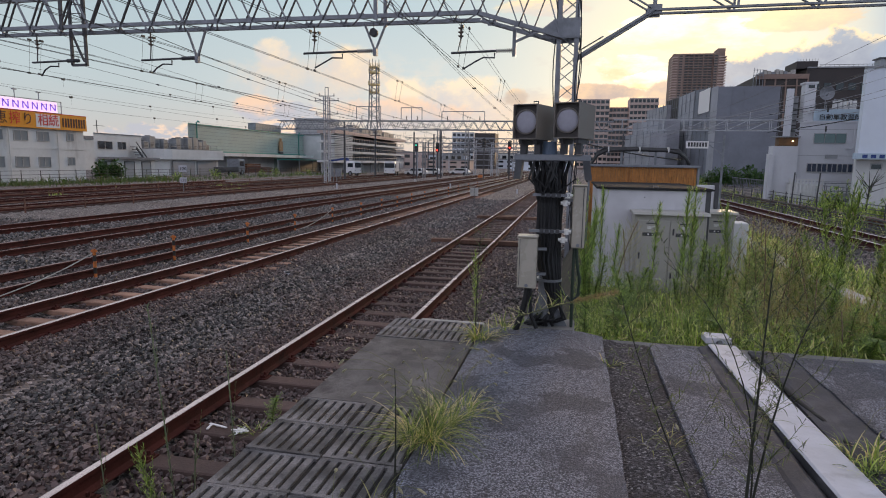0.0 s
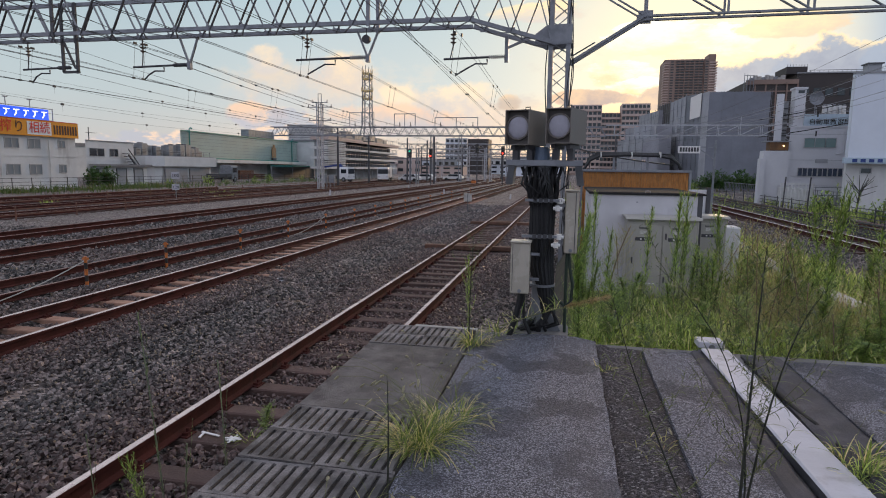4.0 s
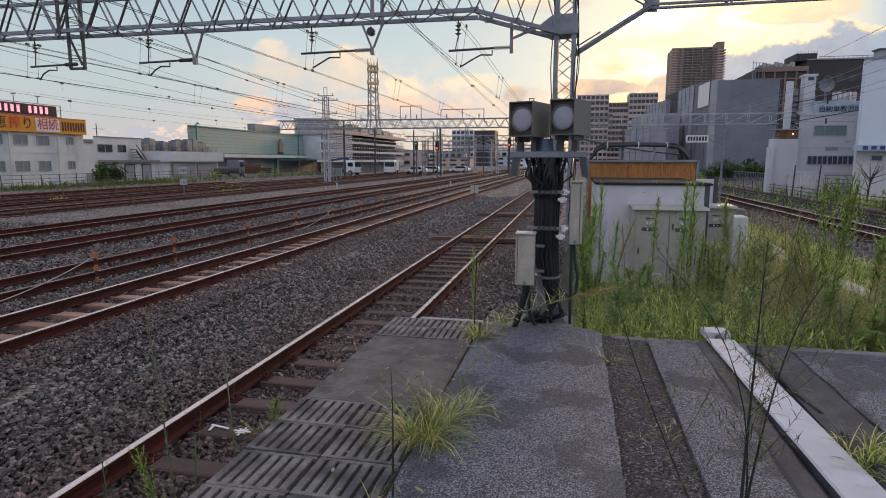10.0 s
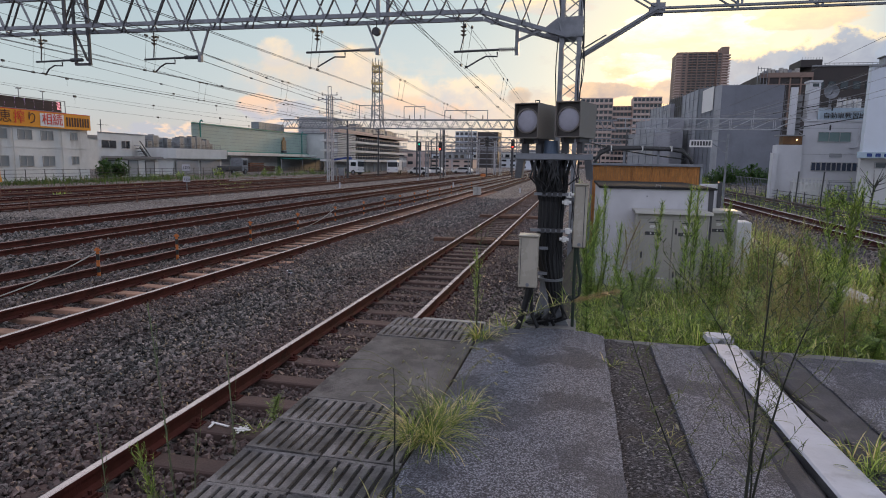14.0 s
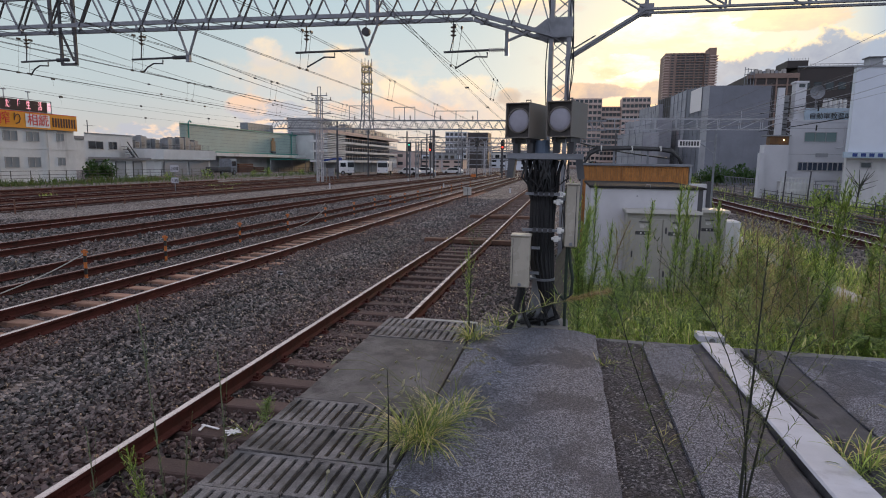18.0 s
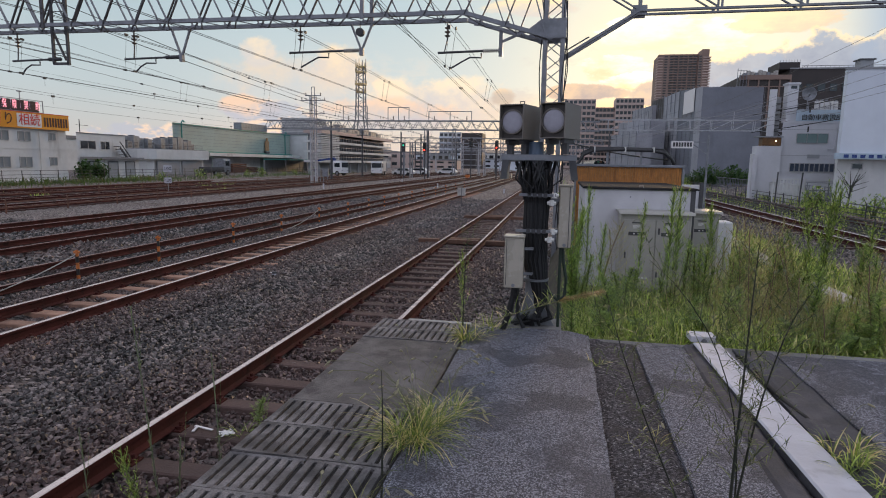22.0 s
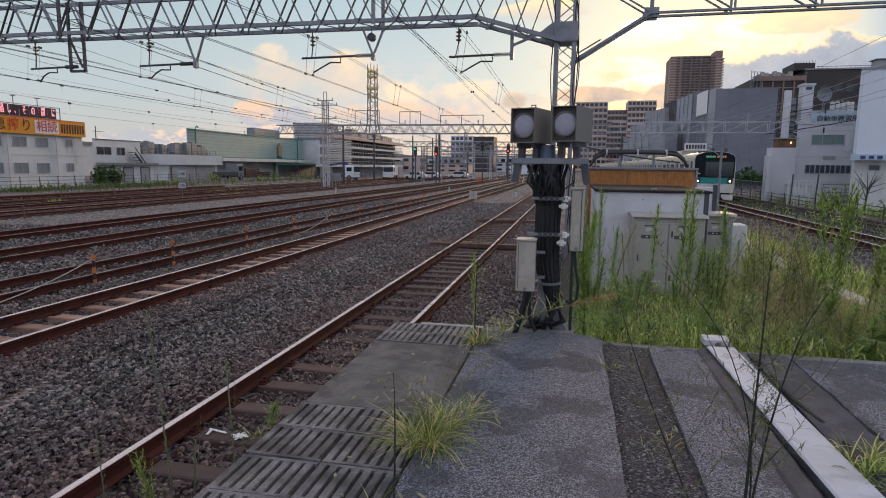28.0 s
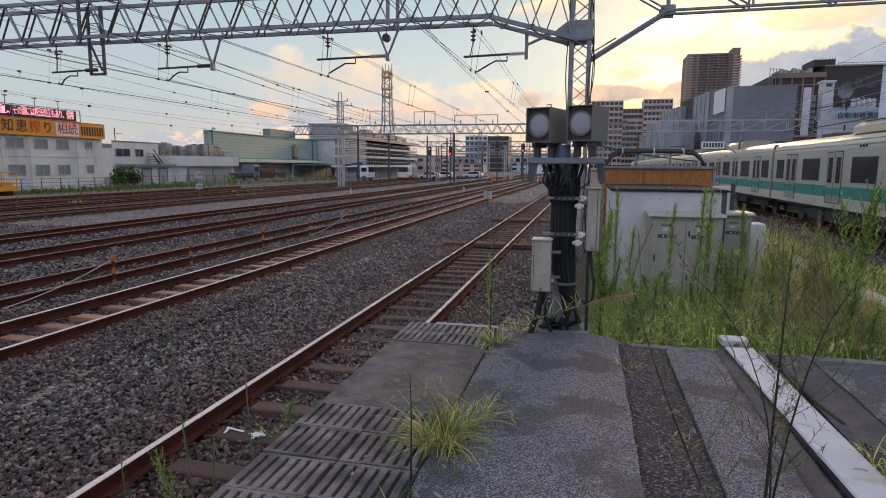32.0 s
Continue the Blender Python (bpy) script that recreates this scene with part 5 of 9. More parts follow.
block("sheet", HUT_PANEL, 0, 0.28, 0, 0.05, 0, 1.72, fw, bevel=0.01)
block("post", DARK_STEEL, 0.28, 0.34, -0.01, 0.06, 0, 1.76, fw)


def make_wood_box():
    w = thing("boarded_box", "amber-stained wooden boarded box behind the hut", "wooden box", (0.28, 11.3, 0.3))
    for i in range(44):
        bm = bmesh.new()
        box(bm, 0.002 + i * 0.0416, 0.0400 + i * 0.0416, 0.002 * (i % 3), 0.03, 0.2, 1.89)
        part("board", bm, WOOD, w, bevel=0.003)
    bm = bmesh.new()
    box(bm, 0.0, 1.83, 0.035, 1.2, 0, 1.86)
    part("carcass", bm, DARK_STEEL, w)
    bm = bmesh.new()
    box(bm, -0.03, 1.88, -0.04, 1.25, 1.89, 1.935)
    part("cap", bm, GALV, w, "grey metal capping", bevel=0.006)
    for x in (-0.02, 1.84):
        bm = bmesh.new()
        box(bm, x, x + 0.035, -0.02, 0.05, 0, 1.89)
        part("corner_angle", bm, GALV, w)
    return w


make_wood_box()
arch = thing("cable_arch", "bundle of black cables arching over the wooden box", "cable bundle", (0.3, 11.6, 2.2))
for i in range(4):
    bm = bmesh.new()
    dz, dy = 0.02 * i, 0.05 * i
    pts = [(-0.05, dy, -0.3), (0.02, dy, 0.05), (0.12, dy, 0.2 + dz), (0.28, dy, 0.28 + dz), (0.8, dy, 0.30 + dz * 0.6), (1.3, dy, 0.29 + dz * 0.6), (1.55, dy, 0.25 + dz), (1.68, dy, 0.14 + dz), (1.74, dy, 0.05)]
    pipe(bm, pts, 0.024, 8)
    part("cable", bm, CABLE, arch)
for x in (0.55, 1.15):
    bm = bmesh.new()
    bar(bm, (x, 0.08, -0.05), (x, 0.08, 0.29), 0.04, 0.04)
    part("support", bm, GALV, arch)
for x in (0.3, 0.85, 1.35):
    bm = bmesh.new()
    box(bm, x, x + 0.02, -0.03, 0.18, 0.26, 0.36)
    part("tie", bm, WHITE_CLAMP, arch)
ln = thing("slack_cable", "black cable slung across behind the hut", "cable", (0, 12.5, 0))
bm = bmesh.new()
pipe(bm, [(-0.1 + i * 0.25, 3.2 - i * 0.5, 2.85 - 0.065 * i - 0.06 * math.sin(i * math.pi / 8)) for i in range(9)], 0.014, 6)
part("strand", bm, CABLE, ln)


# ---- the bank beside the side track ----
def bank_height(x, y):
    t = min(1.0, max(0.0, (y - 4.0) / 6.0))
    top = 0.92 * (1 - t) + 0.45 * t
    left = min(1.0, max(0.0, (x + 0.15) / 0.35))
    right = min(1.0, max(0.0, (7.6 - x) / 4.5))
    far = min(1.0, max(0.0, (46 - y) / 30.0))
    return -0.3 + (top + 0.3) * left * right ** 1.2 * far + 0.03 * math.sin(x * 3.1 + y) * left * right


def make_bank():
    xs = [-0.2 + i * 0.3 for i in range(28)]
    ys = [4.03 + 0.25 * i for i in range(24)] + [10.2 + 1.5 * i for i in range(25)]
    verts = [(x, y, bank_height(x, y)) for y in ys for x in xs]
    n = len(xs)
    faces = [(j * n + i, j * n + i + 1, (j + 1) * n + i + 1, (j + 1) * n + i) for j in range(len(ys) - 1) for i in range(n - 1)]
    me = bpy.data.meshes.new("weedy_bank")
    me.from_pydata(verts, [], faces)
    me.materials.append(SOIL)
    tagged(new("weedy_bank", me), "brown earth bank under weeds beside the platform end", "earth bank", kind="structure")


make_bank()

# ---- plants ----
GRASS_LEAF = leaf_material("fresh_grass", (0.62, 0.72, 0.18), (0.05, 0.09, 0.018), (0.66, 0.59, 0.30), 0.87)
TUFT_LEAF = leaf_material("yellow_green_tuft", (0.64, 0.66, 0.20), (0.10, 0.16, 0.03), (0.72, 0.59, 0.34), 0.66)
WEED_LEAF = leaf_material("weed_leaf", (0.46, 0.60, 0.16), (0.045, 0.085, 0.024), (0.50, 0.46, 0.22), 0.92)
BRIGHT_LEAF = leaf_material("young_weed_leaf", (0.40, 0.50, 0.13), (0.06, 0.11, 0.03))
DRY_LEAF = leaf_material("dry_weed", (0.58, 0.52, 0.24), (0.17, 0.17, 0.06), (0.48, 0.31, 0.21))
GREY_LEAF = leaf_material("grey_green_weed_leaf", (0.24, 0.31, 0.15), (0.08, 0.11, 0.055))
STEM = material("weed_stem", (0.17, 0.18, 0.065), 0.7, vary=0.25, scale=12)
GREY_STEM = material("grey_green_stem", (0.15, 0.17, 0.10), 0.7, vary=0.25, scale=12)
DRY_STEM = material("brown_dry_stem", (0.20, 0.125, 0.09), 0.8, vary=0.3, scale=12)
DARK_STEM = material("dark_weed_stem", (0.03, 0.032, 0.02), 0.7, vary=0.25, scale=12)
SEED = material("foxtail_seed", (0.50, 0.45, 0.28), 0.9, vary=0.2, scale=60, fine=400, bump=0.8)


class Blades:
    """Collects narrow, curved leaves into one mesh."""

    def __init__(self):
        self.v, self.f = [], []

    def add(self, base, az, rise, length, width, droop=0.5, segs=4, fold=0.25):
        base = Vector(base)
        out = Vector((math.cos(az), math.sin(az), 0))
        side = Vector((-math.sin(az), math.cos(az), 0))
        p, ang = base.copy(), rise
        start = len(self.v)
        for i in range(segs + 1):
            u = i / segs
            w = width * (0.55 + 0.9 * u) if u < 0.4 else width * 0.91 * max(0.0, 1 - (u - 0.4) / 0.6) ** 0.7
            d = out * math.cos(ang) + Vector((0, 0, 1)) * math.sin(ang)
            nrm = d.cross(side)
            if i == segs:
                self.v.append(tuple(p))
            else:
                self.v += [tuple(p - side * w / 2 + nrm * w * fold * 0.5), tuple(p + side * w / 2 + nrm * w * fold * 0.5)]
            p = p + d * (length / segs)
            ang -= droop / segs
        for i in range(segs - 1):
            a = start + 2 * i
            self.f.append((a, a + 1, a + 3, a + 2))
        a = start + 2 * (segs - 1)
        self.f.append((a, a + 1, a + 2))

    def twig(self, a, b, r):
        """A thin three-sided twig from a to b."""
        a, b = Vector(a), Vector(b)
        side = (b - a).cross(Vector((0.3, 0.5, 0.8))).normalized()
        other = (b - a).normalized().cross(side)
        i = len(self.v)
        for p, s in ((a, r), (b, r * 0.5)):
            for k in range(3):
                q = p + side * s * math.cos(k * 2.094) + other * s * math.sin(k * 2.094)
                self.v.append(tuple(q))
        self.f += [(i + k, i + (k + 1) % 3, i + 3 + (k + 1) % 3, i + 3 + k) for k in range(3)]

    def mesh(self, name, mat):
        me = bpy.data.meshes.new(name)
        me.from_pydata(self.v, [], self.f)
        me.materials.append(mat)
        return me


def field(name, label, mat, spots, seed, hmin, hmax, width, height_at, lean=0.9):
    rng = random.Random(seed)
    b = Blades()
    for x0, x1, y0, y1, n in spots:
        for i in range(n):
            x, y = rng.uniform(x0, x1), rng.uniform(y0, y1)
            h = rng.uniform(hmin, hmax) * (0.6 + 0.6 * noise.noise((x * 1.3, y * 1.3, seed)) + 0.3)
            b.add((x, y, height_at(x, y) - 0.02), rng.uniform(0, 6.283), rng.uniform(lean, 1.5), max(0.06, h), width * rng.uniform(0.6, 1.3), rng.uniform(0.3, 1.7), 3)
    return tagged(new(name, b.mesh(name, mat)), label, "grass", kind="stuff")


field("bank_grass", "dense bright green grass at the platform end", GRASS_LEAF, ((0.0, 1.2, 4.03, 5.6, 7500), (0.0, 1.9, 5.0, 8.0, 5500), (1.1, 4.5, 3.98, 5.2, 8500), (1.8, 4.5, 5.2, 8.5, 6000)), 3, 0.09, 0.24, 0.0052, bank_height, 0.2)
field("edge_grass", "long pale grass leaning over the platform end", GRASS_LEAF, ((0.35, 1.25, 4.03, 5.0, 900), (1.3, 3.6, 3.98, 4.8, 1800)), 35, 0.2, 0.42, 0.0045, bank_height, 0.5)
field("bank_clover", "low broad-leaved plants among the grass", GRASS_LEAF, ((0.0, 1.3, 4.05, 6.2, 4200), (0.0, 1.9, 6.2, 8.0, 1800), (1.1, 3.6, 3.98, 5.5, 4200), (1.4, 4.5, 5.5, 7.0, 1800)), 33, 0.04, 0.09, 0.0095, lambda x, y: bank_height(x, y) + 0.12 + 0.09 * math.sin(x * 23 + y * 17), 0.0)
field("dry_grass", "dry brown grass on the bank", DRY_LEAF, ((1.3, 3.0, 4.6, 7.0, 2400), (1.4, 3.0, 7.0, 11.0, 1200), (0.3, 1.2, 4.1, 6.5, 200)), 4, 0.25, 0.6, 0.0055, bank_height)
field("far_bank_grass", "green weeds along the bank beside the side track", GRASS_LEAF, ((2.4, 6.5, 8.5, 18, 2600), (2.0, 6.5, 18, 44, 3600)), 5, 0.25, 0.55, 0.03, bank_height)


def weed_meshes(seed, h, leaf_len, leaf_w, count, mat, branchy=0, rise=0.75, stem_mat=None, spread=0.45, leafy=22):
    """A tall leafy weed: one stem set densely with narrow leaves, longest half way up, and upright side shoots."""
    rng = random.Random(seed)
    bm = bmesh.new()
    bend = rng.uniform(-0.14, 0.14), rng.uniform(-0.14, 0.14)

    def along(u):
        return Vector((bend[0] * u * u * h, bend[1] * u * u * h, u * h))

    pipe(bm, [along(i / 7) for i in range(8)], 0.0032, 5)
    b = Blades()
    for i in range(count):
        u = 0.10 + 0.90 * (i / count) ** 0.8
        s = (0.55 + 1.6 * u * (1.05 - u)) * rng.uniform(0.65, 1.2)
        if rng.random() < 0.12 * (1 - u):
            continue
        b.add(along(u), i * 2.4 + rng.uniform(-0.5, 0.5), rise + 0.55 * u + rng.uniform(-0.35, 0.35), leaf_len * s, leaf_w * rng.uniform(0.7, 1.25), rng.uniform(0.2, 1.3) * (1.2 - 0.7 * u), 3)
    for k in range(branchy):
        u = 0.25 + 0.68 * ((k + rng.random()) / branchy)
        p0 = along(u)
        a = k * 2.4 + rng.uniform(-0.6, 0.6)
        ln = h * rng.uniform(0.16, 0.34) * (1.25 - 0.8 * u)
        out = Vector((math.cos(a), math.sin(a), 0)) * ln * spread
        prev = p0
        for j in range(1, leafy + 1):
            w = j / leafy
            q = p0 + out * (1.5 * w - 0.5 * w * w) + Vector((0, 0, ln * (0.6 * w + 0.4 * w * w)))
            if j % 5 == 0:
                b.twig(prev, q, 0.0016 * (1.2 - 0.7 * w))
                prev = q
            b.add(q, j * 2.4 + k, rise + 0.25 + rng.uniform(-0.3, 0.4), leaf_len * (0.75 - 0.4 * w) * rng.uniform(0.6, 1.1), leaf_w * 0.85, rng.uniform(0.2, 0.9), 2)
    return mesh_of("stem", bm, stem_mat or STEM), b.mesh("leaves", mat)


WEED_KINDS = {
    "tall": [weed_meshes(10 + i, 1.0, 0.115, 0.0072, 210, WEED_LEAF, 6 + 2 * i, 0.55) for i in range(5)],
    "bright": [weed_meshes(20 + i, 1.0, 0.085, 0.0095, 150, BRIGHT_LEAF, 22, 0.5, spread=0.5) for i in range(4)],
    "dry": [weed_meshes(30 + i, 1.0, 0.055, 0.0042, 50, DRY_LEAF, 30, 0.4, stem_mat=DRY_STEM, spread=0.8, leafy=16) for i in range(4)],
    "thin": [weed_meshes(50 + i, 1.0, 0.034, 0.0035, 110, GREY_LEAF, 4, 0.6, stem_mat=GREY_STEM, spread=0.18, leafy=10) for i in range(3)],
    "dark": [weed_meshes(40 + i, 1.0, 0.075, 0.005, 34, WEED_LEAF, 9, 0.4, stem_mat=DARK_STEM, leafy=10) for i in range(2)],
}
WEED_LABEL = {"thin": "thin grey-green weed rooted beside the platform", "tall": "tall green weed with narrow leaves on the bank", "bright": "bushy bright green weed on the bank", "dry": "wispy half-dried brown weed on the bank", "dark": "thin dark weed growing from a platform joint"}


def plant_weed(kind, x, y, z, h, k, turn=0.0, tilt=(0.0, 0.0), fat=1.0):
    st, lv = WEED_KINDS[kind][k % len(WEED_KINDS[kind])]
    w = thing("weed", WEED_LABEL[kind], "weed", pose(x, y, z, tilt[0], tilt[1], turn), group=kind + " weeds")
    for me in (st, lv):
        ob = new(me.name, me)
        ob.parent = w
        ob.scale = (fat, fat, h)
    return w


rng_w = random.Random(8)
for kind, n, x0, x1, y0, y1, top0, top1 in (
        ("tall", 8, 0.14, 0.42, 5.4, 7.2, 1.45, 1.98), ("tall", 1, 0.79, 0.81, 6.15, 6.25, 1.84, 1.86), ("tall", 2, 1.05, 1.10, 6.0, 6.3, 1.96, 2.05), ("dry", 3, 0.44, 0.62, 6.2, 7.0, 1.55, 1.76),
        ("tall", 3, 0.98, 1.2, 5.9, 6.4, 1.45, 1.72), ("tall", 4, 1.22, 1.46, 5.8, 6.4, 1.38, 1.62), ("bright", 2, 2.04, 2.12, 8.3, 8.7, 1.62, 1.74), ("dry", 16, 1.40, 2.10, 5.0, 6.6, 1.40, 1.80), ("tall", 9, 1.35, 2.1, 4.8, 6.0, 1.25, 1.50), ("bright", 6, 1.5, 2.2, 5.6, 6.6, 1.25, 1.50),
        ("tall", 3, 1.6, 2.0, 5.6, 6.6, 1.30, 1.55), ("bright", 3, 2.24, 2.36, 5.7, 5.9, 1.95, 2.08), ("bright", 3, 2.05, 2.28, 5.6, 6.0, 1.50, 1.70), ("tall", 3, 2.4, 2.7, 5.4, 5.9, 1.50, 1.75), ("tall", 4, 2.0, 3.0, 5.0, 6.2, 1.30, 1.60),
        ("dry", 6, 1.9, 3.0, 4.6, 5.6, 1.35, 1.65), ("bright", 4, 2.8, 3.6, 5.2, 6.5, 1.35, 1.75), ("tall", 4, 1.8, 3.2, 8.0, 11, 0.9, 1.25),
        ("tall", 14, 0.12, 0.7, 4.3, 6.2, 1.10, 1.34), ("tall", 8, 1.2, 3.2, 4.15, 4.8, 1.15, 1.42), ("dry", 8, 1.2, 3.2, 4.2, 5.0, 1.15, 1.45), ("tall", 5, 0.7, 1.25, 4.5, 6.2, 1.06, 1.20), ("bright", 6, 0.15, 1.3, 4.4, 5.6, 1.04, 1.18), ("tall", 10, 1.3, 3.0, 4.4, 5.4, 1.08, 1.32), ("bright", 6, 1.5, 3.0, 4.3, 5.2, 1.05, 1.26)):
    for i in range(n):
        x, y = rng_w.uniform(x0, x1), rng_w.uniform(y0, y1)
        z = bank_height(x, y)
        h = max(0.22, rng_w.uniform(top0, top1) - z)
        w = plant_weed(kind, x, y, z, h, i, rng_w.uniform(0, 360), (rng_w.uniform(-5, 5), rng_w.uniform(-5, 5)), rng_w.uniform(0.95, 1.25))


# thin weeds close to the camera
DARK_LEAF = leaf_material("dark_weed_leaf", (0.16, 0.19, 0.075), (0.035, 0.048, 0.022))


def wispy_weed(foot, knee, tip, seed, branches, r=0.0042, leaves=16):
    """A thin dark weed with fine side shoots and small drooping leaves."""
    rng = random.Random(seed)
    w = thing("weed", "thin dark weed with fine drooping leaves in the platform seam", "weed", foot, group="thin dark weeds")
    foot, knee, tip = Vector(foot), Vector(knee), Vector(tip)

    def along(u):
        return (foot * (1 - u) ** 2 + (knee * 2 - (foot + tip) * 0.5) * (2 * u * (1 - u)) + tip * u * u) - foot

    bm = bmesh.new()
    for i in range(10):
        tube(bm, along(i / 10), along((i + 1) / 10), r * (1 - 0.08 * i), 6, r * (0.92 - 0.08 * i), caps=False)
    bmesh.ops.remove_doubles(bm, verts=bm.verts[:], dist=0.0004)
    part("stem", bm, DARK_STEM, w, smooth=True)
    b = Blades()
    for k in range(branches):
        u = 0.22 + 0.76 * (k + rng.random()) / branches
        p0 = along(u)
        a = k * 2.4 + rng.uniform(-0.5, 0.5)
        ln = rng.uniform(0.10, 0.26) * (1.2 - 0.6 * u)
        lift = rng.uniform(0.7, 1.3)
        prev = p0
        for i in range(1, 6):
            v = i / 5
            q = p0 + Vector((math.cos(a), math.sin(a), 0)) * ln * (0.9 * v - 0.15 * v * v) + Vector((rng.uniform(-0.006, 0.006), rng.uniform(-0.006, 0.006), ln * lift * (0.7 * v + 0.3 * v * v)))
            b.twig(prev, q, 0.0011 * (1.2 - 0.6 * v))
            for j in range(5):
                b.add(prev.lerp(q, j / 5), a + rng.uniform(-1.8, 1.8), rng.uniform(-0.3, 0.9), rng.uniform(0.018, 0.050), 0.0034, rng.uniform(0.4, 1.6), 3)
            prev = q
    for k in range(leaves):
        b.add(along(0.15 + 0.85 * k / leaves), k * 2.4, rng.uniform(-0.2, 0.8), rng.uniform(0.04, 0.08), 0.005, 0.9, 3)
    if not b.v:
        return
    ob = new("leaves", b.mesh("leaves", DARK_LEAF))
    ob.parent = w


wispy_weed((0.525, 1.75, 1.08), (0.533, 1.75, 1.62), (0.548, 1.77, 2.0), 1, 24, 0.0055)
wispy_weed((0.53, 1.755, 1.08), (0.59, 1.755, 1.58), (0.68, 1.76, 1.87), 2, 18)
wispy_weed((0.46, 1.72, 1.08), (0.27, 1.75, 1.50), (0.151, 1.78, 1.84), 3, 13, 0.0036)
wispy_weed((0.534, 1.76, 1.08), (0.50, 1.78, 1.60), (0.267, 1.80, 1.943), 4, 13, 0.0032)
wispy_weed((-0.538, 1.80, 1.09), (-0.535, 1.80, 1.36), (-0.54, 1.80, 1.545), 6, 0, 0.0042, 3)
wispy_weed((-0.585, 3.80, 1.08), (-0.58, 3.80, 1.45), (-0.565, 3.80, 1.80), 7, 10, 0.005)
plant_weed("tall", -0.60, 3.86, 1.08, 0.55, 1, 10, (0, 0), 0.5)
# weeds rooted at the platform foot, reaching above its edge
for x0, lean, top, kind, k, fat in ((-1.62, -3.5, 1.60, "thin", 0, 0.85), (-1.36, 0.5, 1.40, "thin", 1, 0.8), (-1.61, 0.0, 1.08, "thin", 2, 1.0), (-2.03, 0.5, 1.0, "thin", 1, 0.8)):
    plant_weed(kind, x0, 2.2, -0.2, top + 0.2, k, 0, (0, lean), fat)
plant_weed("bright", -1.74, 2.22, 0.28, 0.66, 1, 15, (4, -6), 0.5)
plant_weed("bright", -2.55, 4.7, -0.2, 0.34, 2, 15, (4, -6), 0.8)


def make_tuft(at, n, h, w, seed, label, heads=0, mat=None, spread=0.06, splay=1.0):
    """A tuft of arching blades that splay from a few crowns, with foxtail heads on hair-thin stalks."""
    rng = random.Random(seed)
    t = thing("grass_tuft", label, "grass tuft", at, group="grass tufts")
    b = Blades()
    crowns = [(rng.uniform(0, 6.283), spread * math.sqrt(rng.random())) for k in range(7)]
    for i in range(n):
        ca, cr = crowns[i % 7]
        a = rng.uniform(0, 6.283)
        r = 0.25 * spread * math.sqrt(rng.random())
        foot = (cr * math.cos(ca) + r * math.cos(a), cr * math.sin(ca) + r * math.sin(a), -0.01)
        out = a if rng.random() < 0.45 else ca + rng.uniform(-0.9, 0.9)
        rise = rng.uniform(0.3, 1.45) ** splay
        b.add(foot, out, rise, h * rng.uniform(0.45, 1.25) * (1.15 - 0.3 * rise / 1.45), w * rng.uniform(0.55, 1.3), rng.uniform(0.5, 2.1), 6)
    ob = new("leaves", b.mesh("leaves", mat or TUFT_LEAF))
    ob.parent = t
    for i in range(heads):
        a = rng.uniform(0, 6.283)
        reach = h * rng.uniform(0.5, 1.55)
        rise = h * rng.uniform(0.55, 1.6)
        pts = [(reach * u ** 1.5 * math.cos(a), reach * u ** 1.5 * math.sin(a), rise * (2.0 * u - u * u)) for u in (0, 0.2, 0.4, 0.6, 0.8, 1.0)]
        bm = bmesh.new()
        pipe(bm, pts, 0.0007, 4)
        part("stalk", bm, STEM, t)
        bm = bmesh.new()
        bmesh.ops.create_icosphere(bm, subdivisions=2, radius=1.0)
        d = (Vector(pts[-1]) - Vector(pts[-2])).normalized()
        d.z -= rng.uniform(0.3, 1.1)
        d.normalize()
        ln = rng.uniform(0.011, 0.019)
        m = Matrix.Translation(Vector(pts[-1]) + d * ln * 0.9) @ d.to_track_quat("Z", "Y").to_matrix().to_4x4() @ Matrix.Diagonal((0.0048, 0.0048, ln, 1))
        for v in bm.verts:
            v.co = m @ (v.co * rng.uniform(0.75, 1.2))
        part("seed_head", bm, SEED, t, "fuzzy foxtail seed head", smooth=True)
    return t


make_tuft((-0.535, 2.29, 1.09), 560, 0.24, 0.0040, 1, "yellow-green foxtail grass tuft in the platform joint", 34, None, 0.115)
make_tuft((-0.46, 2.50, 1.09), 170, 0.19, 0.0042, 11, "yellow-green foxtail grass tuft in the platform joint", 14, None, 0.09)
make_tuft((-0.545, 3.72, 1.09), 130, 0.20, 0.006, 2, "yellow-green grass tuft beside the signal post", 5)
make_tuft((-0.42, 3.95, 1.07), 90, 0.2, 0.007, 3, "yellow-green grass tuft beside the signal post", 4)
make_tuft((-0.30, 4.08, 1.05), 60, 0.14, 0.012, 4, "broad-leaved green tuft at the foot of the signal post", 0, GRASS_LEAF)
make_tuft((1.17, 2.56, 1.09), 130, 0.14, 0.0065, 5, "green grass tuft beside the white kerb", 1, TUFT_LEAF, 0.10)
make_tuft((1.18, 2.32, 1.09), 120, 0.14, 0.0065, 6, "green grass tuft beside the white kerb", 1, GRASS_LEAF, 0.10)
make_tuft((0.255, 3.42, 1.085), 40, 0.07, 0.006, 7, "small green tuft in the dirty strip", 0)
make_tuft((0.40, 2.45, 1.085), 26, 0.09, 0.004, 8, "sparse dry grass in the dirty strip", 1, DRY_LEAF, 0.10)
make_tuft((-0.56, 1.72, 1.09), 40, 0.12, 0.004, 9, "sparse dry grass in the platform joint", 4, DRY_LEAF)
make_tuft((-0.58, 1.35, 1.09), 60, 0.16, 0.004, 10, "sparse foxtail grass in the platform joint", 9)
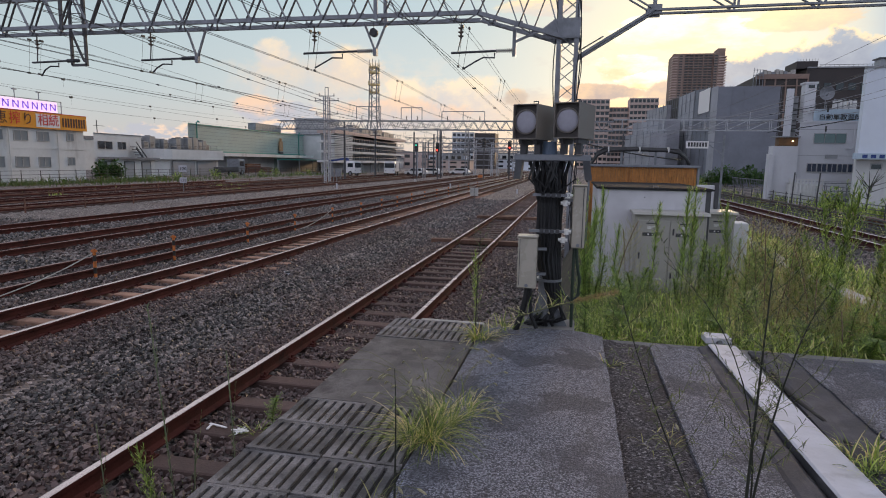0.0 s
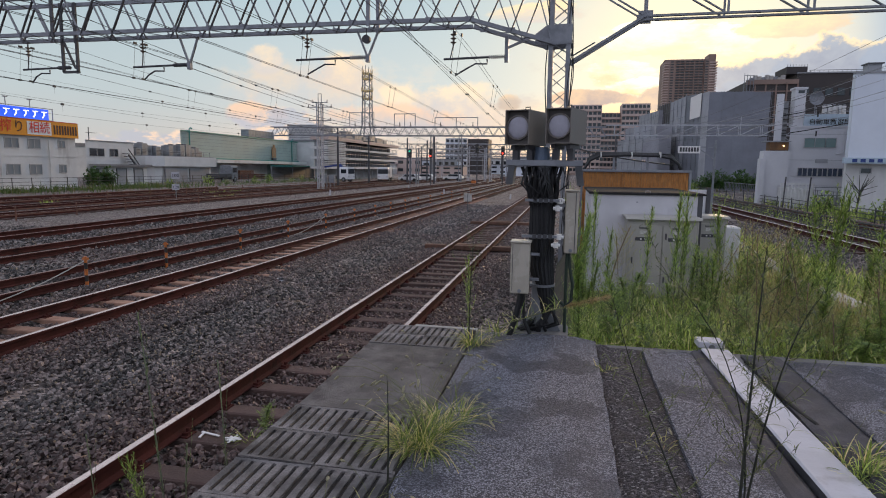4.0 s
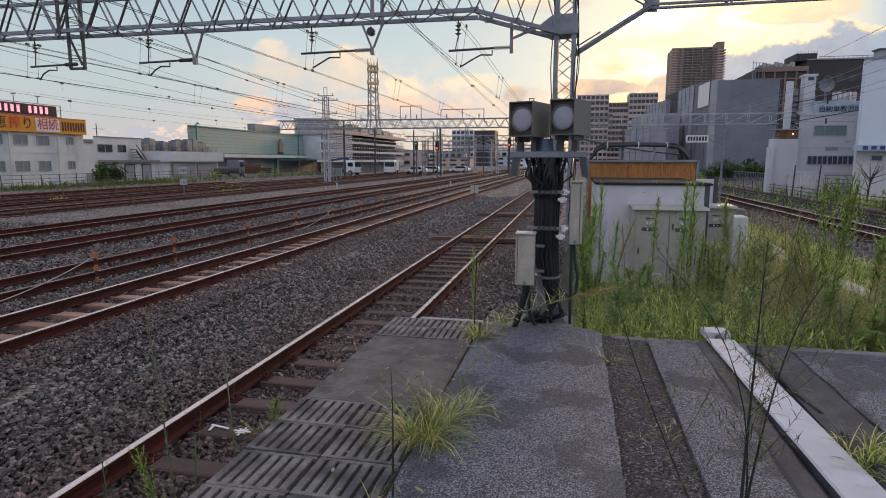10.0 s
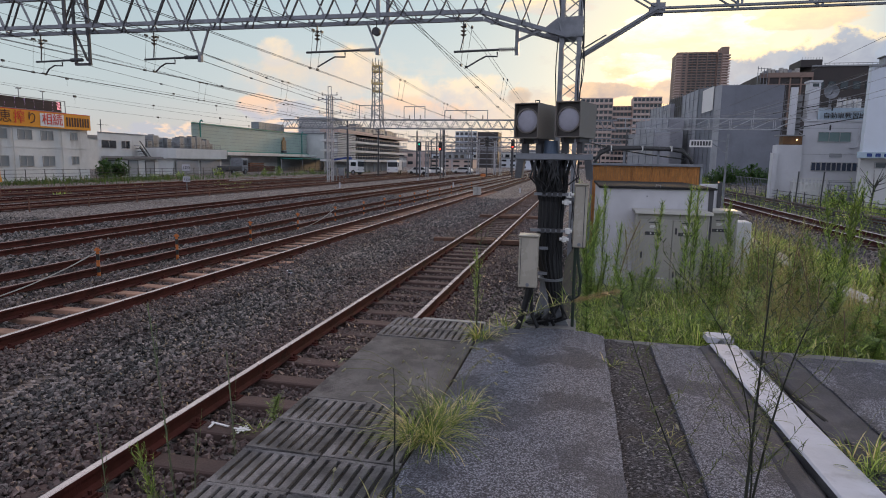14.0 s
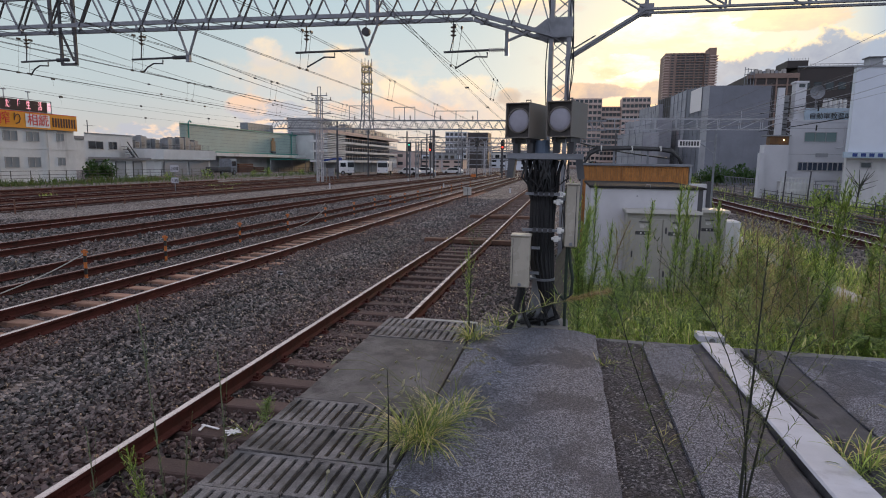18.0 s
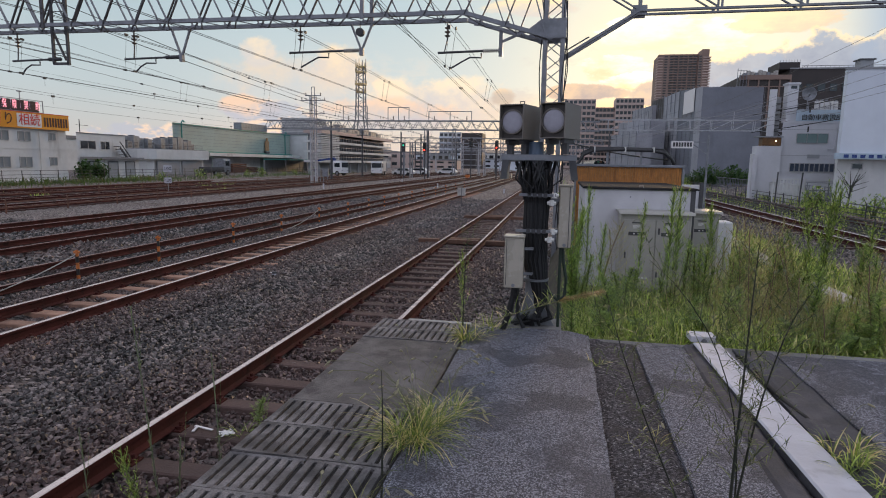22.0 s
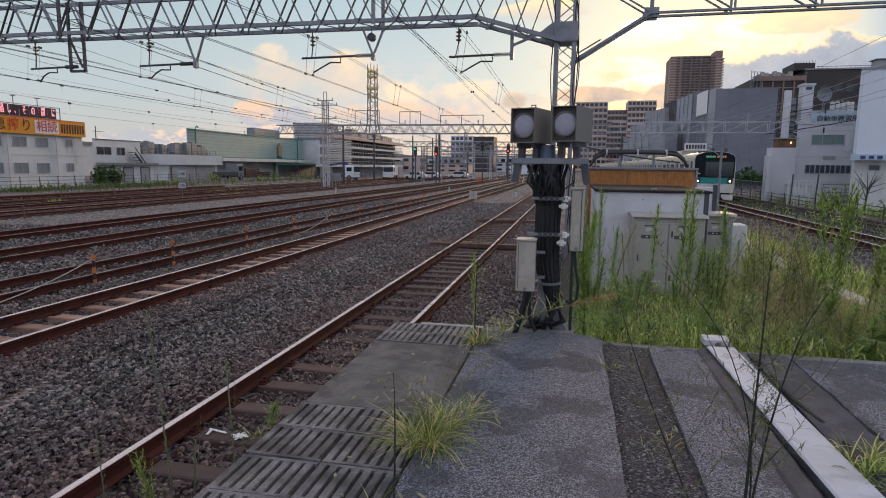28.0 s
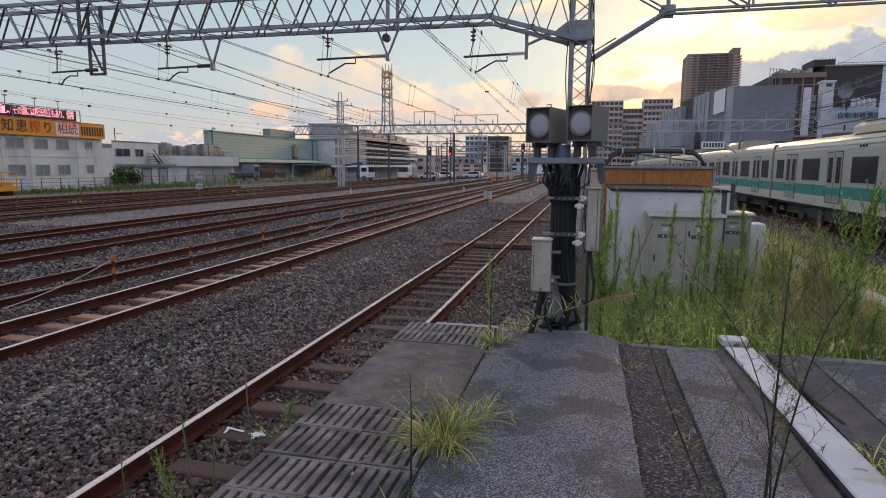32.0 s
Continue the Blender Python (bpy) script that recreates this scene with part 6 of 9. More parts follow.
make_tuft((-2.62, 4.55, -0.2), 40, 0.22, 0.01, 12, "small green tuft between the rails", 0, GRASS_LEAF)
make_tuft((-1.35, 2.25, 0.55), 50, 0.3, 0.012, 13, "green weeds growing at the platform foot", 0, BRIGHT_LEAF)

plume = thing("dry_reed", "dry brown reed plume leaning across the post", "reed", (-0.42, 3.82, 1.1))


def reed(u):
    return Vector((0.70 * u, 0, 0.08 + 0.30 * u - 0.06 * u * u))


bm = bmesh.new()
pipe(bm, [reed(i / 10) for i in range(11)], 0.0028, 5)
part("stalk", bm, STEM, plume)
b = Blades()
rr = random.Random(3)
for i in range(420):
    u = 0.62 + 0.40 * rr.random()
    q = reed(u)
    b.add((q.x, rr.uniform(-0.012, 0.012), q.z + rr.uniform(-0.008, 0.012)), rr.uniform(-1.0, 1.0), rr.uniform(-0.4, 0.8), rr.uniform(0.02, 0.05), 0.005, 0.6, 2)
ob = new("plume", b.mesh("plume", leaf_material("dry_plume", (0.46, 0.31, 0.15), (0.24, 0.16, 0.07))))
ob.parent = plume
b = Blades()
for i in range(40):
    q = reed(0.1 + 0.5 * rr.random())
    b.add(q, rr.uniform(0, 6.28), rr.uniform(0.0, 1.2), rr.uniform(0.08, 0.18), 0.006, 0.8, 3)
ob = new("leaves", b.mesh("leaves", TUFT_LEAF))
ob.parent = plume


# ---- writing ----
LETTERS = {}


def text_mesh(body, size, depth, mat):
    """Letters as a mesh in the xz plane, facing -y, centred."""
    if (body, size, mat.name) in LETTERS:
        return LETTERS[body, size, mat.name]
    cu = bpy.data.curves.new("letters", "FONT")
    cu.body, cu.size, cu.extrude = body, size, depth
    cu.align_x, cu.align_y, cu.resolution_u = "CENTER", "CENTER", 2
    tmp = bpy.data.objects.new("letters", cu)
    me = bpy.data.meshes.new_from_object(tmp)
    bpy.data.objects.remove(tmp)
    me.transform(Matrix.Rotation(radians(90), 4, "X"))
    me.materials.clear()
    me.materials.append(mat)
    LETTERS[body, size, mat.name] = me
    return me


def lettering(body, size, mat, parent, m, name="lettering", label=""):
    ob = new(name, text_mesh(body, size, 0.01, mat))
    ob.parent = parent
    ob.matrix_basis = m
    if label:
        tagged(ob, label)
    return ob


# ---- loose rails and markers in the yard ----
ORANGE = material("faded_orange_paint", (0.55, 0.16, 0.035), 0.6, vary=0.15, scale=20, tint=(0.25, 0.08, 0.03))
BLACK_PAINT = material("black_paint", (0.025, 0.022, 0.02), 0.6, vary=0.2, scale=20)
PLANK = material("orange_brown_plank", (0.15, 0.078, 0.052), 0.85, vary=0.3, scale=4, fine=50, bump=0.4, tint=(0.1, 0.06, 0.04), per=0.3)
RUST_PALE = material("pale_rusty_steel", (0.16, 0.075, 0.05), 0.85, vary=0.3, scale=2)
for x in (-9.42, -10.55):
    r = thing("spare_rail", "long rusty spare rail lying between the tracks", "rail", (x, 0, -0.03), group="spare rails")
    make_rail(0.0, 2.0, 150.0, r, RAIL_DULL)
for i, y in enumerate((10.1, 12.55, 15.9, 19.0, 22.3, 25.6, 28.6, 31.3, 34.3, 37.5, 41, 45, 49, 54, 59)):
    p = thing("marker_post", "orange and black banded marker post beside the spare rails", "marker post", (-9.30, y, -0.24), group="banded marker posts")
    for k in range(5):
        bm = bmesh.new()
        tube(bm, (0, 0, 0.125 * k), (0, 0, 0.125 * k + 0.123), 0.032, 8)
        part("band", bm, ORANGE if k % 2 == 0 else BLACK_PAINT, p)
    bm = bmesh.new()
    box(bm, -0.06, 0.06, -0.02, 0.02, 0.56, 0.60)
    part("cap", bm, ORANGE, p)
rp = thing("slack_rope", "pale slack rope between marker posts", "rope", (-9.32, 10.1, 0))
bm = bmesh.new()
pipe(bm, [(0, -u * 3.2, 0.3 - 0.5 * u * (2 - u)) for u in [i / 10 for i in range(11)]], 0.012, 5)
part("strand", bm, CONC_PALE, rp)
rp = thing("slack_rope", "pale slack rope between marker posts", "rope", (-9.32, 22.3, 0))
bm = bmesh.new()
pipe(bm, [(0, -u * 3.2, 0.3 - 0.48 * u * (2 - u)) for u in [i / 10 for i in range(11)]], 0.012, 5)
part("strand", bm, CONC_PALE, rp)

for x, y, h in ((-5.74, 11.35, 0.12), (-4.56, 50.4, 0.35), (-20.3, 49.7, 0.45), (-18.6, 70, 0.4), (-11.8, 58, 0.4), (-5.0, 78, 0.4)):
    p = thing("marker_peg", "small white marker peg in the ballast", "marker peg", (x, y, -0.24), group="white pegs")
    bm = bmesh.new()
    tube(bm, (0, 0, 0), (0, 0, h), 0.045 if h < 0.2 else 0.07, 8)
    part("peg", bm, WHITE_PAINT, p)
    bm = bmesh.new()
    tube(bm, (0, 0, h), (0, 0, h + 0.03), 0.05 if h < 0.2 else 0.075, 8)
    part("cap", bm, DARK_STEEL if h < 0.2 else WHITE_PAINT, p)

s = thing("square_sign", "grey square sign on a thin post between the tracks", "track sign", (-5.45, 33.6, -0.24))
bm = bmesh.new()
tube(bm, (0, 0, 0), (0, 0, 1.05), 0.025, 6)
part("post", bm, DARK_STEEL, s)
bm = bmesh.new()
box(bm, -0.23, 0.23, -0.02, 0.0, 0.62, 1.08)
part("plate", bm, CONC_PALE, s, bevel=0.01)
bm = bmesh.new()
box(bm, -0.012, 0.012, -0.025, -0.018, 0.72, 0.98)
part("stroke", bm, DARK_STEEL, s)

lt = thing("paper_scrap", "small crumpled white paper scrap on the ballast", "litter", (-5.89, 11.57, -0.17))
bm = bmesh.new()
bmesh.ops.create_icosphere(bm, subdivisions=2, radius=0.05)
rng_s = random.Random(4)
for v in bm.verts:
    v.co *= rng_s.uniform(0.7, 1.2)
    v.co.z *= 0.7
part("crumple", bm, WHITE_WALL, lt)

# planks laid across the track
for y, xs in ((17.3, (-3.75, -3.0, -2.72, -2.44, -1.75)), (17.65, (-3.0, -2.72, -2.44)), (25.6, (-3.7, -3.0, -2.7, -2.4, -1.7)), (26.1, (-3.0, -2.7, -2.4))):
    for x in xs:
        p = thing("crossing_plank", "orange-brown wooden plank laid beside the rail", "plank", (x, y, -0.07), group="crossing planks")
        bm = bmesh.new()
        box(bm, -0.17 if abs(x + 2.72) < 0.6 else -0.3, 0.17 if abs(x + 2.72) < 0.6 else 0.3, -0.12, 0.12, -0.08, 0.05)
        part("board", bm, PLANK, p, bevel=0.012)
SIGN_WHITE = material("white_sign_panel", (0.8, 0.77, 0.76), 0.6, vary=0.03)
mk = thing("painted_mark", "white painted strokes on a sleeper beside the platform", "paint mark", (-2.86, 4.50, -0.153))
for i, (a, ln, dx, dy) in enumerate(((90, 0.16, 0.10, 0), (45, 0.12, 0.10, 0), (135, 0.12, 0.10, 0), (0, 0.16, 0.10, 0), (-12, 0.20, -0.14, 0.04), (100, 0.10, -0.2, 0))):
    bm = bmesh.new()
    box(bm, -ln / 2, ln / 2, -0.011, 0.011, 0, 0.003 + 0.001 * i, Matrix.Translation((dx, dy, 0)) @ Matrix.Rotation(radians(a), 4, "Z"))
    part("stroke", bm, SIGN_WHITE, mk)


# ---- low fences, far tracks and weeds at the yard's far side ----
make_track("track", "rusty siding rails at the far side of the yard", -25.4, -4, 150, (8, 8), RAIL_DULL, z=-0.12)
make_track("track", "rusty siding rails at the far side of the yard", -29.6, -4, 150, (8, 8), RAIL_DULL, z=-0.12)
make_track("track", "rusty siding rails at the far side of the yard", -34.0, -4, 150, (8, 8), RAIL_DULL, z=-0.12)
make_track("track", "rusty rails beyond the side track", 13.9, -10, 200, (8, 8), RAIL_DULL, z=-0.12)


def low_fence(label, x, ys, h, rails, mat, r=0.025):
    f = thing("low_fence", label, "fence", (x, 0, -0.34), group="low pipe fences")
    for y in ys:
        bm = bmesh.new()
        tube(bm, (0, y, 0), (0, y, h + 0.08), r * 1.4, 6)
        part("post", bm, mat, f)
    for z in rails:
        bm = bmesh.new()
        tube(bm, (0, ys[0] - 4, z), (0, ys[-1] + 2, z), r, 5)
        part("rail", bm, mat, f)
    return f


low_fence("low rusty pipe fence along the sidings", -23.9, [12 + 3.4 * i for i in range(22)], 0.55, (0.25, 0.5), RUST_PALE)
low_fence("low rusty pipe fence along the sidings", -31.5, [14 + 4.5 * i for i in range(16)], 0.6, (0.3, 0.58), RUST_PALE)
low_fence("low grey pipe fence beside the side track", 12.1, [8 + 3.0 * i for i in range(24)], 0.6, (0.12, 0.26, 0.4, 0.56), DARK_STEEL, 0.02)
low_fence("low grey pipe fence beside the side track", 15.8, [8 + 3.0 * i for i in range(24)], 0.75, (0.2, 0.45, 0.7), DARK_STEEL, 0.025)
for k in range(5):
    c = thing("cable_run", "black cable run on low stakes beside the side track", "cable", (11.35 + 0.28 * k, 0, -0.34), group="cable runs")
    bm = bmesh.new()
    pipe(bm, [(0.02 * math.sin(1.3 * i + k), 6 + 2.0 * i, 0.22 + 0.05 * k + 0.05 * (i % 2)) for i in range(34)], 0.022, 5)
    part("strand", bm, CABLE, c)
    for i in range(0, 34, 4):
        bm = bmesh.new()
        tube(bm, (0, 6 + 2.0 * i, 0), (0, 6 + 2.0 * i, 0.3 + 0.05 * k), 0.02, 5)
        part("stake", bm, DARK_STEEL, c)
tr = thing("cable_trough", "pale concrete cable trough running along the bank", "cable trough", (0, 0, 0))
for k in range(26):
    a, b = Vector((3.2 + 0.10 * k, 6.5 + 0.75 * k, 0)), Vector((3.2 + 0.10 * (k + 0.97), 6.5 + 0.75 * (k + 0.97), 0))
    a.z, b.z = bank_height(a.x, a.y) + 0.12, bank_height(b.x, b.y) + 0.12
    bm = bmesh.new()
    bar(bm, a, b, 0.26, 0.10)
    part("lid", bm, CONC_PALE, tr)
pile = thing("rail_pile", "stack of dark rust-red rails along the yard edge", "rail pile", (-36.5, 0, -0.34))
for k in range(4):
    bm = bmesh.new()
    box(bm, -0.12 + 0.16 * (k % 2), 0.02 + 0.16 * (k % 2), 22, 58, 0.15 * (k // 2), 0.14 + 0.15 * (k // 2))
    part("rail", bm, RAIL_SIDE, pile)


# darker weed leaf, with shade at the yard edge put into the colour
EDGE_LEAF = leaf_material("shaded_weed_leaf", (0.10, 0.15, 0.035), (0.04, 0.07, 0.02), (0.15, 0.13, 0.06))


def flat(x, y):
    return -0.34


field("yard_edge_weeds", "green weeds along the far edge of the yard", EDGE_LEAF, ((-47.2, -44.5, 34, 62, 1500), (-46.5, -41, 40, 62, 500), (-47, -42, 60, 120, 1300)), 21, 0.35, 1.05, 0.06, flat)
field("siding_weeds", "patches of bright grass on the sidings", GRASS_LEAF, ((-32.6, -32.0, 32, 33, 60), (-28, -27, 44, 47, 70), (-33, -32, 50, 56, 90), (-37.5, -35.5, 20, 60, 350)), 22, 0.15, 0.4, 0.035, flat)
field("right_weeds", "green weeds beyond the side track", GRASS_LEAF, ((15.9, 18.5, 24, 60, 2200), (11.6, 13.0, 14, 50, 500), (10, 16, 62, 100, 2500)), 23, 0.3, 0.8, 0.06, flat)

fence = thing("boundary_fence", "grey wire boundary fence in front of the buildings", "fence", (-47.5, 0, -0.4))
for i in range(46):
    bm = bmesh.new()
    tube(bm, (0, 30 + 2.0 * i, 0), (0, 30 + 2.0 * i, 1.3), 0.035, 5)
    part("post", bm, WIRE, fence)
for z in (0.3, 0.6, 0.9, 1.25):
    bm = bmesh.new()
    tube(bm, (0, 28, z), (0, 122, z), 0.018, 4)
    part("rail", bm, WIRE, fence)
fence = thing("boundary_fence", "grey railing in front of the white buildings", "fence", (18.6, 0, -0.34))
for i in range(60):
    bm = bmesh.new()
    tube(bm, (0.06 * i * 0.6, 46 + 0.8 * i, 0), (0.06 * i * 0.6, 46 + 0.8 * i, 1.35), 0.03, 5)
    part("post", bm, GALV, fence)
for z in (0.25, 1.3):
    bm = bmesh.new()
    tube(bm, (0, 46, z), (0.036 * 59, 46 + 0.8 * 59, z), 0.03, 5)
    part("rail", bm, GALV, fence)

# speed boards
for z, body, w in ((1.47, "100", 0.27), (0.66, "120", 0.23)):
    s = thing("speed_board", "white square speed board with black figures", "speed board", pose(-27, 37.8, -0.3, 0, 0, 36), group="speed boards")
    bm = bmesh.new()
    tube(bm, (0, 0.03, 0), (0, 0.03, z + 0.45), 0.03, 6)
    part("post", bm, GALV, s)
    bm = bmesh.new()
    box(bm, -w, w, -0.02, 0.0, z + 0.3 - w * 0.85, z + 0.3 + w * 0.85)
    part("plate", bm, WHITE_PAINT, s, bevel=0.02)
    lettering(body, w * 1.2, BLACK_PAINT, s, pose(0, -0.035, z + 0.3), "figures", "black figures")


# ---- signals down the line ----
RED = glow_material("red_signal_light", (1.0, 0.05, 0.03), 3.0)
GREEN = glow_material("green_signal_light", (0.05, 0.8, 0.5), 0.7)


def make_far_signal(x, y, z, lit, post=True):
    s = thing("colour_light_signal", "black railway colour-light signal on a mast, " + ("unlit" if lit == "dark" else lit + " lit"), "railway signal", (x, y, -0.3), group="line signals")
    if post:
        bm = bmesh.new()
        tube(bm, (0, 0.15, 0), (0, 0.15, z + 1.2), 0.09, 8)
        part("mast", bm, DARK_STEEL, s)
    bm = bmesh.new()
    box(bm, -0.27, 0.27, -0.12, 0.08, z - 0.5 + 0.3, z + 1.1)
    part("head", bm, BLACK_PAINT, s, bevel=0.05)
    for k in range(3):
        bm = bmesh.new()
        tube(bm, (0, -0.3, z + 0.05 + 0.36 * k), (0, -0.12, z + 0.05 + 0.36 * k), 0.17, 12)
        part("hood", bm, BLACK_PAINT, s)
        bm = bmesh.new()
        on = (k == 0 and lit == "red") or (k == 2 and lit == "green")
        tube(bm, (0, -0.33, z + 0.05 + 0.36 * k), (0, -0.302, z + 0.05 + 0.36 * k), 0.13, 12)
        part("lens", bm, (RED if lit == "red" else GREEN) if on else GLASS, s, (lit + " lit lens") if on else "")
    return s


make_far_signal(-20.2, 89, 4.3, "red")
make_far_signal(-23.7, 90, 4.3, "green")
make_far_signal(-13.3, 90, 5.1, "dark")
make_far_signal(-9.45, 90, 4.8, "red")
for x, y in ((-26.8, 100), (-25.2, 108), (-21.2, 96), (-22.4, 130), (-16.0, 150), (-8.0, 140), (-31, 92), (-34, 140), (-29.5, 75), (5.2, 150), (7.4, 100)):
    p = thing("line_pole", "dark slender steel pole beside the line", "pole", (x, y, -0.3), group="line poles")
    bm = bmesh.new()
    tube(bm, (0, 0, 0), (0, 0, 7.6), 0.16, 8, 0.12)
    part("shaft", bm, DARK_STEEL, p)
    bm = bmesh.new()
    bar(bm, (-0.9, 0, 6.6), (0.9, 0, 6.6), 0.1, 0.1)
    part("crossarm", bm, DARK_STEEL, p)
for x, y, h in ((-28.9, 110, 6.6), (-24.1, 110, 6.8), (-14.7, 110, 6.4), (-13.7, 110, 6.4), (-18.2, 112, 6.8), (-26.0, 150, 7.5), (-22.0, 165, 7.5), (-15.5, 175, 7.5), (-31.0, 150, 7.5)):
    p = thing("line_mast", "pale slender lattice mast down the line", "mast", (x, y, -0.3), group="line masts")
    for sx in (-0.17, 0.17):
        bm = bmesh.new()
        bar(bm, (sx, 0, 0), (sx, 0, h), 0.1, 0.1)
        part("leg", bm, PALE_STEEL, p)
    for k in range(8):
        bm = bmesh.new()
        bar(bm, (-0.17, 0, h * k / 8), (0.17, 0, h * (k + 1) / 8), 0.05, 0.05)
        part("lacing", bm, PALE_STEEL, p)
    bm = bmesh.new()
    bar(bm, (-0.2, 0, h - 1.3), (2.2, 0, h - 1.0), 0.07, 0.07)
    part("arm", bm, PALE_STEEL, p)
for y, xa, xb, z in ((96, -24, -6, 4.6), (150, -34, -4, 5.2), (240, -60, -6, 6.6)):
    far_gantry(y, xa, xb, z, z + 0.75, "slender pale lattice gantry far down the line", 1.8, 0.11)
for x in (-24.0, -6.0):
    make_mast(x, 96, -0.35, 5.5, 0.4, 0.4, pitch=0.8)
for x in (-34.0, -4.0):
    make_mast(x, 150, -0.35, 6.2, 0.5, 0.5, pitch=1.0)
for x in (-60.0, -33.0, -6.0):
    make_mast(x, 240, -0.35, 7.6, 0.6, 0.6, pitch=1.4)
for x in (-27.6, -26.7):
    c = thing("trackside_case", "grey relay case on two legs beside the mast", "relay case", (x, 66, -0.3), group="trackside cases")
    block("case", GALV, -0.35, 0.35, -0.2, 0.2, 0.7, 1.6, c, bevel=0.02)
    for dx in (-0.25, 0.25):
        bm = bmesh.new()
        tube(bm, (dx, 0, 0), (dx, 0, 0.7), 0.05, 6)
        part("leg", bm, GALV, c)
# a crossover with rusty rails farther on
for a, b in (((-7.9, 85), (-12.9, 150)), ((-6.8, 85), (-11.8, 150)), ((-14.0, 100), (-18.0, 160)), ((-12.9, 100), (-16.9, 160))):
    r = thing("crossover_rail", "bright crossover rail joining two tracks", "rail", (0, 0, 0), group="crossover rails")
    bm = bmesh.new()
    bar(bm, (a[0], a[1], -0.06), (b[0], b[1], -0.06), 0.12, 0.12)
    part("head", bm, RAIL_SIDE, r)
    bm = bmesh.new()
    bar(bm, (a[0], a[1], 0.002), (b[0], b[1], 0.002), 0.06, 0.02)
    part("running_surface", bm, RAIL_TOP, r)
om = thing("point_machine", "orange point machine beside the rails", "point machine", (-15.4, 101, -0.3))
block("casing", ORANGE, -0.4, 0.4, -0.5, 0.5, 0, 0.55, om, bevel=0.05)
block("cover", RUST_PALE, -0.3, 0.3, -0.4, 0.4, 0.55, 0.7, om, bevel=0.03)


# ---- maintenance vehicle and road vehicles ----
YELLOW = material("worn_orange_yellow_paint", (0.62, 0.27, 0.025), 0.5, vary=0.12, scale=1.5, tint=(0.3, 0.12, 0.03))
mv = thing("maintenance_trolley", "orange-yellow rail maintenance trolley with handrails", "maintenance vehicle", (-40.0, 28.0, -0.34))
block("deck", YELLOW, -1.1, 1.1, 0, 6.2, 0.62, 0.95, mv, bevel=0.03)
block("engine_box", YELLOW, -0.9, 0.9, 3.4, 6.0, 0.95, 1.25, mv, bevel=0.04)
block("tool_box", YELLOW, -0.9, 0.9, 0.4, 2.8, 0.95, 1.9, mv, bevel=0.04)
block("chassis", RAIL_SIDE, -0.8, 0.8, 0.2, 6.0, 0.3, 0.62, mv)
for x in (-1.05, 1.05):
    for y in (2.9, 3.9, 5.0, 6.1):
        bm = bmesh.new()
        tube(bm, (x, y, 0.95), (x, y, 1.95), 0.035, 6)
        part("stanchion", bm, YELLOW, mv)
    for z in (1.45, 1.95):
        bm = bmesh.new()
        tube(bm, (x, 2.9, z), (x, 6.1, z), 0.035, 6)
        part("handrail", bm, YELLOW, mv)
for z in (1.45, 1.95):
    bm = bmesh.new()
    tube(bm, (-1.05, 6.1, z), (1.05, 6.1, z), 0.035, 6)
    part("handrail", bm, YELLOW, mv)
for x in (-0.57, 0.57):
    for y in (1.4, 4.8):
        bm = bmesh.new()
        tube(bm, (x - 0.06, y, 0.33), (x + 0.06, y, 0.33), 0.33, 16)
        part("wheel", bm, DARK_STEEL, mv)

CAR_WHITE = material("white_vehicle_paint", (0.7, 0.7, 0.7), 0.35, vary=0.05, scale=1)
CAR_BLUE = material("blue_vehicle_paint", (0.03, 0.06, 0.22), 0.3, vary=0.08, scale=1)


def make_truck(x, y, turn, cab_mat, bed_mat, label, bed_h, length=6.0, crane=False):
    t = thing("truck", label, "truck", pose(x, y, -0.34, 0, 0, turn), group="parked trucks")
    bm = bmesh.new()
    extrude_outline(bm, [(-1.0, 0.5), (1.0, 0.5), (1.0, 2.3), (0.85, 2.6), (-0.85, 2.6), (-1.0, 2.3)], 0, 1.8)
    cab = part("cab", bm, cab_mat, t)
    block("windscreen", GLASS, -0.9, 0.9, -0.03, 0.0, 1.45, 2.3, cab)
    for s in (-1.02, 1.0):
        block("side_window", GLASS, s, s + 0.02, 0.35, 1.45, 1.5, 2.2, cab)
    block("bed", bed_mat, -1.05, 1.05, 1.95, length, 0.75, 0.75 + bed_h, t, bevel=0.03)
    block("chassis", DARK_STEEL, -0.45, 0.45, 0.3, length, 0.5, 0.75, t)
    for yy in (0.9, length - 1.2):
        for s in (-0.95, 0.95):
            bm = bmesh.new()
            tube(bm, (s - 0.12, yy, 0.42), (s + 0.12, yy, 0.42), 0.42, 16)
            w = part("wheel", bm, CABLE, t)
            bm = bmesh.new()
            tube(bm, (s - 0.13, yy, 0.42), (s + 0.13, yy, 0.42), 0.22, 12)
            part("rim", bm, GALV, w)
    for s in (-0.75, 0.75):
        block("headlight", LENS, s - 0.15, s + 0.15, -0.03, 0.0, 0.85, 1.0, t)
    if crane:
        bm = bmesh.new()
        bar(bm, (0, 2.2, 1.6), (0, 2.2, 3.0), 0.4, 0.4)
        bar(bm, (0, 2.2, 3.0), (0, length - 0.3, 2.5), 0.3, 0.3)
        part("crane_arm", bm, CAR_BLUE, t)
    return t


make_truck(-36.9, 100, 75, CAR_WHITE, DARK_STEEL, "white crane truck with blue arm parked beyond the yard", 0.3, 6.5, True)
make_truck(-33.0, 106, 10, CAR_WHITE, CAR_WHITE, "white box truck parked beyond the yard", 1.9)
make_truck(-52.6, 88, 180, GALV, DARK_STEEL, "grey flatbed truck parked at the loading bays", 0.55, 5.5)


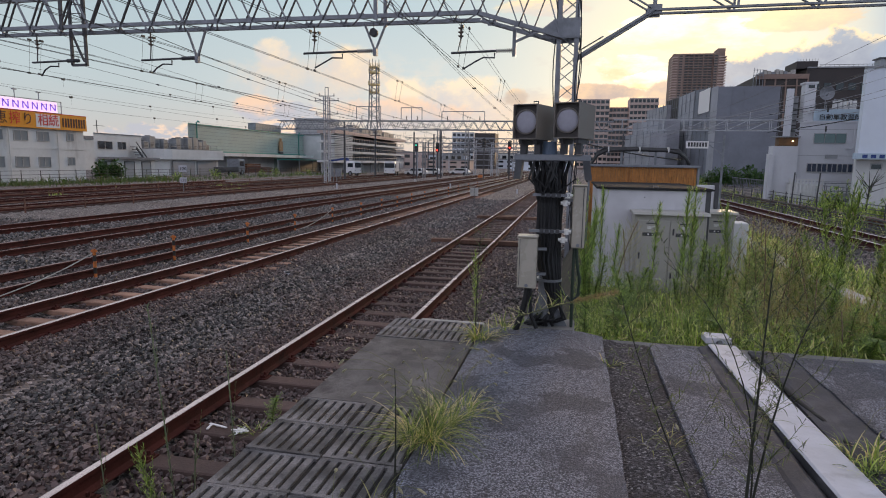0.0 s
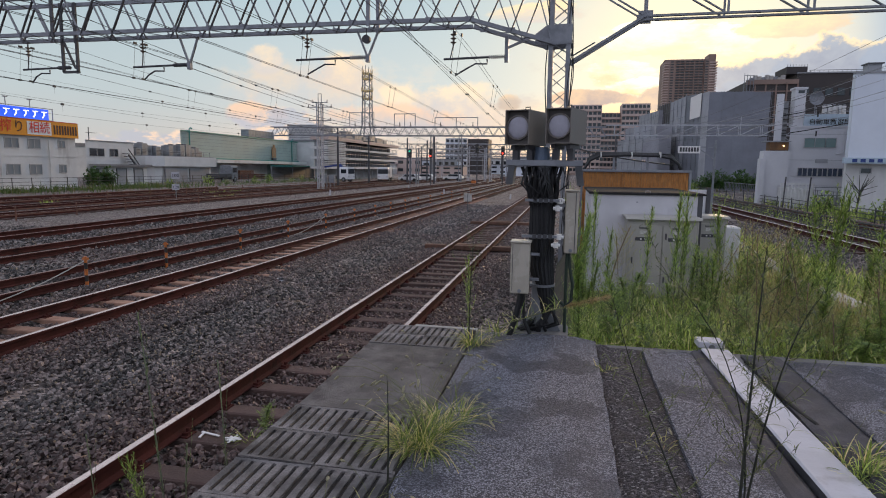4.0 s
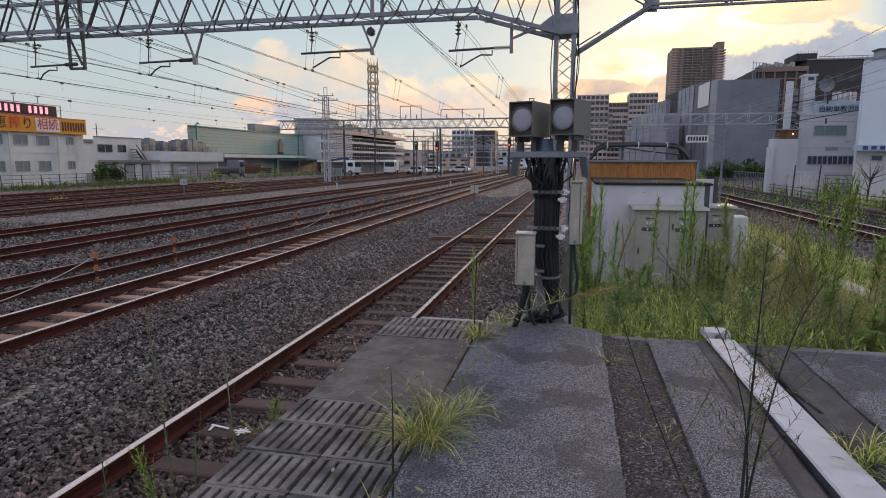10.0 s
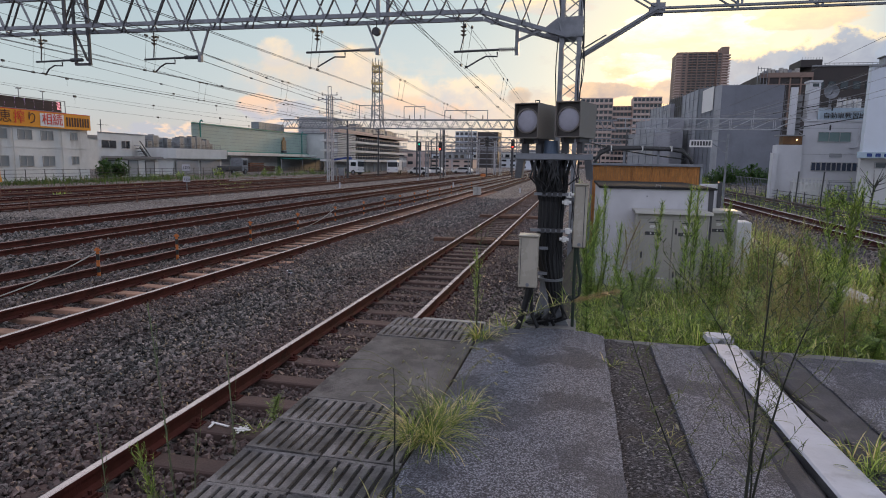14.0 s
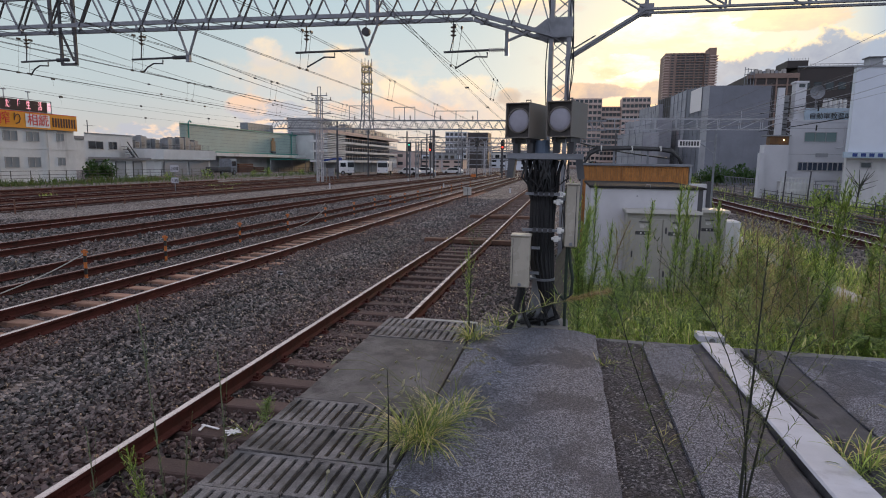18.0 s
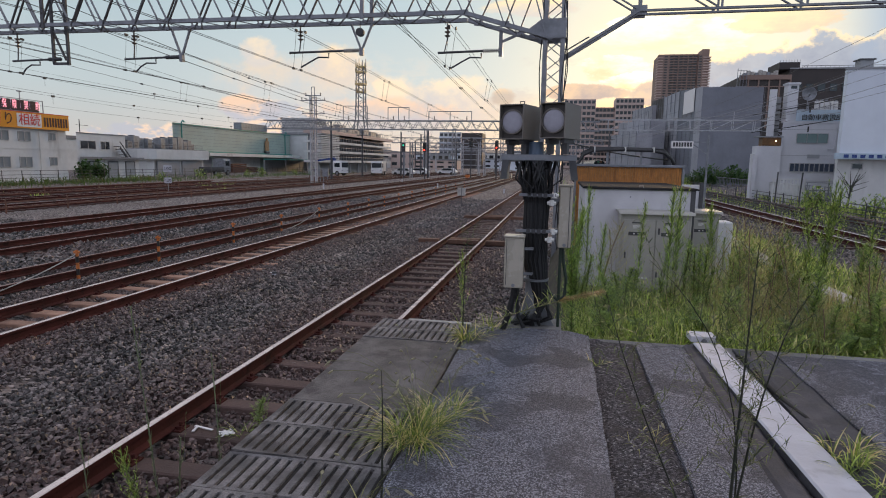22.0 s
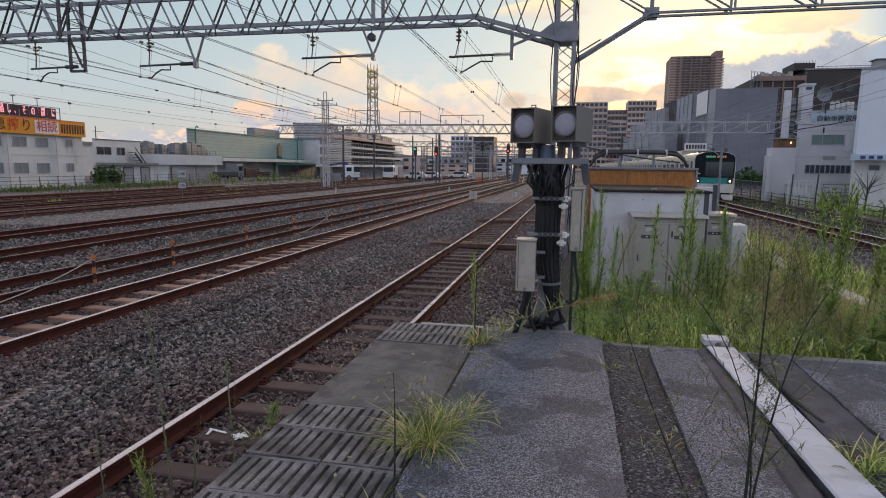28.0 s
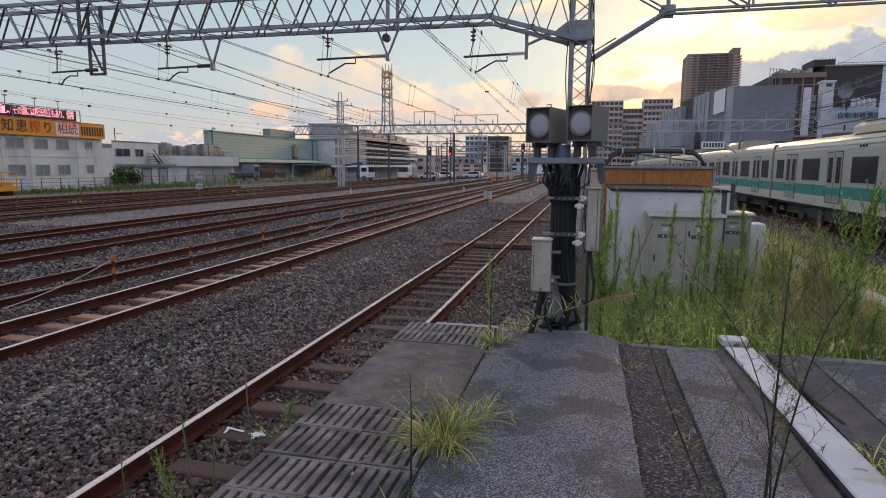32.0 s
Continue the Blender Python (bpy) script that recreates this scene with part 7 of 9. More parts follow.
def make_car(x, y, turn, mat, label):
    c = thing("car", label, "car", pose(x, y, -0.34, 0, 0, turn), group="parked cars")
    bm = bmesh.new()
    extrude_outline(bm, [(-2.1, 0.35), (2.1, 0.35), (2.12, 0.8), (1.3, 0.95), (0.7, 1.45), (-1.2, 1.48), (-2.0, 0.95), (-2.15, 0.7)], -0.82, 0.82, "x")
    part("body", bm, mat, c)
    for s in (-0.835, 0.82):
        bm = bmesh.new()
        extrude_outline(bm, [(-1.55, 0.95), (1.1, 0.95), (0.65, 1.36), (-1.15, 1.38)], s, s + 0.015, "x")
        part("side_windows", bm, GLASS, c)
    for yy in (-1.3, 1.3):
        for s in (-0.8, 0.8):
            bm = bmesh.new()
            tube(bm, (s - 0.09, yy, 0.32), (s + 0.09, yy, 0.32), 0.32, 14)
            part("wheel", bm, CABLE, c)
    return c


make_car(-29.5, 112, 80, CAR_WHITE, "white car parked beyond the yard")
make_car(-28.0, 118, 85, CAR_WHITE, "white car parked beyond the yard")
make_car(-24.0, 128, 80, CAR_WHITE, "white car parked beyond the yard")


# ---- buildings ----
SASH = material("aluminium_sash", (0.4, 0.4, 0.4), 0.5, 0.3, vary=0.1)
TEAL = material("teal_trim", (0.03, 0.22, 0.19), 0.5, vary=0.1, scale=1)
ORANGE_SIGN = material("orange_sign_face", (0.72, 0.28, 0.012), 0.55, vary=0.04, scale=1, bump=0.0)
SIGN_DARK = material("dark_sign_letter", (0.05, 0.012, 0.012), 0.6, vary=0.1)
SIGN_RED = material("red_sign_letter", (0.62, 0.03, 0.02), 0.6, vary=0.1)
FROSTED = glass_material("grey_frosted_window", (0.20, 0.22, 0.235), 0.35)
SHUTTER = material("grey_roller_shutter", (0.27, 0.28, 0.30), 0.6, vary=0.08, scale=1)
UNIT = material("grey_plant_unit", (0.24, 0.25, 0.26), 0.6, 0.2, vary=0.2, scale=1)


def facade_box(face, c, a0, a1, z0, z1, d0, d1):
    """Bounds of a box on a facade. face 'e': looks to +x at x=c, a along y. face 's': looks to -y at y=c, a along x."""
    return (c + d0, c + d1, a0, a1, z0, z1) if face == "e" else (a0, a1, c - d1, c - d0, z0, z1)


def window(parent, face, c, a0, a1, z0, z1, bars=1, glass=None, t=0.06):
    bm = bmesh.new()
    for b0, b1, w0, w1 in ((a0, a1, z0 - t, z0), (a0, a1, z1, z1 + t), (a0 - t, a0, z0 - t, z1 + t), (a1, a1 + t, z0 - t, z1 + t)):
        box(bm, *facade_box(face, c, b0, b1, w0, w1, -0.02, 0.07))
    for k in range(bars):
        m = a0 + (a1 - a0) * (k + 1) / (bars + 1)
        box(bm, *facade_box(face, c, m - t / 2, m + t / 2, z0, z1, -0.02, 0.06))
    w = part("window", bm, SASH, parent)
    bm = bmesh.new()
    box(bm, *facade_box(face, c, a0, a1, z0, z1, -0.02, 0.03))
    part("pane", bm, glass or GLASS, w)
    return w


def slab(name, mat, parent, face, c, a0, a1, z0, z1, d0, d1, label=""):
    bm = bmesh.new()
    box(bm, *facade_box(face, c, a0, a1, z0, z1, d0, d1))
    return part(name, bm, mat, parent, label)


def prism(name, mat, parent, foot, z0, z1, label=""):
    bm = bmesh.new()
    a = [bm.verts.new((x, y, z0)) for x, y in foot]
    b = [bm.verts.new((x, y, z1)) for x, y in foot]
    bm.faces.new(a[::-1])
    bm.faces.new(b)
    for i in range(len(foot)):
        bm.faces.new((a[i], a[(i + 1) % len(foot)], b[(i + 1) % len(foot)], b[i]))
    return part(name, bm, mat, parent, label)


# the office with the orange hoarding
off = thing("office_building", "white two-storey office with an orange hoarding along its roof", "building", (0, 0, 0))
block("wall", WHITE_WALL, -62, -51, 26, 55.0, -0.5, 6.2, off)
block("roof", ROOF_GREY, -62.1, -50.9, 25.9, 55.1, 6.2, 6.3, off)
for a0, a1 in ((41.2, 42.7), (44.0, 45.6), (46.8, 48.2), (49.3, 50.6), (52.8, 53.6)):
    lo = 0.15 if a1 - a0 < 1 else 0
    window(off, "e", -51, a0, a1, 1.15 + lo, 2.05, 1, FROSTED)
    window(off, "e", -51, a0, a1, 3.65 + lo, 4.5, 1, FROSTED)
for y in (43.4, 46.2, 51.6):
    bm = bmesh.new()
    tube(bm, (-50.9, y, -0.4), (-50.9, y, 4.7), 0.06, 6)
    part("drainpipe", bm, WHITE_WALL, off)
slab("string_course", WHITE_WALL, off, "e", -51, 26, 55.0, 2.85, 3.0, 0, 0.04)
hb = thing("roof_hoarding", "orange hoarding with dark and red characters on the office roof", "billboard", (-50.85, 0, 0))
slab("board", ORANGE_SIGN, hb, "e", 0, 28, 55.15, 4.82, 6.32, 0, 0.18)
slab("red_edge", SIGN_RED, hb, "e", 0, 28, 55.15, 6.32, 6.38, 0, 0.2)
slab("white_panel", SIGN_WHITE, hb, "e", 0, 49.0, 51.75, 4.95, 6.2, 0.18, 0.20, "white rounded panel")
EAST = Matrix.Rotation(radians(90), 4, "Z")
lettering("相続", 1.22, SIGN_RED, hb, Matrix.Translation((0.23, 50.38, 5.58)) @ EAST, label="red characters on white")
for y, ch, mt_ in ((48.1, "り", SIGN_DARK), (46.75, "搾", SIGN_RED), (45.35, "恵", SIGN_DARK), (43.95, "知", SIGN_DARK)):
    lettering(ch, 1.25, mt_, hb, Matrix.Translation((0.21, y, 5.57)) @ EAST)
for k in range(9):
    y = 52.05 + k * 0.335
    slab("number_bar", SIGN_DARK, hb, "e", 0, y, y + 0.2, 5.1, 6.0, 0.18, 0.2)

# low white buildings
wb = thing("low_office", "white flat-roofed office above a shed", "building", (0, 0, 0))
prism("wall", WHITE_WALL, wb, [(-60, 66.3), (-60, 75), (-68, 78), (-68, 75.5)], -0.5, 5.15)
prism("roof", ROOF_GREY, wb, [(-59.9, 66.2), (-59.9, 75.1), (-68.1, 78.1), (-68.1, 75.5)], 5.15, 5.25)
for a0, a1 in ((66.9, 69.4), (70.4, 71.9)):
    window(wb, "e", -60, a0, a1, 3.25, 4.2, 1)
bm = bmesh.new()
tube(bm, (-62, 69.2, 5.2), (-62, 69.2, 7.0), 0.06, 6)
bar(bm, (-62, 68.6, 6.3), (-62, 70.6, 6.3), 0.05, 0.05)
part("aerial", bm, DARK_STEEL, wb)
for k in range(9):
    slab("stair_tread", DARK_STEEL, wb, "e", -60, 72.6 + k * 0.32, 72.95 + k * 0.32, 3.6 - k * 0.36, 3.68 - k * 0.36, 0.1, 1.0)
bm = bmesh.new()
bar(bm, (-58.9, 72.6, 4.3), (-58.9, 75.6, 1.1), 0.1, 0.1)
bar(bm, (-58.9, 72.6, 3.5), (-58.9, 75.6, 0.3), 0.16, 0.2)
part("stair_rail", bm, DARK_STEEL, wb)
sh = thing("store_shed", "white corrugated store shed with dark-framed doors", "shed", (0, 0, 0))
prism("wall", WHITE_WALL, sh, [(-54, 60.2), (-54, 69.8), (-59.5, 69.8), (-59.5, 66.5)], -0.5, 1.95)
prism("roof", ROOF_GREY, sh, [(-53.4, 59.4), (-53.4, 70.1), (-59.8, 70.1), (-59.8, 66.7)], 1.95, 2.2)
for a0 in (61.2, 64.4, 67.4):
    slab("door", GREY_WALL, sh, "e", -54, a0, a0 + 1.5, -0.4, 1.6, 0, 0.05)
    slab("door_frame", DARK_STEEL, sh, "e", -54, a0 - 0.12, a0, -0.4, 1.7, 0, 0.07)
    slab("door_frame", DARK_STEEL, sh, "e", -54, a0 + 1.5, a0 + 1.62, -0.4, 1.7, 0, 0.07)
    slab("lintel", DARK_STEEL, sh, "e", -54, a0 - 0.12, a0 + 1.62, 1.6, 1.7, 0, 0.07)
dp = thing("loading_depot", "white flat-roofed depot with roller-shuttered loading bays", "building", (0, 0, 0))
prism("wall", WHITE_WALL, dp, [(-60.5, 75.3), (-59, 75.8), (-58, 76.6), (-57.6, 77.6), (-57.2, 89.3), (-72, 94.5), (-72, 90)], -0.5, 2.0)
prism("parapet", WHITE_WALL, dp, [(-60.3, 75.2), (-58.6, 75.5), (-57.4, 76.3), (-56.9, 77.4), (-56.4, 89.7), (-72, 95), (-72, 90)], 2.0, 3.45)
prism("roof", ROOF_GREY, dp, [(-59.8, 75.8), (-57.2, 77.4), (-56.7, 89.4), (-71, 94.5), (-71, 90.5)], 3.45, 3.52)
for a0, a1 in ((77.9, 83.1), (83.7, 88.8)):
    slab("roller_shutter", SHUTTER, dp, "e", -57.3, a0, a1, -0.4, 1.75, 0, 0.12)
bm = bmesh.new()
for z in (3.9, 4.2):
    tube(bm, (-57.4, 77.5, z), (-57.1, 89, z), 0.035, 5)
for i in range(8):
    tube(bm, (-57.4 + 0.043 * i, 77.5 + 1.64 * i, 3.5), (-57.4 + 0.043 * i, 77.5 + 1.64 * i, 4.2), 0.035, 5)
part("roof_railing", bm, GALV, dp)
rng_b = random.Random(12)
for i in range(13):
    y = 75.2 + i * 1.45
    u = thing("rooftop_unit", "grey rooftop plant unit on the depot", "plant unit", (-61.5 - rng_b.random(), y, 3.52), group="rooftop units")
    h = rng_b.uniform(1.0, 2.0)
    block("casing", UNIT, -0.7, 0.7, 0, rng_b.uniform(0.9, 1.35), 0, h, u, bevel=0.04)
    bm = bmesh.new()
    tube(bm, (0, 0.5, h), (0, 0.5, h + 0.12), 0.42, 12)
    part("fan_cowl", bm, DARK_STEEL, u)
    for k in range(4):
        slab("louvre", DARK_STEEL, u, "e", 0.7, 0.1, 0.85, 0.2 + k * 0.2, 0.28 + k * 0.2, 0, 0.03)
gw = thing("green_warehouse", "large pale green clad warehouse with teal trim", "warehouse", (0, 0, 0))
prism("wall", GREEN_WALL, gw, [(-64, 91.4), (-64, 136), (-69, 136), (-69, 98.6)], -0.5, 7.95)
for k in range(7):
    slab("cladding_joint", ROOF_GREY, gw, "e", -64, 91.5, 136, 3.9 + k * 0.6, 3.93 + k * 0.6, 0, 0.03)
prism("roof_edge", TEAL, gw, [(-63.8, 91.2), (-63.8, 136.2), (-69.2, 136.2), (-69.2, 98.8)], 7.95, 8.12)
slab("canopy_trim", TEAL, gw, "e", -64, 96, 136, 3.3, 3.55, 0, 0.5)
slab("canopy", WHITE_WALL, gw, "e", -64, 98, 136, 2.7, 3.3, 0, 2.6, "white loading canopy")
slab("loading_bay", WHITE_WALL, gw, "e", -64, 103, 121, -0.4, 2.6, 0, 0.1)
slab("shutter", SHUTTER, gw, "e", -64, 98.5, 102.5, -0.4, 2.4, 0, 0.12)
for y in (93.6, 133.0):
    bm = bmesh.new()
    pipe(bm, [(-63.8, y, 3.5), (-63.8, y, 8.3), (-63.8, y + 0.4, 8.6), (-63.8, y + 0.8, 8.4)], 0.12, 6)
    part("vent_pipe", bm, TEAL, gw)
FADED = material("faded_orange_sign", (0.42, 0.25, 0.13), 0.7, vary=0.2, scale=1.5)
slab("orange_sign", FADED, gw, "e", -64, 123.1, 124.5, 4.1, 6.2, 0.2, 0.5, "faded orange upright sign")
slab("sign_top", FADED, gw, "e", -64, 123.55, 124.05, 6.2, 6.9, 0.2, 0.5)
slab("sign_bracket", DARK_STEEL, gw, "e", -64, 123.0, 124.4, 3.5, 4.0, 0.1, 0.6)
for i in range(8):
    u = thing("cooling_unit", "dark grey cooling unit on the warehouse roof", "cooling unit", (-66.5, 116.6 + i * 1.4, 8.12), group="roof cooling units")
    block("casing", UNIT, -0.9, 0.9, 0, 1.4, 0.2, 1.7, u, bevel=0.05)
    block("skid", DARK_STEEL, -0.8, 0.8, 0.1, 1.3, 0, 0.2, u)
for i, (y, n) in enumerate(((106, 5), (112, 3))):
    st = thing("pallet_stack", "stack of rusty brown pallets in the loading bay", "pallets", (-62.6, y, -0.4), group="pallet stacks")
    for k in range(n):
        block("pallet", RUST_PALE, -0.9, 0.9, 0, 5.2 - i * 1.5, 0.36 * k, 0.36 * k + 0.3, st)
cv = thing("teal_canopy", "teal-roofed open shelter beside the warehouse", "shelter", (-58, 0, 0))
block("roof", TEAL, -2.5, 2.5, 116, 137, 2.2, 2.42, cv)
for y in (116.5, 123, 130, 136.5):
    bm = bmesh.new()
    tube(bm, (2.2, y, -0.5), (2.2, y, 2.2), 0.08, 6)
    part("post", bm, GALV, cv)
block("back_wall", GREY_WALL, -2.5, -2.3, 116, 137, -0.5, 2.2, cv)
hs = thing("white_house", "white two-storey house behind a lattice mast", "house", (0, 0, 0))
block("wall", WHITE_WALL, -72, -60, 137, 158, -0.5, 8.3, hs)
block("roof", ROOF_GREY, -72.3, -59.7, 136.7, 158.3, 8.3, 8.6, hs)
for a0 in (139, 144, 149):
    window(hs, "e", -60, a0, a0 + 2.6, 1.5, 3.0, 1)
    window(hs, "e", -60, a0, a0 + 2.6, 5.2, 6.8, 1)

pn = thing("louvre_penthouse", "white louvred plant screen on a house roof", "plant screen", (0, 0, 8.6))
block("core", GREY_WALL, -70.6, -61.2, 145.5, 152, 0, 4.1, pn)
for k in range(10):
    slab("louvre", WHITE_WALL, pn, "s", 145.5, -70.8, -61.0, 0.3 + 0.42 * k, 0.52 + 0.42 * k, 0, 0.25)
    slab("side_louvre", WHITE_WALL, pn, "e", -61.2, 145.3, 152, 0.3 + 0.42 * k, 0.52 + 0.42 * k, 0, 0.25)

# long building with deck-like floors and louvres
pk = thing("deck_building", "long white building with open balcony floors and louvred end", "building", (0, 0, 0))
prism("core", GREY_WALL, pk, [(-47.2, 108), (-46, 108), (-46, 153), (-52, 153)], -0.5, 7.2)
for k, z in enumerate((1.9, 3.75, 5.6, 7.3)):
    bm = bmesh.new()
    box(bm, -47.4, -44, 106.5, 154, z, z + 0.42)
    part("floor_slab", bm, WHITE_WALL if k < 3 else PALE_TILE, pk)
    if k < 3:
        for i in range(22):
            y = 117.5 + i * 1.66
            window(pk, "e", -46, y, y + 1.3, z + 0.55, z + 1.5, 0)
        bm = bmesh.new()
        for i in range(30):
            tube(bm, (-44.1, 116.5 + i * 1.28, z + 0.4), (-44.1, 116.5 + i * 1.28, z + 1.1), 0.04, 4)
        tube(bm, (-44.1, 116, z + 1.1), (-44.1, 154, z + 1.1), 0.06, 5)
        part("balcony_rail", bm, GALV, pk)
for k in range(15):
    bm = bmesh.new()
    box(bm, -45, -43.8, 106.4, 115.8, 2.5 + k * 0.33, 2.68 + k * 0.33)
    part("louvre", bm, WHITE_WALL, pk)
for i in range(9):
    bm = bmesh.new()
    tube(bm, (-45, 108 + 5.6 * i, -0.5), (-45, 108 + 5.6 * i, 1.9), 0.2, 8)
    part("column", bm, GREY_WALL, pk)
# cream of top slab and eaves carries the light falling on them
bm = bmesh.new()
box(bm, -47.2, -43.6, 106.2, 154.2, 7.3, 7.95)
part("eaves_band", bm, PALE_TILE, pk, "eaves band with the light on it put in as cream")
for k in range(7):
    u = thing("roof_plant", "grey roof plant and ducting on the long building", "plant unit", (-45.8, 114 + 5.2 * k, 7.95), group="roof plant")
    block("casing", UNIT, -0.8, 0.8, 0, 2.4 + (k % 3), 0, 1.0 + 0.35 * ((k * 2) % 3), u, bevel=0.05)
    block("duct", GALV, -0.3, 0.3, -1.6, 0, 0.2, 0.7, u, bevel=0.04)
bm = bmesh.new()
for i in range(26):
    tube(bm, (-44.3, 112 + i * 1.6, 7.7), (-44.3, 112 + i * 1.6, 8.9), 0.04, 4)
for z in (8.2, 8.9):
    tube(bm, (-44.3, 112, z), (-44.3, 152, z), 0.05, 5)
part("roof_railing", bm, GALV, pk)

# radio tower
rt = thing("radio_tower", "slender steel radio tower, ring platforms painted sunlit gold", "radio tower", (-47.5, 140, 7.7))
# low sun on the ring platforms is painted in as gold steel
SUN_GOLD_STEEL = material("steel_painted_sun_gold", (0.72, 0.54, 0.26), 0.5, 0.3, vary=0.15)
for sx in (-1, 1):
    for sy in (-1, 1):
        bm = bmesh.new()
        bar(bm, (sx * 1.7, sy * 1.7, 0), (sx * 0.95, sy * 0.95, 4.8), 0.22, 0.22)
        bar(bm, (sx * 0.95, sy * 0.95, 4.8), (sx * 0.85, sy * 0.85, 16.5), 0.2, 0.2)
        part("leg", bm, GALV, rt)
for k in range(11):
    z = 4.8 + k * 1.06
    bm = bmesh.new()
    for s in (-0.9, 0.9):
        d = 1 if k % 2 else -1
        bar(bm, (-d * 0.9, s, z), (d * 0.9, s, z + 1.06), 0.1, 0.1)
        bar(bm, (s, -d * 0.9, z), (s, d * 0.9, z + 1.06), 0.1, 0.1)
    part("lacing", bm, GALV, rt)
for z, r in ((10.8, 1.25), (12.6, 1.4), (15.4, 1.3), (16.6, 1.25)):
    bm = bmesh.new()
    ring(bm, (0, 0), r - 0.5, r, -0.15, 0.15, 18)
    for v in bm.verts:
        x, y, zz = v.co
        v.co = (x, zz, z + y)
    part("ring_platform", bm, SUN_GOLD_STEEL, rt)
    bm = bmesh.new()
    for i in range(12):
        a = i * math.pi / 6
        tube(bm, (r * math.cos(a), r * math.sin(a), z), (r * math.cos(a), r * math.sin(a), z + 0.9), 0.06, 4)
    tagged(part("guard_rail", bm, SUN_GOLD_STEEL, rt), kind="stuff")
for a in range(4):
    bm = bmesh.new()
    tube(bm, (1.2 * math.cos(a * 1.57), 1.2 * math.sin(a * 1.57), 16), (1.2 * math.cos(a * 1.57), 1.2 * math.sin(a * 1.57), 18.4), 0.09, 5)
    part("aerial", bm, GALV, rt)

# right-hand side: driving school
DS_BLUE = material("faded_blue_white_sign", (0.42, 0.52, 0.60), 0.6, vary=0.1, scale=1)
SKY_WHITE = material("pale_blue_white_render", (0.68, 0.73, 0.80), 0.7, vary=0.05, scale=0.4, bump=0.03)
GLASS_BLUE = glass_material("blue_dark_window", (0.03, 0.045, 0.08), 0.1)
SCHOOL_WALL = material("blue_white_school_render", (0.60, 0.605, 0.63), 0.75, vary=0.06, scale=0.5, fine=5, bump=0.05, tint=(0.56, 0.56, 0.58), tint_at=0.6, streak=1)
ds = thing("school_building", "white three-storey building with a rooftop sign and chimneys", "building", (0, 0, 0))
prism("wall", SCHOOL_WALL, ds, [(17.9, 55), (30, 55), (30, 72), (24.4, 72)], -0.4, 6.05)
slab("coping", SCHOOL_WALL, ds, "s", 55, 17.85, 30, 5.95, 6.12, 0, 0.08)
for k in range(3):
    a0 = 19.06 + k * 0.79
    window(ds, "s", 55, a0, a0 + 0.73, 4.36, 5.08, 0, GLASS_PALE, 0.04)
for k in range(5):
    a0 = 18.75 + k * 0.75
    window(ds, "s", 55, a0, a0 + 0.66, 2.02, 2.64, 1, GLASS_BLUE, 0.05)
slab("vent_grille", GREY_WALL, ds, "s", 55, 20.0, 20.9, 3.1, 3.4, 0, 0.05)
slab("plinth_band", GREY_WALL, ds, "s", 55, 17.9, 30, -0.4, 0.3, 0, 0.05)
for k in range(3):
    slab("wall_joint", GREY_WALL, ds, "s", 55, 17.9, 22.4, 1.2 + 2.1 * k, 1.23 + 2.1 * k, 0, 0.012)
window(ds, "s", 55, 22.2, 22.5, 5.05, 5.4, 0, None, 0.03)
bm = bmesh.new()
pipe(bm, [(21.95, 54.9, 5.6), (21.95, 54.9, 4.0), (21.7, 54.9, 3.85), (21.4, 54.9, 3.85)], 0.05, 6)
part("drainpipe", bm, SCHOOL_WALL, ds)
slab("chimney", SCHOOL_WALL, ds, "s", 55.4, 18.2, 19.0, 6.05, 9.1, -1.0, 0, "white square chimney tower")
slab("chimney_cap", SCHOOL_WALL, ds, "s", 55.4, 18.1, 19.1, 9.1, 9.25, -1.1, 0.08)
slab("chimney_opening", GLASS, ds, "s", 55.4, 18.4, 18.85, 8.75, 9.0, 0, 0.03)
slab("chimney", SCHOOL_WALL, ds, "s", 55.6, 16.95, 17.45, -0.4, 8.75, -0.3, 0, "slim white chimney tower")
slab("louvre_wall", GREY_WALL, ds, "s", 56.2, 17.35, 18.0, 3.0, 8.2, -0.6, 0)
for k in range(8):
    slab("louvre", DARK_STEEL, ds, "s", 56.15, 17.4, 17.95, 4.4 + 0.45 * k, 4.5 + 0.45 * k, 0, 0.08)
slab("annex", SCHOOL_WALL, ds, "s", 54.6, 15.95, 17.85, -0.4, 4.05, -1.2, 0, "white stair annex")
# solid brown plate, the lamp-lit inside put into its colour
slab("annex_window", material("lamp_lit_brown_interior", (0.16, 0.08, 0.03), 0.6, vary=0.3, scale=2), ds, "s", 54.6, 16.35, 17.75, 4.08, 4.75, -1, 0)
bm = bmesh.new()
tube(bm, (17.35, 54.55, 4.45), (17.35, 54.5, 4.45), 0.05, 8)
part("wall_lamp", bm, glow_material("small_warm_lamp", (1.0, 0.7, 0.35), 6.0), ds, "small lit lamp")
slab("annex_roof", GREY_WALL, ds, "s", 54.6, 15.9, 17.9, 4.75, 4.85, -1, 0.1)
slab("buttress", SCHOOL_WALL, ds, "s", 54.2, 15.6, 15.95, -0.4, 3.4, -0.8, 0)
rs = thing("rooftop_sign", "faded blue-white rooftop sign with dark characters", "roof sign", (0, 54.9, 0))
slab("board", DS_BLUE, rs, "s", 0, 18.85, 22.35, 6.1, 7.02, -0.12, 0)
lettering("自動車教習所", 0.52, BLACK_PAINT, rs, pose(20.75, -0.03, 6.38), label="dark characters")
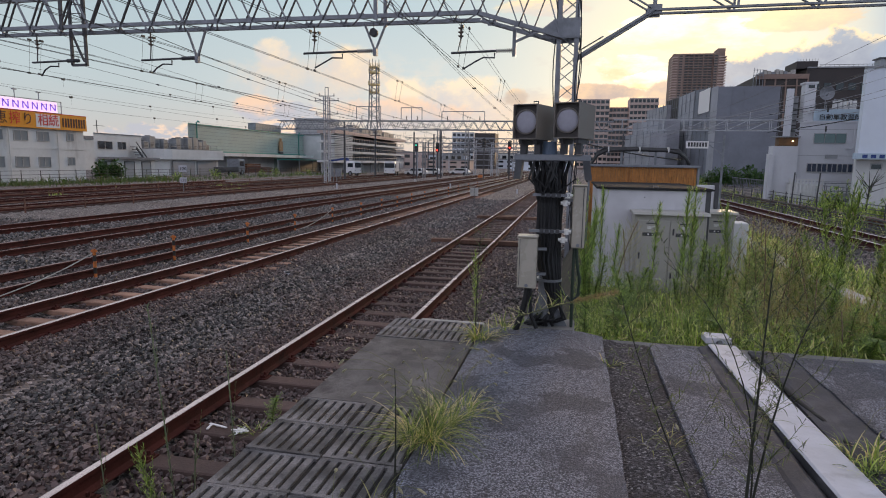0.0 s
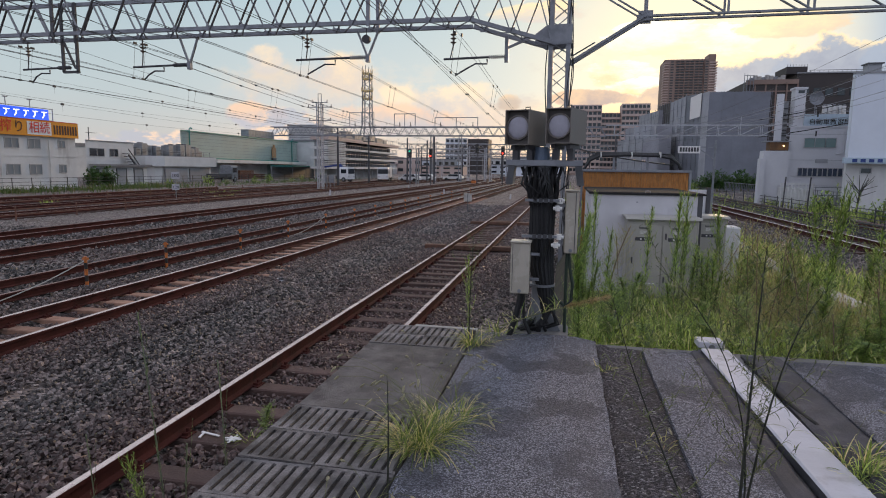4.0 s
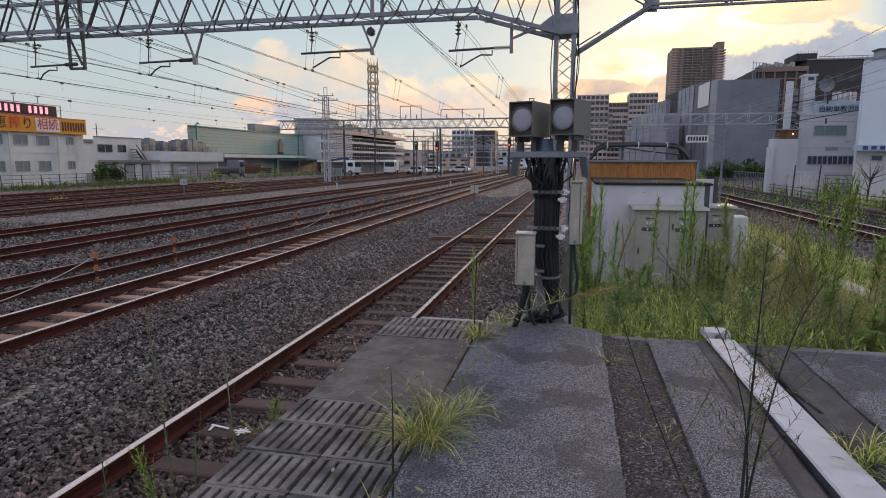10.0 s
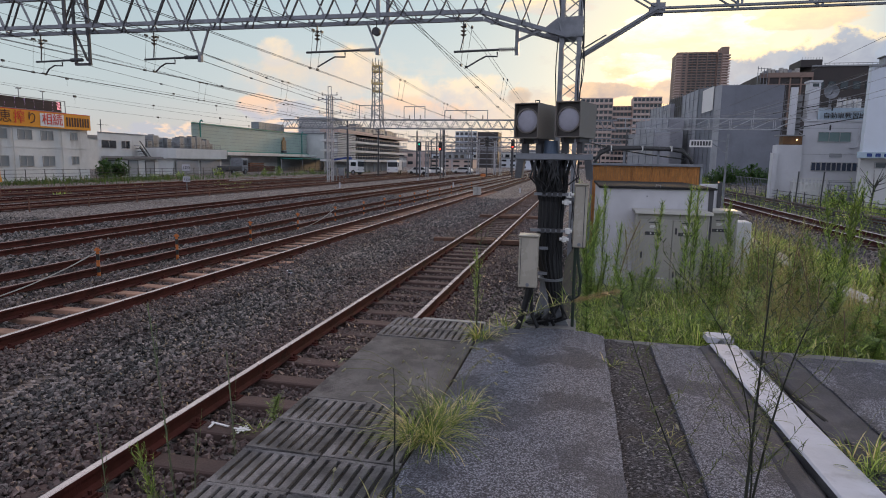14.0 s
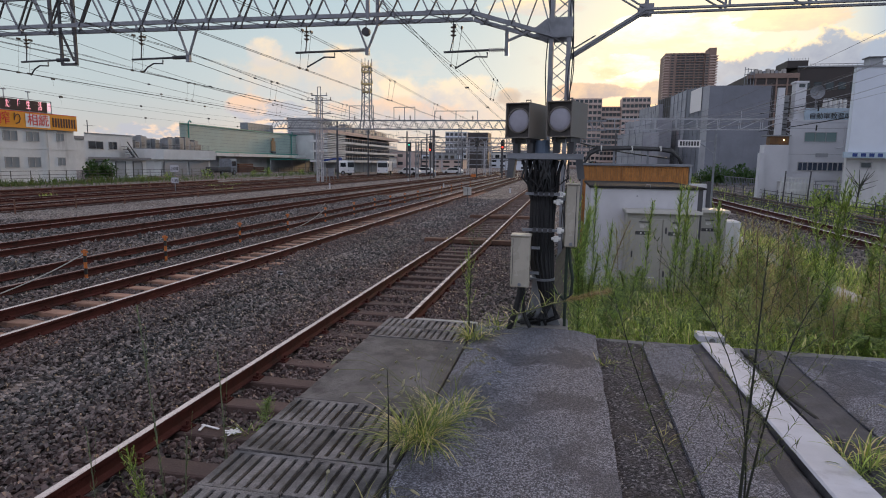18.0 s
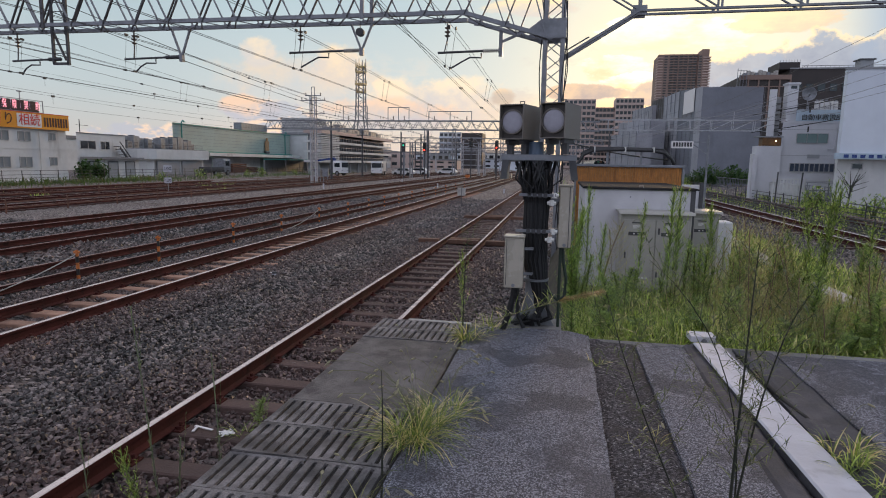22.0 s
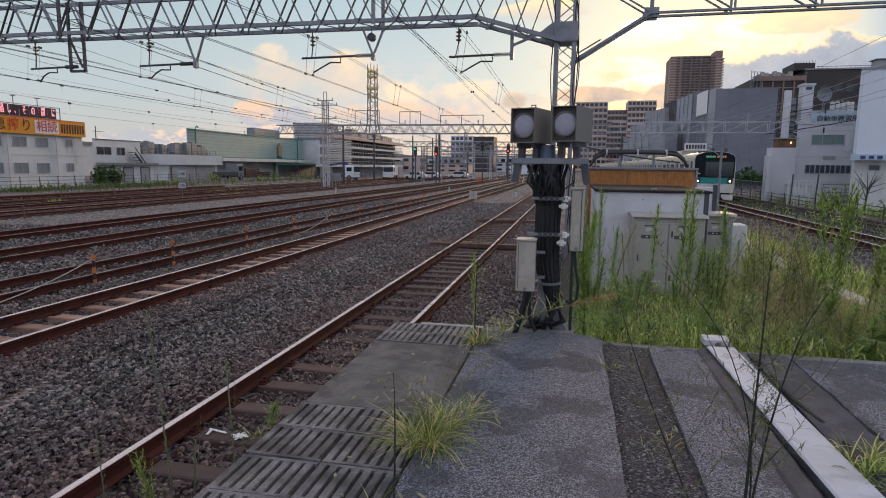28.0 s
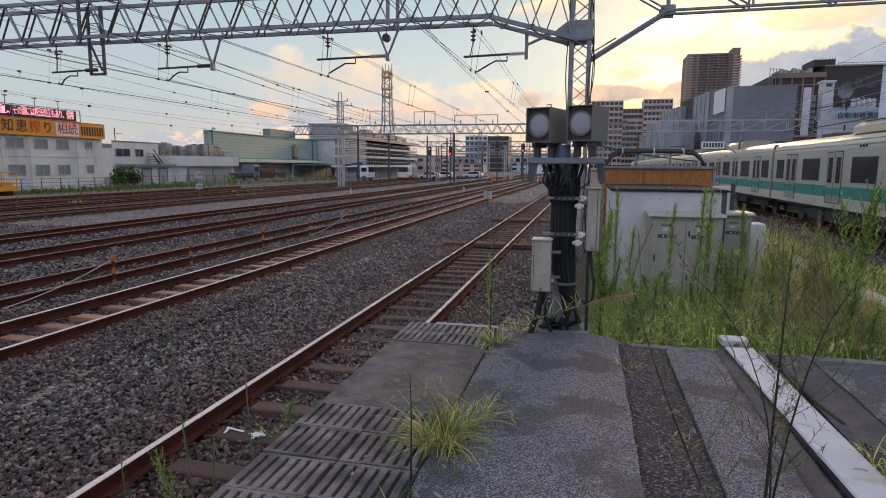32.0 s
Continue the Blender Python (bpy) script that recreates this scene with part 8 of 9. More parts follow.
for k in range(5):
    bm = bmesh.new()
    tube(bm, (19.0 + 0.82 * k, 0.4, 6.05), (19.0 + 0.82 * k, 0.4, 7.6), 0.035, 5)
    bar(bm, (19.0 + 0.82 * k, 0.4, 7.0), (19.0 + 0.82 * k, 0.1, 6.9), 0.04, 0.04)
    part("strut", bm, GALV, rs)
for k in range(5):
    tk = thing("roof_tank", "white drum tank on the school roof", "tank", (20.75 + 0.36 * k, 56.2, 6.05), group="roof tanks")
    bm = bmesh.new()
    tube(bm, (0, 0, 0), (0, 0, 1.75 + 0.05 * (k % 2)), 0.17, 12)
    part("drum", bm, WHITE_WALL, tk)
    bm = bmesh.new()
    tube(bm, (0, 0, 1.8), (0, 0, 1.9), 0.1, 10)
    part("lid", bm, GALV, tk)
dish = thing("satellite_dish", "grey satellite dish on the school roof", "satellite dish", (19.95, 56.0, 6.05))
bm = bmesh.new()
tube(bm, (0, 0, 0), (0, 0, 2.0), 0.05, 6)
part("mast", bm, GALV, dish)
bm = bmesh.new()
prev = None
for k in range(4):
    r = 0.12 + 0.15 * k
    cur = [bm.verts.new((r * math.cos(i * math.pi / 9), -0.25 * (r / 0.57) ** 2, 2.35 + r * math.sin(i * math.pi / 9))) for i in range(18)]
    if prev:
        for i in range(18):
            bm.faces.new((prev[i], prev[(i + 1) % 18], cur[(i + 1) % 18], cur[i]))
    else:
        bm.faces.new(cur)
    prev = cur
ext = bmesh.ops.extrude_face_region(bm, geom=bm.faces[:])
for v in ext["geom"]:
    if isinstance(v, bmesh.types.BMVert):
        v.co.y += 0.04
part("reflector", bm, GALV, dish)
bm = bmesh.new()
bar(bm, (0, 0, 2.1), (0, -0.5, 2.3), 0.04, 0.04)
part("feed_arm", bm, DARK_STEEL, dish)

rb = thing("pale_building", "tall pale blue-white building with a blue sign band", "building", (0, 0, 0))
prism("wall", SKY_WHITE, rb, [(18.3, 45), (40, 45), (40, 54), (22.6, 54), (18.36, 45.6)], 2.9, 8.75)
prism("lower_wall", WHITE_WALL, rb, [(18.5, 45.6), (40, 45.6), (40, 54), (22.6, 54), (18.6, 46.2)], -0.4, 2.9)
slab("sign_band", DS_BLUE, rb, "s", 45, 18.0, 40, 2.93, 3.3, 0.0, 0.2, "pale blue sign band")
for k in range(24):
    slab("lettering_bar", CAR_BLUE, rb, "s", 44.8, 18.5 + k * 0.5, 18.8 + k * 0.5, 3.0, 3.22, 0, 0.02)
slab("roof_edge", GREY_WALL, rb, "s", 45, 18.25, 40, 8.75, 8.9, -0.3, 0.05)
slab("roof_vent", GREY_WALL, rb, "s", 46, 19.4, 20.2, 8.75, 9.5, -0.8, 0)
slab("vent_cap", DARK_STEEL, rb, "s", 46, 19.3, 20.3, 9.5, 9.58, -0.9, 0.1)
window(rb, "s", 45.6, 19.4, 20.0, 2.3, 2.6, 0)
for x in (15.3, 16.9, 19.2, 20.4):
    p = thing("fence_post", "dark slanting steel post before the school", "post", (x, 47.2, -0.34), group="fence posts")
    bm = bmesh.new()
    tube(bm, (0, 0, 0), (0.12 * (x % 1.3 - 0.5), 0, 2.3), 0.05, 6)
    part("shaft", bm, DARK_STEEL, p)
sc = thing("white_screen", "white slatted screen with a capping rail before the school", "fence", (15.25, 48.0, -0.34))
for z in (0.9, 1.75):
    block("rail", WHITE_WALL, 0, 2.3, -0.04, 0.04, z, z + 0.09, sc)
for k in range(10):
    block("slat", WHITE_WALL, 0.06 + 0.235 * k, 0.15 + 0.235 * k, -0.03, 0.03, 0, 1.75, sc)
for z in (0.7, 1.25):
    pp = thing("railing_pipe", "thin grey pipe rail before the school", "pipe rail", (17.4, 47.6, z), group="pipe rails")
    bm = bmesh.new()
    tube(bm, (0, 0, 0), (6, 0, 0), 0.035, 6)
    part("pipe", bm, GALV, pp)
    for k in range(5):
        bm = bmesh.new()
        tube(bm, (1.4 * k + 0.1, 0, -z - 0.34), (1.4 * k + 0.1, 0, 0.02), 0.03, 5)
        part("support", bm, GALV, pp)
for i in range(10):
    gt = thing("gate_panel", "white slatted gate panel in front of the building", "gate", (17.2 + 0.0 * i, 47.5 + i * 0.85, -0.34), group="gate panels")
    block("gate_frame", WHITE_WALL, -0.03, 0.03, 0, 0.8, 1.35, 1.45, gt)
    for k in range(5):
        bm = bmesh.new()
        tube(bm, (0, 0.08 + 0.16 * k, 0), (0, 0.08 + 0.16 * k, 1.36), 0.03, 5)
        part("slat", bm, WHITE_WALL, gt)

# the building wrapped in grey sheets
sb = thing("sheeted_building", "tall building wrapped in grey scaffold sheeting", "scaffolded building", (0, 0, 0))
prism("front_sheet", SHEET, sb, [(19.78, 94.9), (21.6, 94.6), (28.0, 95.0), (28.3, 122), (19.85, 122)], -0.4, 13.70)
prism("corner_sheet", SHEET_PALE, sb, [(19.78, 94.88), (19.84, 95.6), (19.62, 97.6), (19.42, 97.6), (19.5, 96.2)], -0.4, 13.85, "pleated pale sheet at the corner")


def side_sheet(xa, ya, xb, yb, za, zb, mat, poles=4, depth=3.5):
    """A run of sheeted scaffold along the flank: the sheet, its standards and ledgers."""
    bm = bmesh.new()
    lo = [bm.verts.new(p) for p in ((xa, ya, -0.4), (xa + depth, ya + 0.4, -0.4), (xb + depth, yb, -0.4), (xb, yb, -0.4))]
    hi = [bm.verts.new(p) for p in ((xa, ya, za), (xa + depth, ya + 0.4, za), (xb + depth, yb, zb), (xb, yb, zb))]
    bm.faces.new(lo[::-1])
    bm.faces.new(hi)
    for i in range(4):
        bm.faces.new((lo[i], lo[(i + 1) % 4], hi[(i + 1) % 4], hi[i]))
    part("side_sheet", bm, mat, sb)
    for k in range(poles + 1):
        u = k / poles
        x, y, z = xa + (xb - xa) * u - 0.06, ya + (yb - ya) * u, za + (zb - za) * u
        bm = bmesh.new()
        tube(bm, (x, y, -0.4), (x, y, z + 0.3), 0.045, 5)
        part("scaffold_pole", bm, GALV, sb)
    for k in range(int(min(za, zb) / 1.9)):
        bm = bmesh.new()
        tube(bm, (xa - 0.05, ya, 1.9 * (k + 1)), (xb - 0.05, yb, 1.9 * (k + 1)), 0.03, 5)
        part("scaffold_ledger", bm, SHEET, sb)


side_sheet(19.70, 97.6, 19.05, 108.0, 13.95, 14.75, SHEET)
side_sheet(19.02, 108.2, 18.32, 119.6, 14.75, 14.85, SHEET_PALE)
# open scaffold recess drawn as a solid dark sheet, its shade in the colour
side_sheet(18.55, 120.5, 17.70, 130.5, 15.0, 15.3, DARK_CLAD, 6)
side_sheet(17.35, 126.5, 16.10, 149.5, 14.15, 15.0, SHEET_PALE, 6)
side_sheet(15.10, 111.5, 11.20, 127.5, 10.35, 10.65, SHEET_PALE, 6, 2.5)
side_sheet(12.0, 104.0, 9.3, 121.0, 7.6, 7.9, SHEET_PALE, 4, 2.5)
for k in range(7):
    bm = bmesh.new()
    bar(bm, (17.6 - 0.12 * k, 125.5 + k, 2.0 * k + 0.6), (17.5 - 0.12 * k, 130.0, 2.0 * k + 1.6), 0.08, 0.08)
    part("scaffold_brace", bm, GALV, sb)
for k in range(5):
    bm = bmesh.new()
    tube(bm, (21.6 + 1.6 * k, 94.5, -0.4), (21.6 + 1.6 * k, 94.5, 13.7), 0.02, 5)
    part("scaffold_pole", bm, SHEET, sb)
bm = bmesh.new()
for k in range(40):
    tube(bm, (19.9 + 0.2 * k, 94.75, 13.7), (19.95 + 0.2 * k, 94.75, 13.74 + 0.10 * ((k * 7) % 5) / 5), 0.02, 4)
tagged(part("sheet_ties", bm, SHEET, sb), kind="stuff")
prism("banner", SIGN_WHITE, sb, [(19.14, 105.2), (19.11, 105.15), (19.50, 98.9), (19.54, 98.95)], 10.6, 14.1, "white advertising banner")
bush_mat = leaf_material("shrub_leaf", (0.07, 0.14, 0.035), (0.025, 0.06, 0.018))


def make_shrub(x, y, z, r, h, seed, label="dark green leafy shrub", n=420, mat=None):
    rng = random.Random(seed)
    s = thing("shrub", label, "shrub", (x, y, z), group="shrubs")
    for k in range(5):
        a = rng.uniform(0, 6.28)
        bm = bmesh.new()
        tube(bm, (0, 0, 0), (r * 0.6 * math.cos(a), r * 0.6 * math.sin(a), h * 0.7), 0.05, 5, 0.015)
        part("limb", bm, STEM, s)
    b = Blades()
    for k in range(n):
        a, u, w = rng.uniform(0, 6.28), rng.random() ** 0.5, rng.random()
        lump = 0.75 + 0.35 * math.sin(3 * a + seed) * math.cos(5 * w)
        q = (r * u * lump * math.cos(a), r * u * lump * math.sin(a), h * (0.15 + 0.85 * w * (1 - 0.5 * u * u) * lump))
        b.add(q, rng.uniform(0, 6.28), rng.uniform(-0.4, 1.2), h * 0.13 * rng.uniform(0.6, 1.4), h * 0.07, 0.6, 2)
    ob = new("crown", b.mesh("crown", mat or bush_mat))
    ob.parent = s
    return s


for i in range(9):
    make_shrub(17.2 + i * 1.25, 84 + (i * 37) % 9, -0.4, 1.5, 2.6 + (i % 3) * 0.5, 60 + i)
for i in range(8):
    make_shrub(11.5 + i * 0.7, 70 + i * 2.2, -0.4, 1.2, 1.6, 80 + i, "yellow-green weedy shrub along the line", 300, BRIGHT_LEAF)
for i in range(5):
    make_shrub(-51.0 - (i % 3) * 0.6, 57.2 + i * 0.75, -0.5, 1.0, 2.4 + 0.6 * (i % 2), 100 + i, "green climbing shrub between the buildings", 420)
for i in range(10):
    make_shrub(-45.5 - (i % 2), 58 + i * 6.1, -0.4, 0.8, 1.0 + 0.4 * (i % 3), 120 + i, "small green shrub along the yard fence", 200, WEED_LEAF)
make_shrub(15.2, 40.0, -0.34, 0.9, 1.8, 140, "green shrub beside the pipe fence", 300, WEED_LEAF)
make_shrub(16.6, 36.0, -0.34, 1.0, 1.6, 141, "green shrub beside the pipe fence", 300, BRIGHT_LEAF)

# bare little tree in front of the pale building
bt = thing("bare_tree", "leafless small tree before the pale building", "tree", (17.0, 40.0, -0.34))
bm = bmesh.new()
rng_t = random.Random(2)
tube(bm, (0, 0, 0), (0.1, 0, 1.6), 0.06, 6, 0.045)
for k in range(14):
    a = rng_t.uniform(-1.2, 1.2)
    z = rng_t.uniform(0.8, 1.6)
    e = (0.1 + math.sin(a) * rng_t.uniform(0.6, 1.3), rng_t.uniform(-0.3, 0.3), z + math.cos(a) * rng_t.uniform(0.6, 1.6))
    tube(bm, (0.07, 0, z), e, 0.03, 5, 0.01)
part("trunk", bm, DARK_STEM, bt)

# small name board on a pole
nb = thing("line_board", "white name board with dark marks on a steel pole", "sign", (6.72, 40, 0))
block("board", SIGN_WHITE, 0, 1.3, -0.04, 0, 3.36, 3.80, nb)
for k in range(7):
    block("lettering_bar", DARK_STEEL, 0.1 + 0.165 * k, 0.22 + 0.165 * k, -0.05, -0.04, 3.46, 3.72, nb)
bm = bmesh.new()
tube(bm, (2.2, 0.1, -0.4), (2.2, 0.1, 4.2), 0.07, 6)
bar(bm, (2.2, 0.1, 3.0), (1.3, 0, 3.6), 0.05, 0.05)
bar(bm, (2.2, 0.1, 3.75), (1.3, 0, 3.75), 0.05, 0.05)
part("pole", bm, GALV, nb)


def flat_block(name, label, mat, slab_mat, x0, x1, y0, y1, z1, floors, bays, group):
    """A far residential block: wall, a slab for each floor, windows in bays."""
    t = thing(name, label, "apartment block", (0, 0, 0), group=group)
    block("wall", mat, x0, x1, y0, y1, -0.4, z1, t)
    fh = (z1 - 1) / floors
    for k in range(floors):
        z = fh * k + 0.5
        slab("balcony", slab_mat, t, "s", y0, x0, x1, z, z + fh * 0.36, 0, 1.0)
        bw = (x1 - x0) / bays
        for i in range(bays):
            slab("window", GLASS, t, "s", y0, x0 + bw * (i + 0.14), x0 + bw * (i + 0.86), z + fh * 0.42, z + fh * 0.94, 0, 0.15)
    return t


TOWER_DARK = material("dark_brown_tower_tile", (0.19, 0.13, 0.105), 0.75, vary=0.12, scale=0.1)
tw = thing("residential_tower", "brown residential tower block against the sunset", "apartment block", (0, 0, 0), group="far blocks")
block("wall", TOWER_DARK, 125.2, 158.4, 802, 840, -0.4, 137.6, tw)
block("wing", BROWN_TOWER, 112.4, 125.2, 800, 840, -0.4, 138.0, tw)
block("wing", BROWN_TOWER, 158.4, 169.2, 800, 840, -0.4, 136.8, tw)
block("lift_tower", BROWN_TOWER, 163.6, 172.0, 804, 828, 0, 144.8, tw)
slab("parapet", BROWN_TOWER, tw, "s", 801, 112.4, 169.2, 136.8, 138.6, -6, 0.8)
for k in range(24):
    z = 137.0 - 3.15 * (k + 1)
    slab("balcony", BROWN_TOWER, tw, "s", 802, 125.2, 158.4, z, z + 1.1, 0, 1.6)
    slab("side_balcony", PALE_TILE, tw, "s", 800, 112.0, 118.0, z, z + 1.1, -12, 1.2)
    slab("side_balcony", PALE_TILE, tw, "s", 800, 164.4, 173.4, z, z + 1.3, -22, 1.2)
    for a0 in (126.4, 131.9, 137.4, 142.9, 148.4, 153.9):
        slab("window", GLASS, tw, "s", 802, a0, a0 + 3.6, z + 1.3, z + 2.8, 0, 0.2)
    for a0 in (119.6, 159.6):
        slab("window", GLASS, tw, "s", 800, a0, a0 + 3.6, z + 1.3, z + 2.7, 0, 0.2)
for a in (125.0, 135.9, 146.8, 158.0):
    slab("pier", BROWN_TOWER, tw, "s", 802, a, a + 1.0, 0, 137.6, 0, 2.0)
flat_block("apartment_block", "pale brown apartment block in the distance", PALE_TILE, PALE_TILE, 0.5, 17.6, 350, 365, 38.5, 12, 7, "far blocks")
flat_block("apartment_block", "red-brown apartment block in the distance", BROWN_TOWER, PALE_TILE, 17.8, 30, 355, 370, 34.5, 11, 6, "far blocks")
flat_block("apartment_block", "pale brown apartment block in the distance", PALE_TILE, PALE_TILE, 28.3, 43.2, 350, 365, 39, 12, 7, "far blocks")
db = thing("dark_building", "dark brown building behind the sheeted one", "building", (0, 0, 0))
block("wall", DARK_CLAD, 33.9, 43, 130, 150, -0.4, 20.0, db)
block("wall", DARK_CLAD, 43, 64, 131, 150, -0.4, 21.4, db)
block("roof_house", DARK_CLAD, 41.1, 44.8, 131.2, 138, 21.4, 22.75, db)
slab("eaves_beam", BROWN_TOWER, db, "s", 130, 33.7, 43, 19.3, 20.2, -0.3, 0.3)
slab("roof_edge", GREY_WALL, db, "s", 131, 43, 64, 21.4, 21.65, -0.3, 0.2)
for k in range(5):
    slab("wall_rib", BROWN_TOWER, db, "s", 130, 35.2 + 1.9 * k, 35.45 + 1.9 * k, 10, 19.3, 0, 0.2)
slab("wall_band", BROWN_TOWER, db, "s", 130, 34.2, 43, 17.9, 18.1, 0, 0.15)
for k in range(9):
    slab("roof_lumber", CONC_PALE if k % 3 else GALV, db, "s", 131, 34.6 + 0.72 * k, 35.2 + 0.72 * k, 20.2, 20.75 + 0.09 * ((k * 5) % 7), -1, 0)
for x in (33.2, 33.75, 34.3, 34.9):
    bm = bmesh.new()
    tube(bm, (x, 129.6, -0.4), (x, 129.6, 21.4 - 0.3 * (x - 33.2)), 0.06, 5)
    part("scaffold_pole", bm, GALV, db)
for z in (12.0, 14.0, 16.0, 18.0, 20.0, 21.0):
    bm = bmesh.new()
    tube(bm, (33.1, 129.6, z), (35.0, 129.6, z), 0.05, 5)
    part("scaffold_ledger", bm, GALV, db)
for k in range(16):
    bm = bmesh.new()
    tube(bm, (45.2 + 0.8 * k, 130.9, 21.6), (45.2 + 0.8 * k, 130.9, 22.0), 0.04, 4)
    part("railing_post", bm, GALV, db)
for k in range(8):
    bm = bmesh.new()
    tube(bm, (41.2 + 0.5 * k, 131.1, 22.7), (41.2 + 0.5 * k, 131.1, 23.2), 0.04, 4)
    part("railing_post", bm, GALV, db)
bm = bmesh.new()
tube(bm, (45, 130.9, 22.0), (64, 130.9, 22.0), 0.05, 4)
part("railing", bm, GALV, db)
for k in range(9):
    slab("dark_window", GLASS, db, "s", 131, 44 + 2.1 * k, 45.3 + 2.1 * k, 17.2, 18.6, 0, 0.1)

# distant town
rng_d = random.Random(77)
MATS = (WHITE_WALL, SKY_WHITE, PALE_TILE, WHITE_WALL, GREY_WALL)
for i in range(34):
    y = rng_d.uniform(230, 420)
    x = -y * rng_d.uniform(0.02, 0.42)
    w, h = rng_d.uniform(9, 22), rng_d.uniform(4, 8.5) * y / 300
    t = thing("town_building", "plain distant town building beyond the line", "building", (x, y, -0.4), group="distant town")
    block("wall", MATS[i % 5], -w / 2, w / 2, 0, 12, 0, h, t)
    block("roof", ROOF_GREY, -w / 2 - 0.3, w / 2 + 0.3, -0.3, 12.3, h, h + 0.5, t)
    n = max(2, int(h / 4))
    for k in range(n):
        for j in range(4):
            a = -w / 2 + w * (j + 0.2) / 4
            slab("window", GLASS, t, "s", 0, a, a + w * 0.15, h * (k + 0.35) / n, h * (k + 0.75) / n, 0, 0.1)
wt = flat_block("apartment_block", "white apartment block far down the line", WHITE_WALL, SKY_WHITE, -60.5, -49.5, 300, 312, 17.5, 6, 5, "far blocks")
dk = thing("dark_block", "dark clad tall building far down the line", "building", (-42.5, 290, -0.4))
block("wall", DARK_CLAD, -5, 5, 0, 12, 0, 17, dk)
for k in range(6):
    slab("floor_band", GREY_WALL, dk, "s", 0, -5, 5, 1.5 + 2.6 * k, 1.9 + 2.6 * k, 0, 0.2)
for i in range(40):
    x = -420 + i * 22 + rng_d.uniform(-6, 6)
    if -140 < x < 70:
        continue
    t = thing("town_building", "plain distant town building beyond the line", "building", (x, 430 + rng_d.uniform(0, 90), -0.4), group="distant town")
    h = rng_d.uniform(7, 16)
    block("wall", MATS[i % 5], -9, 9, 0, 14, 0, h, t)
    block("roof", ROOF_GREY, -9.3, 9.3, -0.3, 14.3, h, h + 0.5, t)
for i in range(16):
    t = thing("town_building", "plain low building behind the depot", "building", (-95 - rng_d.uniform(0, 40), 40 + i * 12, -0.4), group="distant town")
    h = rng_d.uniform(5, 8)
    block("wall", MATS[i % 5], -6, 6, -5, 5, 0, h, t)
    block("roof", ROOF_GREY, -6.3, 6.3, -5.3, 5.3, h, h + 0.4, t)


# ---- the commuter train on the side track ----
TRAIN_SILVER = material("cream_grey_train_body", (0.60, 0.585, 0.53), 0.42, 0.25, vary=0.06, scale=1.2, fine=30, bump=0.02, tint=(0.42, 0.40, 0.35), tint_at=0.62, streak=1)
TRAIN_GREY = material("brushed_grey_upper_body", (0.50, 0.50, 0.475), 0.4, 0.35, vary=0.06, scale=1.2, bump=0.02)
TRAIN_GREEN = material("emerald_stripe", (0.015, 0.25, 0.225), 0.35, vary=0.06, scale=2, bump=0.0)
TRAIN_ROOF = material("warm_grey_train_roof", (0.42, 0.37, 0.30), 0.35, 0.5, vary=0.15, scale=1)
TRAIN_UNDER = material("dirty_underframe", (0.035, 0.03, 0.027), 0.8, vary=0.3, scale=2)
TRAIN_DOOR = material("steel_train_door", (0.40, 0.40, 0.37), 0.4, 0.4, vary=0.05, scale=2, bump=0.0)
CAB_GLASS = material("black_cab_glazing", (0.008, 0.012, 0.013), 0.22, vary=0.1, bump=0.0, spec=0.18)
TRAIN_GLASS = material("train_window_glass", (0.012, 0.015, 0.016), 0.12, vary=0.05, bump=0.0, spec=0.3)
SEAL = material("black_rubber_seal", (0.02, 0.02, 0.02), 0.7, vary=0.1)
HEADLAMP = glow_material("headlamp", (1.0, 0.86, 0.55), 6.0)
DEST = glow_material("amber_display", (0.55, 0.22, 0.10), 0.4)
DEST_G = glow_material("green_display", (0.12, 0.40, 0.25), 0.3)
HW = 1.40


def car_section(hw, grow=0.0):
    return [(-hw, 0.88), (hw, 0.88), (hw, 3.05), (hw - 0.05, 3.28), (hw - 0.2, 3.42), (hw - 0.55, 3.54), (0, 3.60), (-hw + 0.55, 3.54), (-hw + 0.2, 3.42), (-hw + 0.05, 3.28), (-hw, 3.05)]


